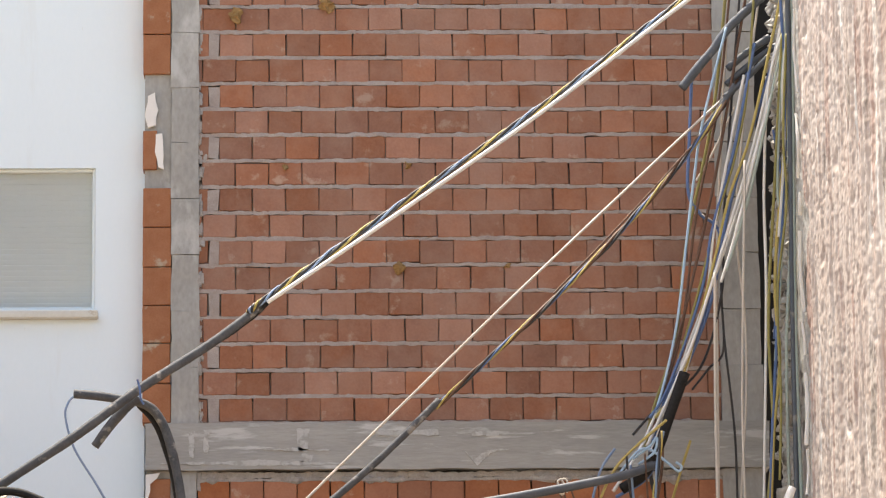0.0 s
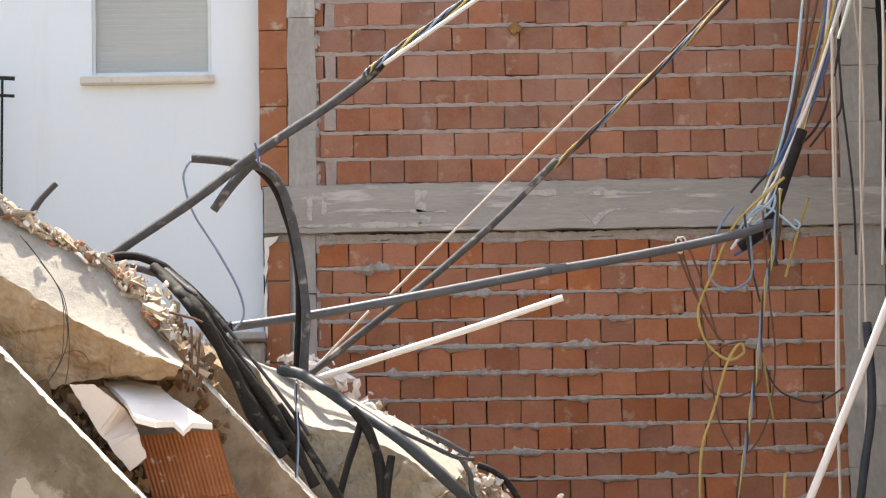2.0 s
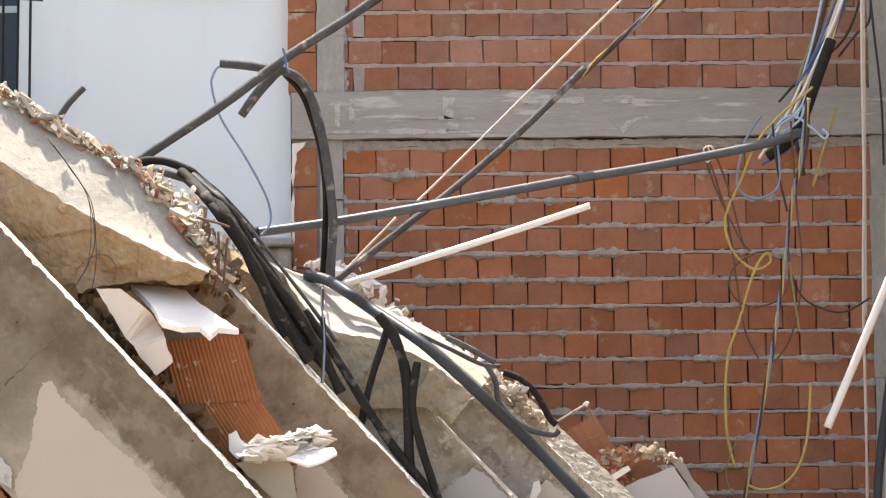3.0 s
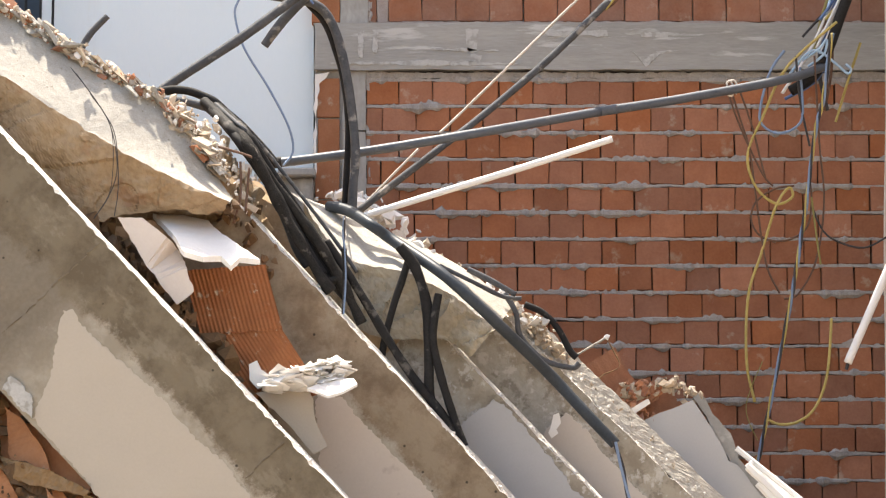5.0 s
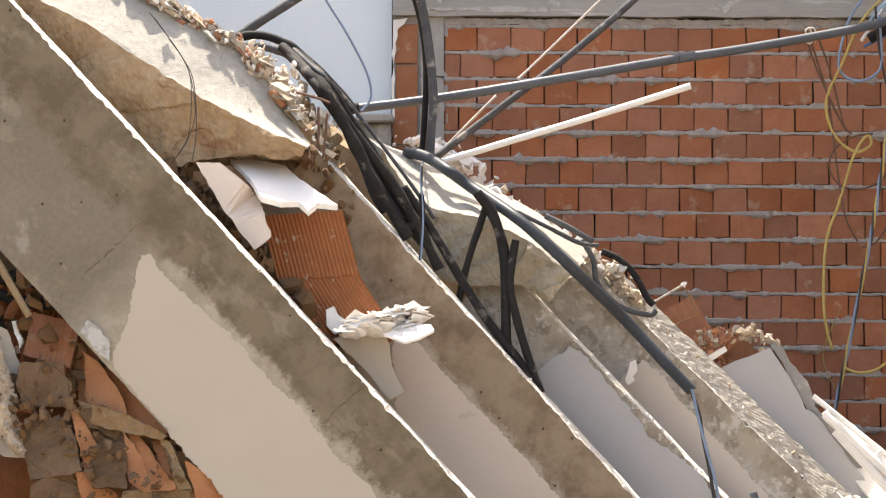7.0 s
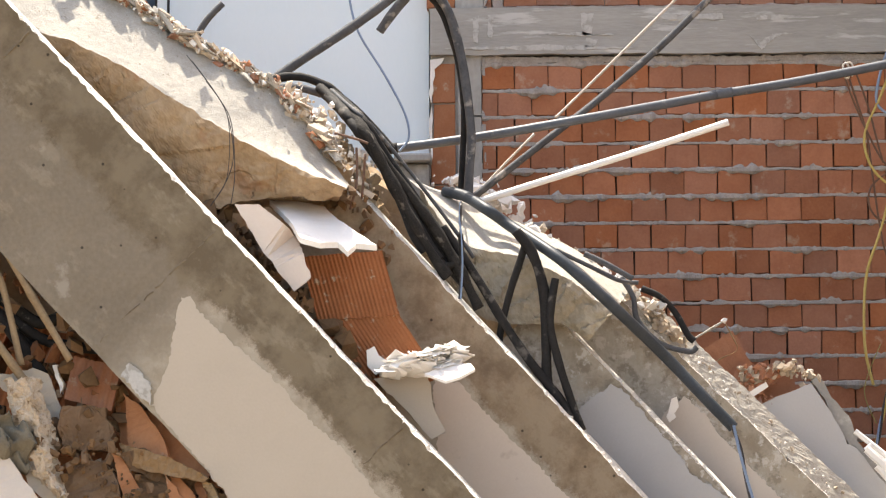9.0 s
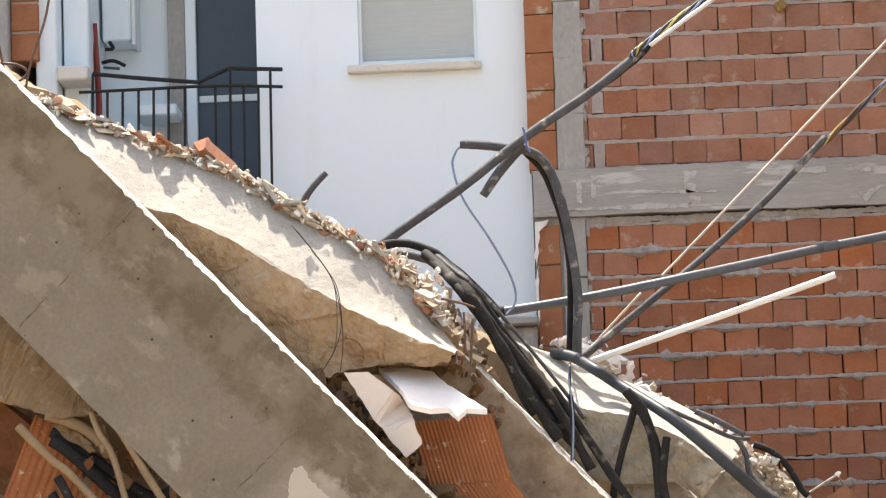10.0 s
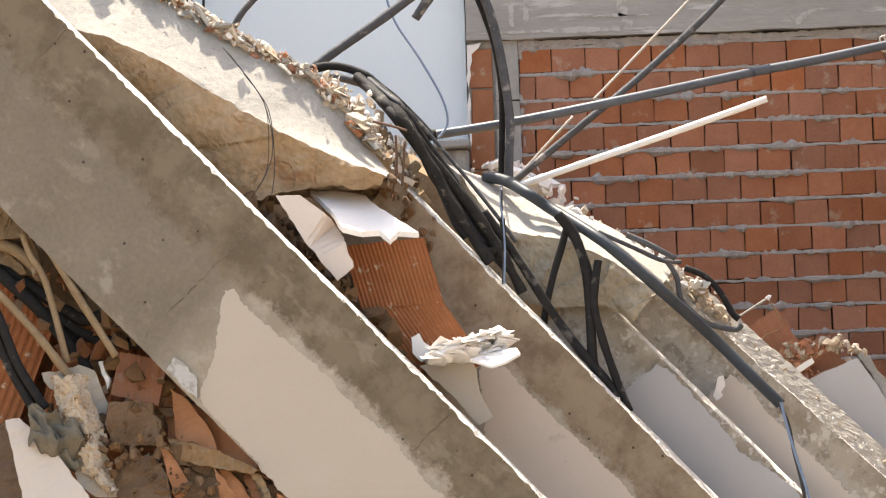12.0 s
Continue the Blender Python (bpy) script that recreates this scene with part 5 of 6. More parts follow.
crumbs("rubble_crumbs", [(0.708, 23.100, 3.554), (0.947, 23.100, 3.328), (1.214, 23.100, 3.071), (1.505, 23.100, 2.795), (1.894, 23.100, 2.424)], 420, 0.005, 0.022, (0.026, 0.03, 0.008), M_CHALK, "white crumbs covering the top of the far beam", 9)
crumbs("brick_crumbs", [(1.004, 23.300, 3.404), (1.081, 23.300, 3.370), (1.141, 23.300, 3.312)], 26, 0.015, 0.05, (0.03, 0.03, 0.012), M_BRICK_LOOSE, "orange brick crumbs behind the beam", 11)
crumbs("rubble_crumbs", [(-0.733, 24.600, 4.716), (-0.567, 24.600, 4.703), (-0.435, 24.600, 4.671), (-0.338, 24.600, 4.587), (-0.177, 24.600, 4.441)], 80, 0.02, 0.09, (0.04, 0.08, 0.02), M_CHALK, "white crumbs at the foot of the brick wall", 12)
crumbs("earth_crumbs", [(-1.114, 22.200, 4.356), (-1.028, 22.200, 4.201), (-0.914, 22.200, 4.016)], 90, 0.02, 0.07, (0.04, 0.08, 0.04), M_EARTH, "earthy crumbs under the broken slab", 13, 0.9)
crumbs("earth_crumbs", [(-2.933, 21.500, 3.634), (-2.647, 21.500, 3.391), (-2.392, 21.500, 3.091), (-2.168, 21.500, 2.736)], 60, 0.03, 0.09, (0.16, 0.06, 0.14), M_EARTH, "earthy lumps in the rubble", 14, 0.8)
crumbs("brick_crumbs", [(-3.016, 21.500, 3.871), (-2.644, 21.500, 3.507), (-2.306, 21.500, 3.030), (-1.909, 21.500, 2.669)], 50, 0.03, 0.10, (0.14, 0.06, 0.12), M_HOLLOW, "broken brick lumps in the rubble", 15, 0.8)
crumbs("earth_crumbs", [(-2.560, 21.270, 2.960), (-2.330, 21.270, 2.900), (-2.220, 21.270, 2.700), (-2.000, 21.270, 2.530), (-1.760, 21.270, 2.480)], 240, 0.008, 0.045, (0.09, 0.03, 0.07), M_EARTH, "small earthy crumbs between the broken blocks", 19, 0.8)
crumbs("earth_crumbs", [(-1.840, 21.850, 4.221), (-1.666, 21.850, 4.065), (-1.494, 21.850, 3.881), (-1.265, 21.850, 3.606), (-0.921, 21.850, 3.298)], 160, 0.03, 0.09, (0.05, 0.06, 0.04), M_EARTH, "earthy lumps behind the front beam", 16, 0.9)
crumbs("rubble_crumbs", [(1.573, 23.100, 2.490), (1.728, 23.100, 2.516), (1.883, 23.100, 2.493)], 40, 0.03, 0.12, (0.05, 0.06, 0.03), M_CHALK, "pale crumbs at the foot of the beam", 17)
for owner, k, reach in ((beam_a, 20, 6.4), (beam_c, 21, 3.6), (beam_d, 22, 3.0), (beam_f, 23, 3.2)):
    rnd = random.Random(k)
    pile = Pile()
    for i in range(int(260 * reach)):
        q = owner.matrix_world @ Vector((rnd.uniform(0.02, reach), abs(rnd.gauss(0, 0.05)), rnd.uniform(-0.006, 0.004)))
        pile.add(q, rnd.uniform(0.003, 0.009) if rnd.random() < 0.965 else rnd.uniform(0.012, 0.022), rnd)
    pile.done("edge_crumbs", M_CHALK, "sunlit plaster crumbs along the beam edge")

# ---------------- cables ----------------
main_cable = thing("overhead_cable", (-1.574, 22.900, 5.065), "black overhead cable split into twisted coloured strands", "cable")
sheath = part("sheath", tube([(-1.640, 23.000, 5.037), (-1.493, 23.000, 5.145), (-1.100, 23.050, 5.415), (-0.747, 23.150, 5.697), (-0.374, 23.300, 5.966), (-0.144, 23.400, 6.156), (-0.027, 23.450, 6.268)], 0.027, 10, 8, 0.1), M_CABLE_GREY, main_cable, "scuffed black sheath", smooth=True)
part("torn_end", tube([(-0.492, 23.420, 5.908), (-0.269, 23.420, 6.056), (-0.125, 23.420, 6.160), (-0.032, 23.420, 6.257)], 0.022, 8, 8, 0.3), M_CABLE, sheath, smooth=True)
strands(main_cable, [(-0.141, 23.400, 6.172), (-0.039, 23.400, 6.263), (0.704, 23.700, 6.848), (1.581, 24.000, 7.527), (2.442, 24.300, 8.243), (3.228, 24.600, 8.902)], 0.011,
        [("strand", M_W_YELLOW, 0.007, 0.0), ("strand", M_W_BLACK, 0.009, 0.25), ("strand", M_W_BLUE_GREY, 0.007, 0.5), ("strand", M_W_BLACK, 0.009, 0.75)], 11, 26)
part("strand", tube([(-0.032, 23.350, 6.227), (0.702, 23.650, 6.793), (1.577, 23.950, 7.477), (2.471, 24.250, 8.229), (3.238, 24.550, 8.851)], 0.0125, 8, 6), M_W_WHITE, main_cable, "white strand hanging below", smooth=True)

arch = thing("broken_cable", (-0.502, 23.300, 4.471), "broken black cables bent over in an arch", "cable")
outer = part("outer_cable", tube([(-1.119, 23.300, 5.698), (-1.012, 23.300, 5.689), (-0.911, 23.300, 5.675), (-0.715, 23.300, 5.633), (-0.615, 23.300, 5.513), (-0.548, 23.300, 5.278), (-0.507, 23.300, 5.015), (-0.488, 23.300, 4.776), (-0.500, 23.300, 4.614), (-0.508, 23.300, 4.465)], 0.026, 10, 8, 0.1), M_CABLE_GREY, arch, smooth=True)
part("inner_cable", tube([(-0.754, 23.350, 5.642), (-0.673, 23.350, 5.551), (-0.605, 23.350, 5.389), (-0.551, 23.350, 5.180), (-0.531, 23.350, 4.956), (-0.538, 23.350, 4.701), (-0.554, 23.350, 4.440)], 0.018, 8, 8, 0.15), M_CABLE, arch, smooth=True)
part("stub", tube([(-0.757, 23.250, 5.667), (-0.830, 23.250, 5.604), (-0.917, 23.250, 5.503), (-0.997, 23.250, 5.392)], 0.027, 10, 6, 0.15), M_CABLE_GREY, arch, "short broken stub", smooth=True)
part("cable_tie", tube([(-0.756, 23.050, 5.734), (-0.741, 23.050, 5.676), (-0.738, 23.050, 5.629), (-0.720, 23.050, 5.593)], 0.006, 6, 4), M_W_BLUE, outer)
part("lower_wire", tube([(-0.543, 23.300, 4.440), (-0.530, 22.600, 4.350), (-0.519, 22.100, 4.289), (-0.521, 22.100, 4.193), (-0.524, 22.100, 4.109), (-0.520, 22.100, 3.947), (-0.531, 22.100, 3.773)], 0.005, 6, 4), M_W_BLACK, arch)
part("lower_wire", tube([(-0.522, 22.090, 4.289), (-0.528, 22.090, 4.193), (-0.518, 22.090, 4.109), (-0.513, 22.090, 3.947), (-0.523, 22.090, 3.773)], 0.005, 6, 4), M_W_BLUE_GREY, arch, "thin pale blue wire")
part("tape", tube([(-0.524, 22.100, 4.118), (-0.517, 22.100, 4.043), (-0.520, 22.100, 3.955)], 0.013, 7, 6, 0.4), M_CABLE_TORN, arch, "torn black tape round the wires")
cable("thin_blue_wire", [(-1.120, 23.250, 5.673), (-1.149, 23.250, 5.635), (-1.162, 23.250, 5.558), (-1.110, 23.250, 5.378), (-0.974, 23.250, 5.155), (-0.860, 23.250, 4.934), (-0.836, 23.250, 4.794), (-0.890, 23.250, 4.715)], 0.0065, M_W_BLUE_GREY, "thin pale blue wire hanging in a loop", "wire")

cable("diagonal_cable", [(-0.489, 23.600, 4.495), (-0.077, 23.700, 4.830), (0.251, 23.900, 5.113), (0.599, 24.000, 5.426), (0.959, 24.100, 5.791)], 0.021, M_CABLE_GREY, "thin black cable rising aslant to the wall")
diag = thing("diagonal_strands", (1.265, 24.300, 6.100), "twisted dark strands rising aslant to the wall", "cable")
strands(diag, [(0.934, 24.100, 5.747), (1.300, 24.100, 6.079), (1.750, 24.300, 6.527), (2.178, 24.500, 6.996), (2.564, 24.700, 7.476), (2.926, 24.900, 8.020)], 0.010, [("strand", M_W_BLACK, 0.009, 0), ("strand", M_W_BROWN, 0.009, 0.3), ("strand", M_W_YELLOW, 0.006, 0.55), ("strand", M_W_BLUE, 0.006, 0.8)], 5, 16)
part("strand", tube([(1.636, 24.100, 6.420), (2.092, 24.300, 6.918), (2.498, 24.500, 7.387)], 0.006, 6), M_W_BROWN, diag)
cable("white_line", [(-0.020, 24.070, 5.015), (0.113, 24.100, 5.146), (0.705, 24.100, 5.728), (1.370, 24.100, 6.377), (2.079, 24.500, 7.107), (2.532, 24.700, 7.564), (2.783, 24.900, 7.825)], 0.0075, M_W_CREAM, "thin cream line strung aslant", "wire")
cable("white_line", [(-0.455, 23.700, 4.545), (-0.303, 23.700, 4.704), (-0.140, 23.700, 4.870)], 0.0075, M_W_CREAM, "thin cream line strung aslant", "wire")
conduit = thing("grey_conduit", (0.899, 23.900, 5.116), "thick grey plastic conduit hanging across the wall", "conduit")
part("pipe", tube([(-0.954, 23.500, 4.762), (-0.451, 23.500, 4.828), (0.117, 23.500, 4.922), (0.899, 23.900, 5.116)], 0.0265, 12, 10, 0.03), M_CONDUIT, conduit, smooth=True)
pipe = part("pipe", tube([(0.899, 23.900, 5.116), (1.398, 24.100, 5.223), (2.015, 24.400, 5.383), (2.251, 24.600, 5.488)], 0.0265, 12, 10, 0.03), M_CONDUIT, conduit, smooth=True)
part("coupling", tube([(0.873, 23.900, 5.112), (0.932, 23.910, 5.124), (0.991, 23.930, 5.135)], 0.029, 12, 4), M_CONDUIT, pipe, smooth=True)
part("end_cap", tube([(-0.960, 23.500, 4.763), (-0.928, 23.500, 4.767), (-0.909, 23.500, 4.769)], 0.031, 12, 3), M_CABLE, conduit, "dark sleeve at the broken end", smooth=True)
cable("black_conduit", [(2.051, 24.600, 5.340), (2.187, 24.600, 5.434), (2.278, 24.600, 5.596), (2.346, 24.600, 5.782), (2.442, 24.600, 6.037)], 0.032, M_CABLE, "thick black conduit tied among the wires", "conduit", sides=10)
cable("white_pipe", [(-0.481, 23.200, 4.414), (-0.078, 23.200, 4.540), (0.426, 23.200, 4.694), (0.941, 23.200, 4.859)], 0.019, M_PIPE, "white plastic pipe sticking up from rubble", "pipe", jitter=0.0, sides=8)
cable("white_pipe", [(2.978, 23.900, 5.240), (2.725, 23.900, 4.639), (2.489, 23.900, 4.094), (2.302, 23.900, 3.670)], 0.024, M_PIPE, "white plastic pipe hanging by the wall", "pipe", jitter=0.0, sides=10)
cable("black_core", [(2.312, 23.900, 3.696), (2.294, 23.900, 3.632)], 0.01, M_W_BLACK, "black core in the pipe end", "wire")

def fallen(points, r, material):
    cable("fallen_cable", points, r * 0.84, material, "%s lying over the rubble" % material.name, "cable", "fallen cables", 0.45 if material is M_CABLE_TORN else 0.15)


fallen([(-1.577, 22.900, 5.071), (-1.487, 22.900, 5.088), (-1.391, 22.900, 5.081), (-1.279, 22.900, 5.035), (-1.215, 22.900, 4.987), (-1.061, 22.900, 4.846), (-0.911, 22.900, 4.672)], 0.029, M_CABLE)
fallen([(-1.549, 22.850, 5.019), (-1.425, 22.850, 5.017), (-1.339, 22.850, 4.997), (-1.206, 22.850, 4.957)], 0.027, M_CABLE_GREY)
fallen([(-1.305, 22.800, 5.008), (-1.202, 22.600, 4.896), (-1.126, 22.300, 4.778), (-0.992, 22.300, 4.615), (-0.859, 22.300, 4.415), (-0.741, 22.300, 4.201), (-0.623, 22.300, 4.017), (-0.504, 22.300, 3.871)], 0.034, M_CABLE)
fallen([(-1.289, 22.800, 4.983), (-1.182, 22.500, 4.850), (-1.088, 22.240, 4.714), (-0.960, 22.240, 4.530), (-0.827, 22.240, 4.316), (-0.710, 22.240, 4.109), (-0.636, 22.240, 3.996)], 0.032, M_CABLE)
fallen([(-1.237, 22.800, 4.988), (-1.141, 22.600, 4.889), (-1.044, 22.330, 4.763), (-0.919, 22.330, 4.572), (-0.785, 22.330, 4.372), (-0.637, 22.330, 4.142), (-0.549, 22.330, 3.989)], 0.024, M_CABLE)
fallen([(-1.243, 22.800, 4.998), (-1.099, 22.360, 4.823), (-0.979, 22.360, 4.711), (-0.770, 22.360, 4.451), (-0.562, 22.360, 4.174), (-0.459, 22.360, 4.021)], 0.012, M_CABLE_GREY)
fallen([(-1.268, 22.800, 4.976), (-1.152, 22.500, 4.838), (-1.032, 22.200, 4.678), (-0.914, 22.200, 4.458), (-0.791, 22.200, 4.226), (-0.665, 22.200, 4.007), (-0.591, 22.200, 3.901)], 0.036, M_CABLE_TORN)
fallen([(-1.207, 22.700, 4.936), (-1.086, 22.400, 4.782), (-0.975, 22.260, 4.609), (-0.842, 22.260, 4.410), (-0.679, 22.260, 4.195), (-0.538, 22.260, 3.957), (-0.430, 22.260, 3.739)], 0.032, M_CABLE_TORN)
fallen([(-0.681, 22.250, 4.043), (-0.607, 22.250, 3.966), (-0.538, 22.250, 3.974), (-0.485, 22.250, 3.874)], 0.022, M_CABLE_TORN)
fallen([(-0.856, 22.220, 4.344), (-0.775, 22.220, 4.132), (-0.716, 22.220, 4.040)], 0.03, M_CABLE)
fallen([(-0.623, 22.300, 4.182), (-0.531, 22.300, 4.047), (-0.408, 22.300, 3.852), (-0.311, 22.300, 3.687), (-0.164, 22.300, 3.462), (0.003, 22.300, 3.247), (0.079, 22.300, 3.104)], 0.028, M_CABLE)
fallen([(-0.177, 22.360, 4.112), (-0.218, 22.360, 3.981), (-0.259, 22.360, 3.859), (-0.311, 22.360, 3.662), (-0.331, 22.360, 3.526)], 0.024, M_CABLE)
fallen([(-0.232, 22.320, 4.158), (-0.158, 22.320, 4.062), (-0.103, 22.320, 3.917), (-0.080, 22.320, 3.766), (-0.075, 22.320, 3.525), (-0.067, 22.320, 3.344), (-0.006, 22.320, 3.210)], 0.033, M_CABLE)
fallen([(-0.024, 22.300, 3.901), (-0.047, 22.300, 3.765), (-0.052, 22.300, 3.644), (-0.008, 22.300, 3.449), (0.063, 22.300, 3.224), (0.115, 22.300, 3.089)], 0.026, M_CABLE)
fallen([(0.133, 22.600, 4.065), (0.255, 22.600, 4.005), (0.393, 22.600, 3.927)], 0.02, M_CABLE_GREY)
fallen([(0.445, 22.900, 3.905), (0.553, 22.900, 3.854), (0.634, 22.900, 3.761), (0.693, 22.900, 3.651), (0.730, 22.900, 3.614)], 0.022, M_CABLE)
fallen([(0.335, 22.850, 3.961), (0.398, 22.850, 3.853), (0.420, 22.850, 3.730), (0.538, 22.850, 3.601), (0.698, 22.850, 3.554), (0.741, 22.850, 3.579)], 0.018, M_CABLE_GREY)
fallen([(-0.020, 22.700, 4.096), (0.164, 22.700, 4.006), (0.318, 22.700, 3.930), (0.425, 22.700, 3.916)], 0.014, M_CABLE_GREY)
fallen([(-1.854, 23.000, 5.516), (-1.932, 23.000, 5.436), (-1.975, 23.000, 5.374), (-2.011, 23.000, 5.306)], 0.022, M_CABLE_GREY)
big = thing("drooping_conduit", (-0.022, 22.700, 4.081), "thick dark conduit drooping over the rubble with bare wires", "conduit")
part("sheath", tube([(-0.627, 22.900, 4.445), (-0.513, 22.800, 4.406), (-0.388, 22.600, 4.306), (-0.265, 22.600, 4.218), (0.005, 22.300, 4.001), (0.293, 22.300, 3.738), (0.563, 22.600, 3.507), (0.778, 22.600, 3.277), (0.927, 22.600, 3.120)], 0.031, 10, 10, 0.04), M_CONDUIT_DARK, big, smooth=True)
part("wire", tube([(0.910, 22.550, 3.135), (0.959, 22.550, 3.008), (0.984, 22.550, 2.857), (1.021, 22.550, 2.676), (1.065, 22.550, 2.404)], 0.010, 6), M_W_BLACK, big)
part("wire", tube([(0.924, 22.530, 3.128), (0.952, 22.530, 2.992), (0.996, 22.530, 2.825), (1.045, 22.530, 2.645), (1.088, 22.530, 2.404)], 0.008, 6), M_W_BLUE_GREY, big)
for pts, r in (([(-1.925, 21.550, 5.000), (-1.797, 21.550, 4.832), (-1.713, 21.550, 4.682), (-1.681, 21.550, 4.474), (-1.723, 21.550, 4.328), (-1.799, 21.550, 4.213)], 0.0024), ([(-1.896, 21.550, 4.969), (-1.755, 21.550, 4.772), (-1.691, 21.550, 4.636), (-1.674, 21.550, 4.385), (-1.693, 21.550, 4.224)], 0.0024), ([(-1.826, 21.560, 4.865), (-1.714, 21.560, 4.683), (-1.710, 21.560, 4.388), (-1.769, 21.560, 4.258)], 0.002)):
    cable("slack_wire", pts, r, M_W_BLACK, "thin dark wire slack over the broken slab", "wire", "slack wires")
for pts in ([(-3.188, 21.700, 6.312), (-3.221, 21.700, 6.161), (-3.294, 21.700, 5.951), (-3.337, 21.700, 5.747)], [(-3.469, 21.700, 6.081), (-3.447, 21.700, 5.958), (-3.419, 21.700, 5.835)], [(-3.459, 21.700, 5.952), (-3.369, 21.700, 5.939), (-3.316, 21.700, 5.898), (-3.371, 21.700, 5.848), (-3.461, 21.700, 5.867)], [(-1.067, 22.000, 4.570), (-1.066, 22.000, 4.390), (-1.101, 22.000, 4.241)], [(-1.184, 22.000, 4.649), (-1.065, 22.000, 4.615), (-1.006, 22.000, 4.592)], [(-1.020, 22.000, 4.538), (-1.039, 22.000, 4.299)]):
    cable("bent_rebar", pts, 0.007, M_W_BROWN, "thin rusty bent reinforcing bar", "rebar", "bent rebars")

# the tangle that hangs by the neighbour's wall
def hang(points, r, material):
    cable("hanging_wire", points, r, material, "thin %s hanging in a loose tangle" % material.name, "wire", "hanging wires", 0.1, 6, 10)


hang([(2.556, 24.900, 7.914), (2.533, 24.900, 7.524), (2.519, 24.900, 7.207), (2.591, 24.900, 7.066), (2.698, 24.900, 6.953), (2.655, 24.900, 6.576), (2.483, 24.900, 6.126), (2.287, 24.900, 5.748)], 0.010, M_W_BLUE)
hang([(2.782, 24.900, 8.486), (2.683, 24.900, 7.701), (2.501, 24.900, 6.891), (2.419, 24.900, 6.299), (2.272, 24.900, 5.851), (2.216, 24.900, 5.611)], 0.010, M_W_OLIVE)
hang([(2.801, 24.850, 8.472), (2.706, 24.850, 7.724), (2.559, 24.850, 7.055), (2.449, 24.850, 6.324), (2.284, 24.850, 5.825)], 0.008, M_W_BROWN)
hang([(2.899, 24.800, 8.458), (2.759, 24.800, 7.711), (2.661, 24.800, 7.219), (2.463, 24.800, 6.418), (2.316, 24.800, 5.936), (2.242, 24.800, 5.629)], 0.009, M_W_BROWN)
hang([(3.198, 24.800, 8.458), (2.941, 24.800, 7.676), (2.791, 24.800, 7.218), (2.684, 24.800, 6.799), (2.546, 24.800, 6.314), (2.350, 24.800, 5.936), (2.241, 24.800, 5.594)], 0.011, M_W_BLUE)
hang([(3.171, 24.750, 8.444), (2.960, 24.750, 7.593), (2.780, 24.750, 6.997), (2.560, 24.750, 6.408), (2.432, 24.750, 5.996), (2.239, 24.750, 5.689)], 0.009, M_W_WHITE)
hang([(3.143, 24.700, 8.430), (2.918, 24.700, 7.511), (2.720, 24.700, 6.882), (2.511, 24.700, 6.261), (2.375, 24.700, 5.953), (2.216, 24.700, 5.612)], 0.010, M_W_WHITE)
hang([(3.108, 24.720, 8.436), (2.894, 24.720, 7.551), (2.746, 24.720, 7.130), (2.640, 24.720, 6.713), (2.447, 24.720, 6.059), (2.272, 24.720, 5.786)], 0.009, M_W_YELLOW)
hang([(2.869, 24.900, 8.486), (2.790, 24.900, 7.700), (2.727, 24.900, 6.995), (2.706, 24.900, 6.576), (2.568, 24.900, 6.125), (2.307, 24.900, 5.885), (2.150, 24.900, 5.714)], 0.008, M_W_BLACK)
hang([(2.499, 24.800, 6.211), (2.404, 24.800, 6.073), (2.280, 24.800, 5.816), (2.174, 24.800, 5.595), (2.017, 24.800, 5.357)], 0.010, M_W_WHITE)
hang([(2.529, 24.800, 6.314), (2.419, 24.800, 5.970), (2.319, 24.800, 5.731), (2.238, 24.800, 5.458), (2.033, 24.800, 5.323)], 0.010, M_W_BLUE)
hang([(2.991, 24.900, 8.486), (2.876, 24.900, 7.700), (2.806, 24.900, 6.995), (2.843, 24.900, 6.436), (2.840, 24.900, 5.951), (2.793, 24.900, 5.327), (2.772, 24.900, 4.756)], 0.0075, M_W_CREAM)
hang([(2.800, 24.900, 8.486), (2.727, 24.900, 7.524), (2.680, 24.900, 6.750), (2.670, 24.900, 6.090), (2.658, 24.900, 5.328), (2.642, 24.900, 4.420)], 0.0075, M_W_CREAM)
hang([(2.704, 24.900, 6.646), (2.716, 24.900, 6.298), (2.763, 24.900, 5.745), (2.770, 24.900, 5.327)], 0.007, M_W_BLACK)
hang([(2.514, 24.900, 5.987), (2.619, 24.900, 6.118), (2.708, 24.900, 6.228), (2.703, 24.900, 6.576)], 0.007, M_W_BLACK)
hang([(2.591, 24.900, 7.066), (2.666, 24.900, 7.013), (2.731, 24.900, 6.890), (2.687, 24.900, 6.750)], 0.009, M_W_CREAM)
hang([(2.815, 24.900, 7.736), (2.676, 24.900, 7.453), (2.569, 24.900, 7.277)], 0.007, M_W_CREAM)
hang([(3.076, 24.600, 8.403), (3.088, 24.600, 7.626), (3.026, 24.600, 6.652), (2.961, 24.600, 5.762), (2.913, 24.600, 5.019)], 0.010, M_W_BLUE)
hang([(3.110, 24.600, 8.403), (3.109, 24.600, 7.767), (2.999, 24.600, 6.653), (3.011, 24.600, 6.103), (2.966, 24.600, 5.694), (2.918, 24.600, 4.952)], 0.010, M_W_YELLOW)
hang([(3.081, 24.600, 8.119), (3.017, 24.600, 7.277), (2.951, 24.600, 6.377), (2.959, 24.600, 5.694), (2.912, 24.600, 5.221)], 0.009, M_W_OLIVE)
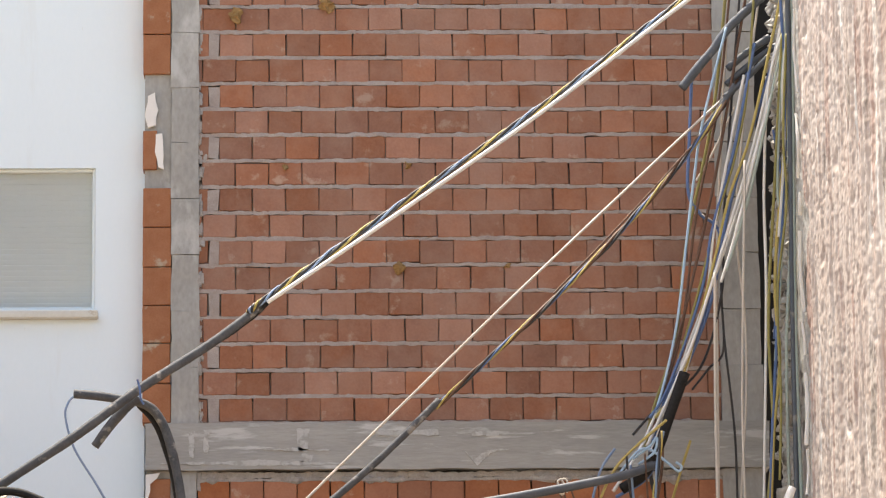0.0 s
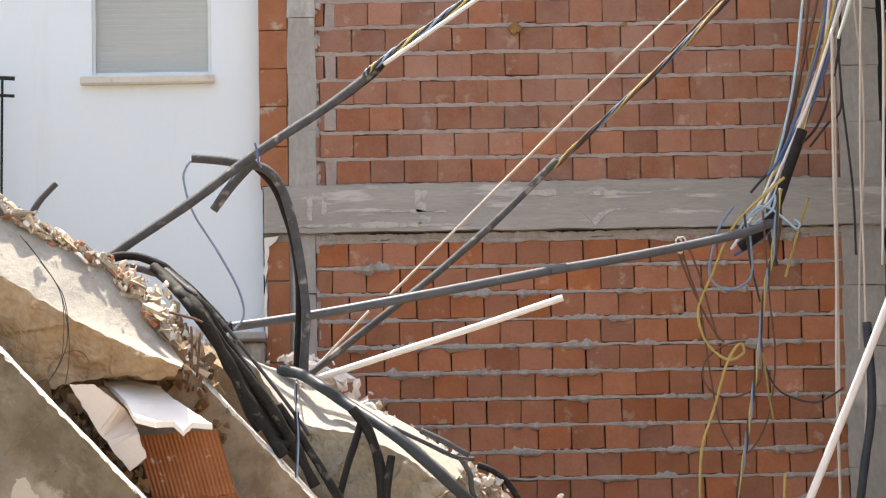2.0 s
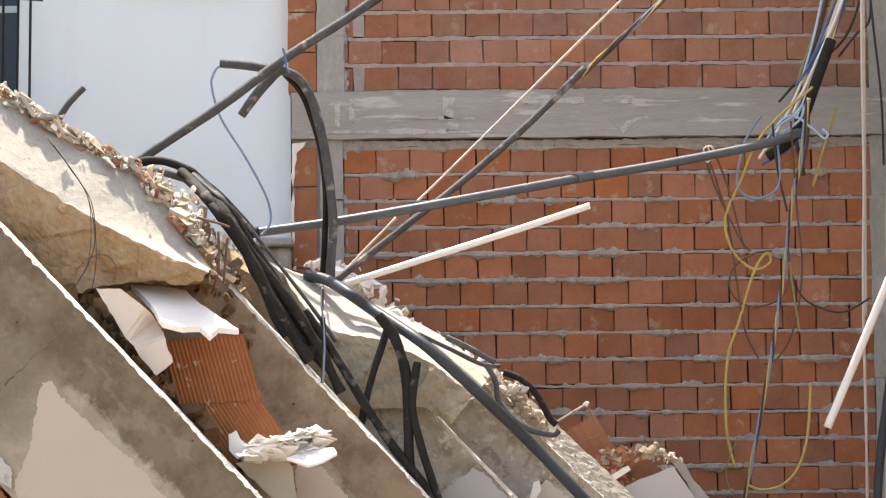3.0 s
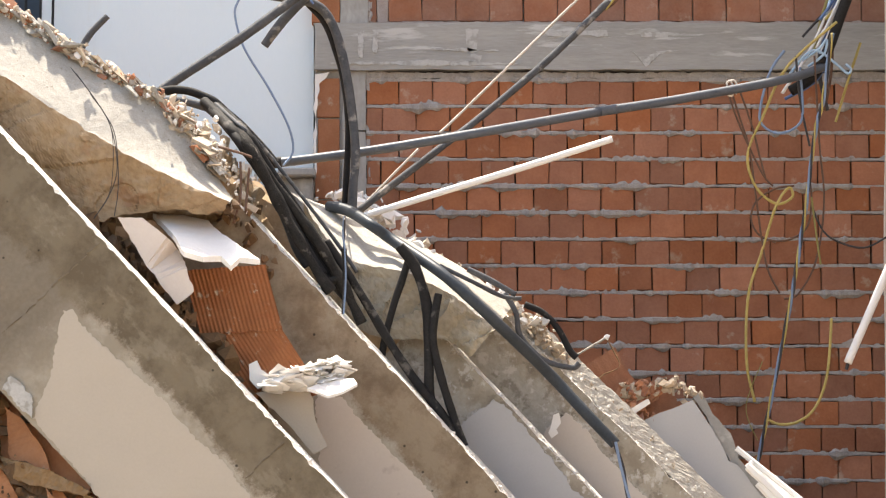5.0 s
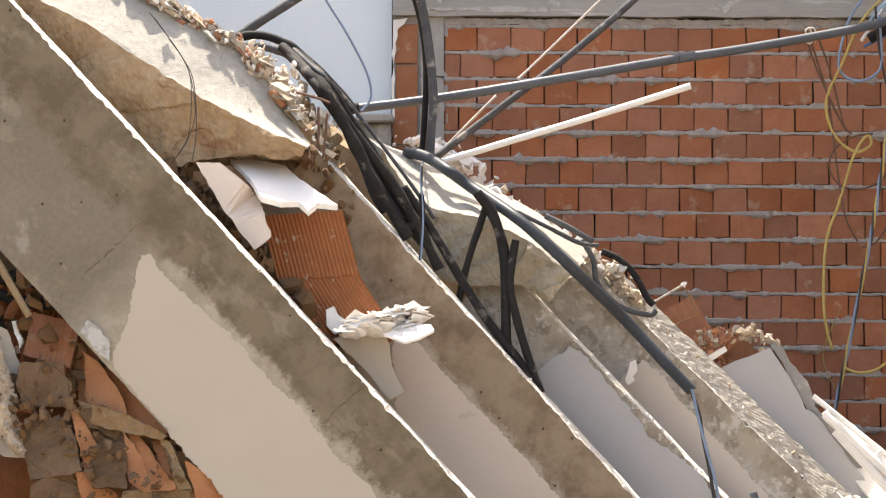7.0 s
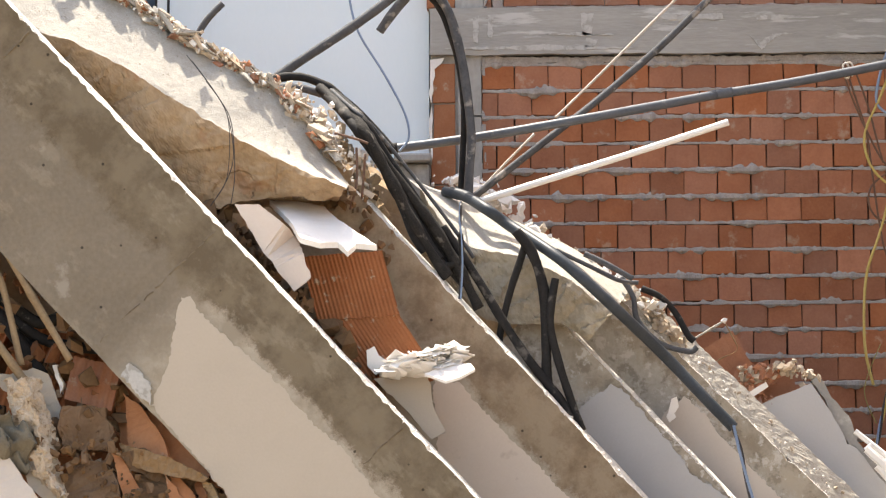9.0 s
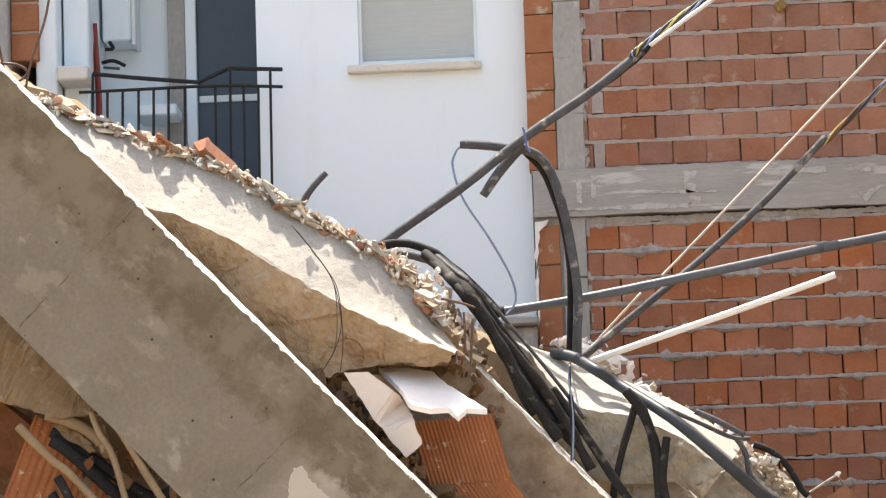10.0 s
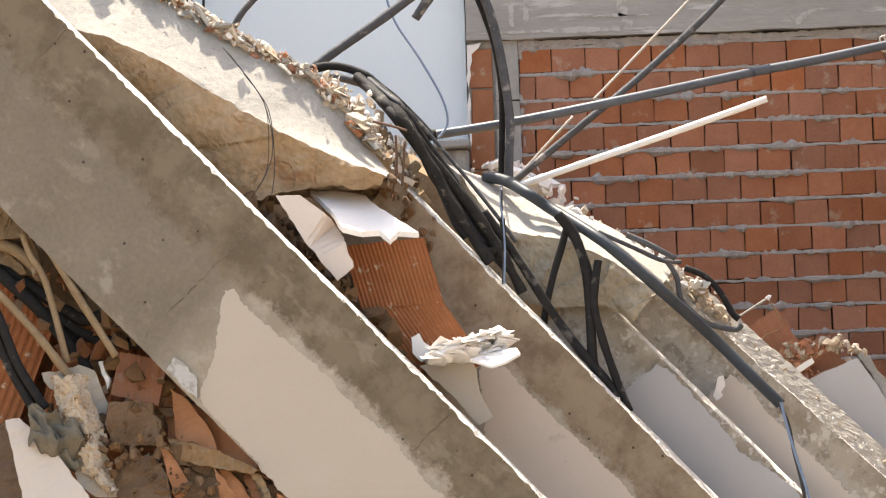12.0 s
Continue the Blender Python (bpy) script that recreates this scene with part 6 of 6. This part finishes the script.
hang([(3.108, 24.500, 8.375), (3.103, 24.500, 7.602), (3.086, 24.500, 6.563), (3.076, 24.500, 5.265), (3.062, 24.500, 4.537)], 0.016, M_CONDUIT)
hang([(3.139, 24.500, 8.375), (3.113, 24.500, 7.253), (3.097, 24.500, 6.220), (3.103, 24.500, 5.265), (3.088, 24.500, 4.537)], 0.012, M_W_GREEN)
hang([(3.143, 24.600, 8.367), (3.077, 24.600, 7.837), (3.075, 24.600, 7.416), (3.025, 24.600, 6.860)], 0.012, M_W_WHITE)
hang([(3.147, 24.650, 8.274), (3.004, 24.650, 7.850), (2.952, 24.650, 7.184), (2.947, 24.650, 6.525), (2.898, 24.650, 5.228)], 0.009, M_W_WHITE)
hang([(3.022, 24.700, 7.545), (3.070, 24.700, 7.195), (3.042, 24.700, 6.777), (2.993, 24.700, 6.259)], 0.008, M_W_BLUE)
hang([(3.096, 24.500, 8.093), (3.058, 24.500, 7.462), (3.066, 24.500, 7.046), (2.997, 24.500, 6.495), (3.000, 24.500, 5.880), (2.979, 24.500, 5.374)], 0.008, M_W_OLIVE)
hang([(2.496, 24.900, 5.678), (2.416, 24.900, 5.439), (2.343, 24.900, 5.200)], 0.008, M_W_YELLOW)
hang([(3.188, 24.620, 8.408), (3.050, 24.620, 7.913), (2.950, 24.620, 7.491), (2.843, 24.620, 7.073), (2.706, 24.620, 6.658)], 0.010, M_W_GREEN)
hang([(3.209, 24.620, 8.408), (3.087, 24.620, 7.983), (2.974, 24.620, 7.631), (2.876, 24.620, 7.282), (2.763, 24.620, 6.865), (2.674, 24.620, 6.589)], 0.009, M_W_WHITE)
hang([(3.131, 24.600, 8.403), (3.066, 24.600, 7.802), (3.027, 24.600, 7.172), (3.046, 24.600, 6.860), (2.984, 24.600, 6.103)], 0.009, M_W_GREEN)
hang([(3.166, 24.550, 8.389), (3.104, 24.550, 7.684), (3.090, 24.550, 6.849), (3.047, 24.550, 6.162), (3.040, 24.550, 5.212)], 0.010, M_W_GREEN)
hang([(2.938, 24.750, 8.444), (2.877, 24.750, 7.805), (2.790, 24.750, 7.382), (2.678, 24.750, 7.033), (2.547, 24.750, 6.546), (2.418, 24.750, 6.133)], 0.008, M_W_OLIVE)
hang([(2.930, 24.750, 8.100), (2.792, 24.750, 7.452), (2.649, 24.750, 6.963), (2.564, 24.750, 6.546), (2.364, 24.750, 5.996), (2.241, 24.750, 5.791)], 0.010, M_W_BLUE)
hang([(2.860, 24.750, 7.900), (2.730, 24.750, 7.300), (2.647, 24.750, 6.893), (2.598, 24.750, 6.546), (2.471, 24.750, 6.202), (2.379, 24.750, 5.927), (2.243, 24.750, 5.586)], 0.009, M_W_WHITE)
hang([(2.760, 24.750, 8.200), (2.600, 24.750, 7.600), (2.540, 24.750, 7.250), (2.490, 24.750, 6.894), (2.424, 24.750, 6.409), (2.349, 24.750, 6.065), (2.276, 24.750, 5.825)], 0.008, M_W_BLUE_PALE)
hang([(2.266, 24.850, 5.739), (2.243, 24.850, 5.500), (2.289, 24.850, 5.261)], 0.012, M_W_BLACK)
hang([(2.320, 24.850, 5.876), (2.319, 24.850, 5.534), (2.272, 24.850, 5.261)], 0.009, M_W_BROWN)
hang([(2.317, 24.500, 5.737), (2.022, 24.500, 5.466), (1.876, 24.500, 5.170), (1.787, 24.500, 4.951), (1.831, 24.500, 4.762), (1.950, 24.500, 4.659), (2.046, 24.500, 4.697), (2.026, 24.500, 4.753), (1.950, 24.500, 4.643), (1.862, 24.500, 4.365), (1.783, 24.500, 4.112), (1.771, 24.500, 3.731), (1.817, 24.500, 3.493)], 0.0085, M_W_YELLOW)
hang([(1.657, 24.500, 5.375), (1.714, 24.500, 5.195), (1.781, 24.500, 5.028), (1.877, 24.500, 4.829), (1.934, 24.500, 4.763)], 0.006, M_W_BROWN)
hang([(1.743, 24.500, 5.329), (1.810, 24.500, 5.129), (1.860, 24.500, 4.929), (1.894, 24.500, 4.796)], 0.006, M_W_BROWN)
hang([(1.673, 24.500, 5.395), (1.744, 24.500, 5.162), (1.801, 24.500, 4.962), (1.834, 24.500, 4.695), (1.868, 24.500, 4.429), (1.902, 24.500, 4.263), (1.968, 24.500, 4.131)], 0.006, M_W_BROWN)
hang([(2.059, 24.500, 4.764), (1.944, 24.500, 4.746), (1.828, 24.500, 4.661), (1.808, 24.500, 4.545), (1.878, 24.500, 4.455), (2.010, 24.500, 4.443), (2.126, 24.500, 4.514), (2.159, 24.500, 4.665), (2.145, 24.500, 4.831)], 0.006, M_W_BROWN)
hang([(2.008, 24.500, 5.566), (1.919, 24.500, 5.431), (1.860, 24.500, 5.200), (1.886, 24.500, 5.113), (1.976, 24.500, 5.074), (2.075, 24.500, 5.115), (2.112, 24.500, 5.199), (2.098, 24.500, 5.467)], 0.008, M_W_BLUE_GREY)
hang([(2.259, 24.400, 3.974), (2.233, 24.400, 3.661), (2.168, 24.400, 3.469), (2.069, 24.400, 3.376), (1.955, 24.400, 3.356), (1.876, 24.400, 3.388)], 0.0085, M_W_YELLOW)
hang([(2.150, 24.400, 4.685), (2.177, 24.400, 4.453), (2.200, 24.400, 4.288)], 0.006, M_W_OLIVE)
hang([(2.159, 24.500, 4.648), (2.225, 24.500, 4.499), (2.324, 24.500, 4.430), (2.473, 24.500, 4.401), (2.629, 24.500, 4.483)], 0.006, M_W_BLACK)
hang([(2.184, 24.500, 5.535), (2.208, 24.500, 5.029), (2.232, 24.500, 4.662), (2.182, 24.500, 4.325), (2.080, 24.500, 4.132), (1.994, 24.500, 4.098)], 0.006, M_W_BROWN)
hang([(2.075, 24.500, 5.534), (2.098, 24.500, 5.266), (2.152, 24.500, 4.998)], 0.007, M_W_BLACK)
hang([(1.855, 24.400, 3.723), (1.758, 24.400, 3.459), (1.824, 24.400, 3.262)], 0.003, M_W_OLIVE)
hang([(2.764, 24.400, 4.853), (2.779, 24.400, 4.387), (2.720, 24.400, 3.991), (2.653, 24.400, 3.531), (2.626, 24.400, 3.204)], 0.026, M_CONDUIT_DARK)
hang([(2.637, 24.600, 6.647), (2.621, 24.600, 5.896), (2.617, 24.600, 5.219), (2.598, 24.600, 4.480), (2.597, 24.600, 3.608), (2.588, 24.600, 2.889)], 0.009, M_W_CREAM)
hang([(2.834, 24.600, 7.332), (2.782, 24.600, 5.893), (2.782, 24.600, 5.149), (2.768, 24.600, 4.410), (2.716, 24.600, 3.606), (2.646, 24.600, 1.584)], 0.0075, M_W_CREAM)
drop = thing("hanging_cable", (2.117, 24.400, 4.632), "blue black and yellow wires twisted together, hanging", "cable")
strands(drop, [(2.281, 24.400, 5.653), (2.222, 24.400, 5.252), (2.176, 24.400, 5.071), (2.117, 24.400, 4.632), (2.065, 24.400, 4.313), (2.013, 24.400, 4.022), (1.895, 24.400, 3.460), (1.805, 24.400, 3.065), (1.720, 24.400, 2.688), (1.636, 24.400, 2.410)], 0.007,
        [("strand", M_W_BLUE_GREY, 0.007, 0.0), ("strand", M_W_BLACK, 0.007, 0.33), ("strand", M_W_YELLOW, 0.006, 0.66)], 9, 20)
for pts, r in (([(2.486, 24.800, 7.832), (2.586, 24.800, 7.960), (2.682, 24.800, 8.073), (2.764, 24.800, 8.190), (2.881, 24.800, 8.308), (3.031, 24.800, 8.440)], 0.028), ([(2.774, 24.850, 7.965), (2.887, 24.850, 8.061), (3.036, 24.850, 8.164)], 0.024), ([(2.761, 24.850, 7.866), (2.920, 24.850, 8.000), (3.079, 24.850, 8.114)], 0.020), ([(2.743, 24.800, 7.775), (2.877, 24.800, 7.888), (3.019, 24.800, 8.030)], 0.018),
               ([(2.593, 24.800, 7.553), (2.718, 24.800, 7.711), (2.807, 24.800, 7.853)], 0.018)):
    cable("cable_stub", pts, r, M_CONDUIT, "cut grey cable end beside the wires", "cable", "cable stubs", 0.05)
tagged(obj("blue_tie", tube([(2.042, 24.550, 5.434), (2.145, 24.550, 5.555), (2.219, 24.550, 5.568), (2.318, 24.550, 5.493), (2.383, 24.550, 5.438), (2.404, 24.550, 5.465), (2.371, 24.550, 5.493)], 0.008, 6), M_W_BLUE_PALE, smooth=True), "pale blue cord tying the wires together", "cord")
tagged(obj("blue_tie", tube([(2.117, 24.550, 5.514), (2.219, 24.550, 5.588), (2.261, 24.550, 5.638), (2.245, 24.550, 5.554), (2.150, 24.550, 5.480)], 0.008, 6), M_W_BLUE_PALE, smooth=True), "pale blue cord tying the wires together", "cord")
for pts in ([(1.650, 24.250, 5.334), (1.670, 24.250, 5.347), (1.689, 24.250, 5.307), (1.682, 24.250, 5.261), (1.659, 24.250, 5.268), (1.650, 24.250, 5.334)], [(1.673, 24.250, 5.347), (1.696, 24.250, 5.347), (1.712, 24.250, 5.308), (1.702, 24.250, 5.268)]):
    cable("wire_tie", pts, 0.006, M_W_CREAM, "thin wire tied round the conduit", "wire")
# old foam blobs on the brick wall
for k, p in enumerate(((-0.234, 25.480, 8.473), (0.334, 25.480, 8.539), (0.781, 25.480, 6.856), (0.076, 25.490, 7.490), (0.837, 25.490, 7.517), (1.442, 25.490, 6.877))):
    bm = bmesh.new()
    bmesh.ops.create_icosphere(bm, subdivisions=3, radius=(0.042, 0.045, 0.032, 0.02, 0.02, 0.016)[k])
    bmesh.ops.scale(bm, vec=(1, 0.4, 1), verts=bm.verts)
    wobble(bm, 0.03, 26, k)
    tagged(obj("foam_blob", bm, M_FOAM, None, Matrix.Translation(p)), "ochre blob of old foam on the bricks", "foam", "foam blobs")

# ---------------- brick infill, brick by brick ----------------
def brick_mesh(w, d, h, seed, material):
    rnd = random.Random(seed)
    bm = bmesh.new()
    bmesh.ops.create_cube(bm, size=1)
    for v in bm.verts:
        v.co = Vector((v.co.x * w + rnd.uniform(-1, 0.6) * v.co.x * 0.006, v.co.y * d + rnd.uniform(-1, 1) * 0.002, v.co.z * h + rnd.uniform(-1, 1) * 0.0035))
    front = [e for e in bm.edges if all(v.co.y < 0 for v in e.verts)]
    bmesh.ops.bevel(bm, geom=front, offset=rnd.uniform(0.002, 0.0045), segments=1, affect="EDGES")
    me = bpy.data.meshes.new("brick")
    bm.to_mesh(me)
    bm.free()
    me.materials.append(material)
    return me


BRICKS = {}


def brick_at(parent, x0, x1, z, h, rnd, index, material=M_BRICK):
    key = (round(x1 - x0, 2), round(h, 3), index % 10, material.name)
    if key not in BRICKS:
        BRICKS[key] = brick_mesh(x1 - x0, 0.08, h, index * 7 + 3, material)
    o = new("brick", BRICKS[key])
    o.matrix_basis = pose((x0 + x1) / 2, FACE + 0.04 + rnd.uniform(-0.004, 0.004), z + rnd.uniform(-0.004, 0.004), rnd.uniform(-1, 1), rnd.uniform(-1.0, 1.0), rnd.uniform(-1.4, 1.4))
    o.parent = parent
    o.matrix_parent_inverse = parent.matrix_basis.inverted()


def mortar_bed(bm, x0, x1, z, half, proud, lumps, seed):
    """One bed joint with a squeezed-out uneven rim."""
    n = int((x1 - x0) / 0.014)
    rows = []
    for i in range(n + 1):
        x = x0 + (x1 - x0) * i / n
        a = noise.noise(Vector((x * 3.1, z * 5, seed)))
        e = noise.noise(Vector((x * 6.3, z * 5, seed + 13)))
        b = noise.noise(Vector((x * 17, z * 5, seed + 4)))
        c = noise.noise(Vector((x * 41, z * 5, seed + 8)))
        big = max(0.0, a * 1.6 + b * 1.1 - 0.12) * lumps
        up = half * (1 + 0.5 * b + 0.4 * c + 0.5 * a) + 0.022 * lumps * max(0.0, e * 1.4 + c * 0.6 - 0.2)
        dn = half * (1 + 0.4 * c - 0.4 * b + 0.5 * e) + 0.022 * big
        pr = proud + 0.003 * b + 0.002 * c + 0.022 * big
        y = FACE
        rows.append([bm.verts.new(q) for q in ((x, y + 0.05, z + up), (x, y - pr * 0.5, z + up), (x, y - pr, z + up * 0.4), (x, y - pr, z - dn * 0.5), (x, y - pr * 0.4, z - dn), (x, y + 0.05, z - dn))])
    for p, q in zip(rows, rows[1:]):
        for k in range(5):
            bm.faces.new((p[k], q[k], q[k + 1], p[k + 1]))


def infill(name, x0, x1, z_first, pitch, count, brick_w, joint_x, proud, lumps, half, seed, down, label):
    wall = thing(name, ((x0 + x1) / 2, FACE + 0.1, z_first), label, "brick wall", kind="structure")
    rnd = random.Random(seed)
    beds = bmesh.new()
    k = 0
    zs = []
    for r in range(count):
        sgn = -1 if down else 1
        z = z_first + sgn * (r + 0.5) * pitch
        zs.append(z)
        shift = joint_x + (brick_w / 2 if r % 2 else 0) + rnd.uniform(-0.008, 0.008)
        first = math.floor((x0 - shift) / brick_w)
        x = shift + first * brick_w
        while x < x1:
            a, b = max(x, x0), min(x + brick_w, x1)
            if b - a > 0.028:
                cut = rnd.uniform(0.001, 0.005) if down else rnd.uniform(0.0008, 0.003)
                if not down and r % 2 == 0 and a < x0 + 0.13:
                    a = x0 + 0.13
                    if b - a < 0.05:
                        x += brick_w
                        continue
                brick_at(wall, a + cut, b - cut, z, pitch - 2 * half + 0.002, rnd, k, M_BRICK_LOWER if down else M_BRICK)
                k += 1
            x += brick_w
        if not down and r % 2 == 0:
            brick_at(wall, x0 + 0.008, x0 + rnd.uniform(0.062, 0.074), z, pitch - 2 * half + 0.002, rnd, k)
    for r in range(count + 1):
        z = z_first + (-1 if down else 1) * r * pitch
        mortar_bed(beds, x0, x1, z, half, proud, lumps, seed + r)
    if down:
        mortar_bed(beds, x0, x1, z_first + 0.028, 0.018, 0.002, 0.5, seed + 77)
    else:
        mortar = [(x0 - 0.005, x0 + 0.012)]
        for a, b in mortar:
            mm = bmesh.ops.create_cube(beds, size=1)["verts"]
            for v in mm:
                v.co = Vector(((a + b) / 2 + v.co.x * (b - a), FACE + 0.03 + v.co.y * 0.06, z_first + count * pitch * (v.co.z + 0.5)))
        for r in range(0, count, 2):
            u = x0 + 0.1 + rnd.uniform(-0.006, 0.006)
            hh = pitch * rnd.uniform(0.40, 0.5)
            mm = bmesh.ops.create_cube(beds, size=1)["verts"]
            for v in mm:
                v.co = Vector((u + v.co.x * 0.066 * rnd.uniform(0.8, 1.2), FACE + 0.026 + v.co.y * 0.05, zs[r] + v.co.z * 2 * hh * rnd.uniform(0.85, 1.1)))
    part("mortar", beds, M_MORTAR if down else M_MORTAR_PINK, wall, "grey mortar beds squeezed from the joints")
    # lower wall: dark sheet paints the shade seen through open joints
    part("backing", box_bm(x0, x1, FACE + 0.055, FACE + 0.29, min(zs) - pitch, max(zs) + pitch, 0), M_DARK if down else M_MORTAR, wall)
    return wall


UP_Z = 5.896
UP_P = (8.369 - 5.894) / 15
infill("wall_upper", XC1 - 0.01, XR0 + 0.005, UP_Z, UP_P, 18, 1.326 / 6 - 0.082 / 6, 0.082, 0.0005, 0.06, 0.0118, 3, False, "red hollow brick wall with flush grey joints")
LO_Z = 5.547
LO_P = (5.547 - 4.403) / 7
infill("wall_lower", XC1 - 0.01, XR0 + 0.005, LO_Z, LO_P, 19, 0.550 / 4 - -0.270 / 4, -0.270, 0.002, 1.4, 0.0095, 9, True, "red hollow brick wall with mortar oozing from joints")

smear = Pile()
rnd = random.Random(77)
for i in range(420):
    up = rnd.random() < 0.6
    z = rnd.uniform(BEAM_TOP, ROOF) if up else rnd.uniform(2.6, BEAM_BOT)
    if noise.noise(Vector((0, 0, z * 4.0))) < -0.12:
        continue
    smear.add((XC1 + rnd.gauss(0.004, 0.010), FACE + rnd.uniform(-0.008, 0.012), z), rnd.uniform(0.02, 0.06), rnd, (0.5, 0.35, 1.2), (0, 0, rnd.uniform(-0.5, 0.5)))
smear.done("mortar_smears", M_MORTAR, "mortar smeared along the edge of the column", "mortar")

# clay facing beside the column
facing = thing("column_facing", (XL, FACE, BEAM_TOP), "chipped orange clay facing tiles beside the column", "tiles", kind="structure")
rnd = random.Random(12)


def face_tile(x0, x1, z0, z1):
    b = box_bm(x0, x1, FACE - 0.012, FACE + 0.16, z0, z1, 0.004)
    wobble(b, 0.004, 9, z0)
    part("tile", b, M_BRICK_LOOSE, facing)


z = BEAM_TOP + 0.01
gap0, gap1 = 7.473, 7.989
while z < ROOF - 0.1:
    h = rnd.uniform(0.235, 0.26)
    if z + h < gap0 + 0.06 or z > gap1 - 0.08:
        face_tile(XL, XC0 + rnd.uniform(-0.004, 0.002), z, z + h - 0.006)
    z += h
face_tile(XL, XL + 0.085, gap0 + 0.02, gap1 - 0.25)
part("backing", box_bm(XL + 0.01, XC0 + 0.002, FACE + 0.015, FACE + 0.3, BEAM_TOP, ROOF, 0), M_CONC, facing)
part("backing", box_bm(XL + 0.03, XC0 + 0.03, FACE + 0.01, FACE + 0.3, 0, BEAM_BOT, 0), M_CONC, facing)
part("plaster", plate_bm([(-0.775, 25.485, 7.960), (-0.733, 25.485, 7.981), (-0.712, 25.485, 7.869), (-0.726, 25.485, 7.772), (-0.775, 25.485, 7.757), (-0.796, 25.485, 7.833)], 0.02, (0, 1, 0), 0.008, 4), M_CHALK, facing, "flake of white plaster")
part("plaster", plate_bm([(-0.726, 25.485, 7.714), (-0.687, 25.485, 7.721), (-0.676, 25.485, 7.491), (-0.711, 25.485, 7.505), (-0.732, 25.485, 7.599)], 0.02, (0, 1, 0), 0.008, 6), M_CHALK, facing, "flake of white plaster")
for i in range(7):
    zt = BEAM_BOT - 0.05 - 0.25 * i
    face_tile(XL + 0.035 + 0.01 * math.sin(i * 2.3), XC0 + 0.0, zt - 0.24, zt)
part("plaster", plate_bm([(-0.783, 25.470, 5.578), (-0.696, 25.470, 5.590), (-0.714, 25.470, 5.556), (-0.756, 25.470, 5.521), (-0.773, 25.470, 5.263), (-0.769, 25.470, 4.985), (-0.784, 25.470, 4.846), (-0.791, 25.470, 5.124)], 0.025, (0, 1, 0), 0.008, 8), M_CHALK, facing, "strip of white plaster at the corner")
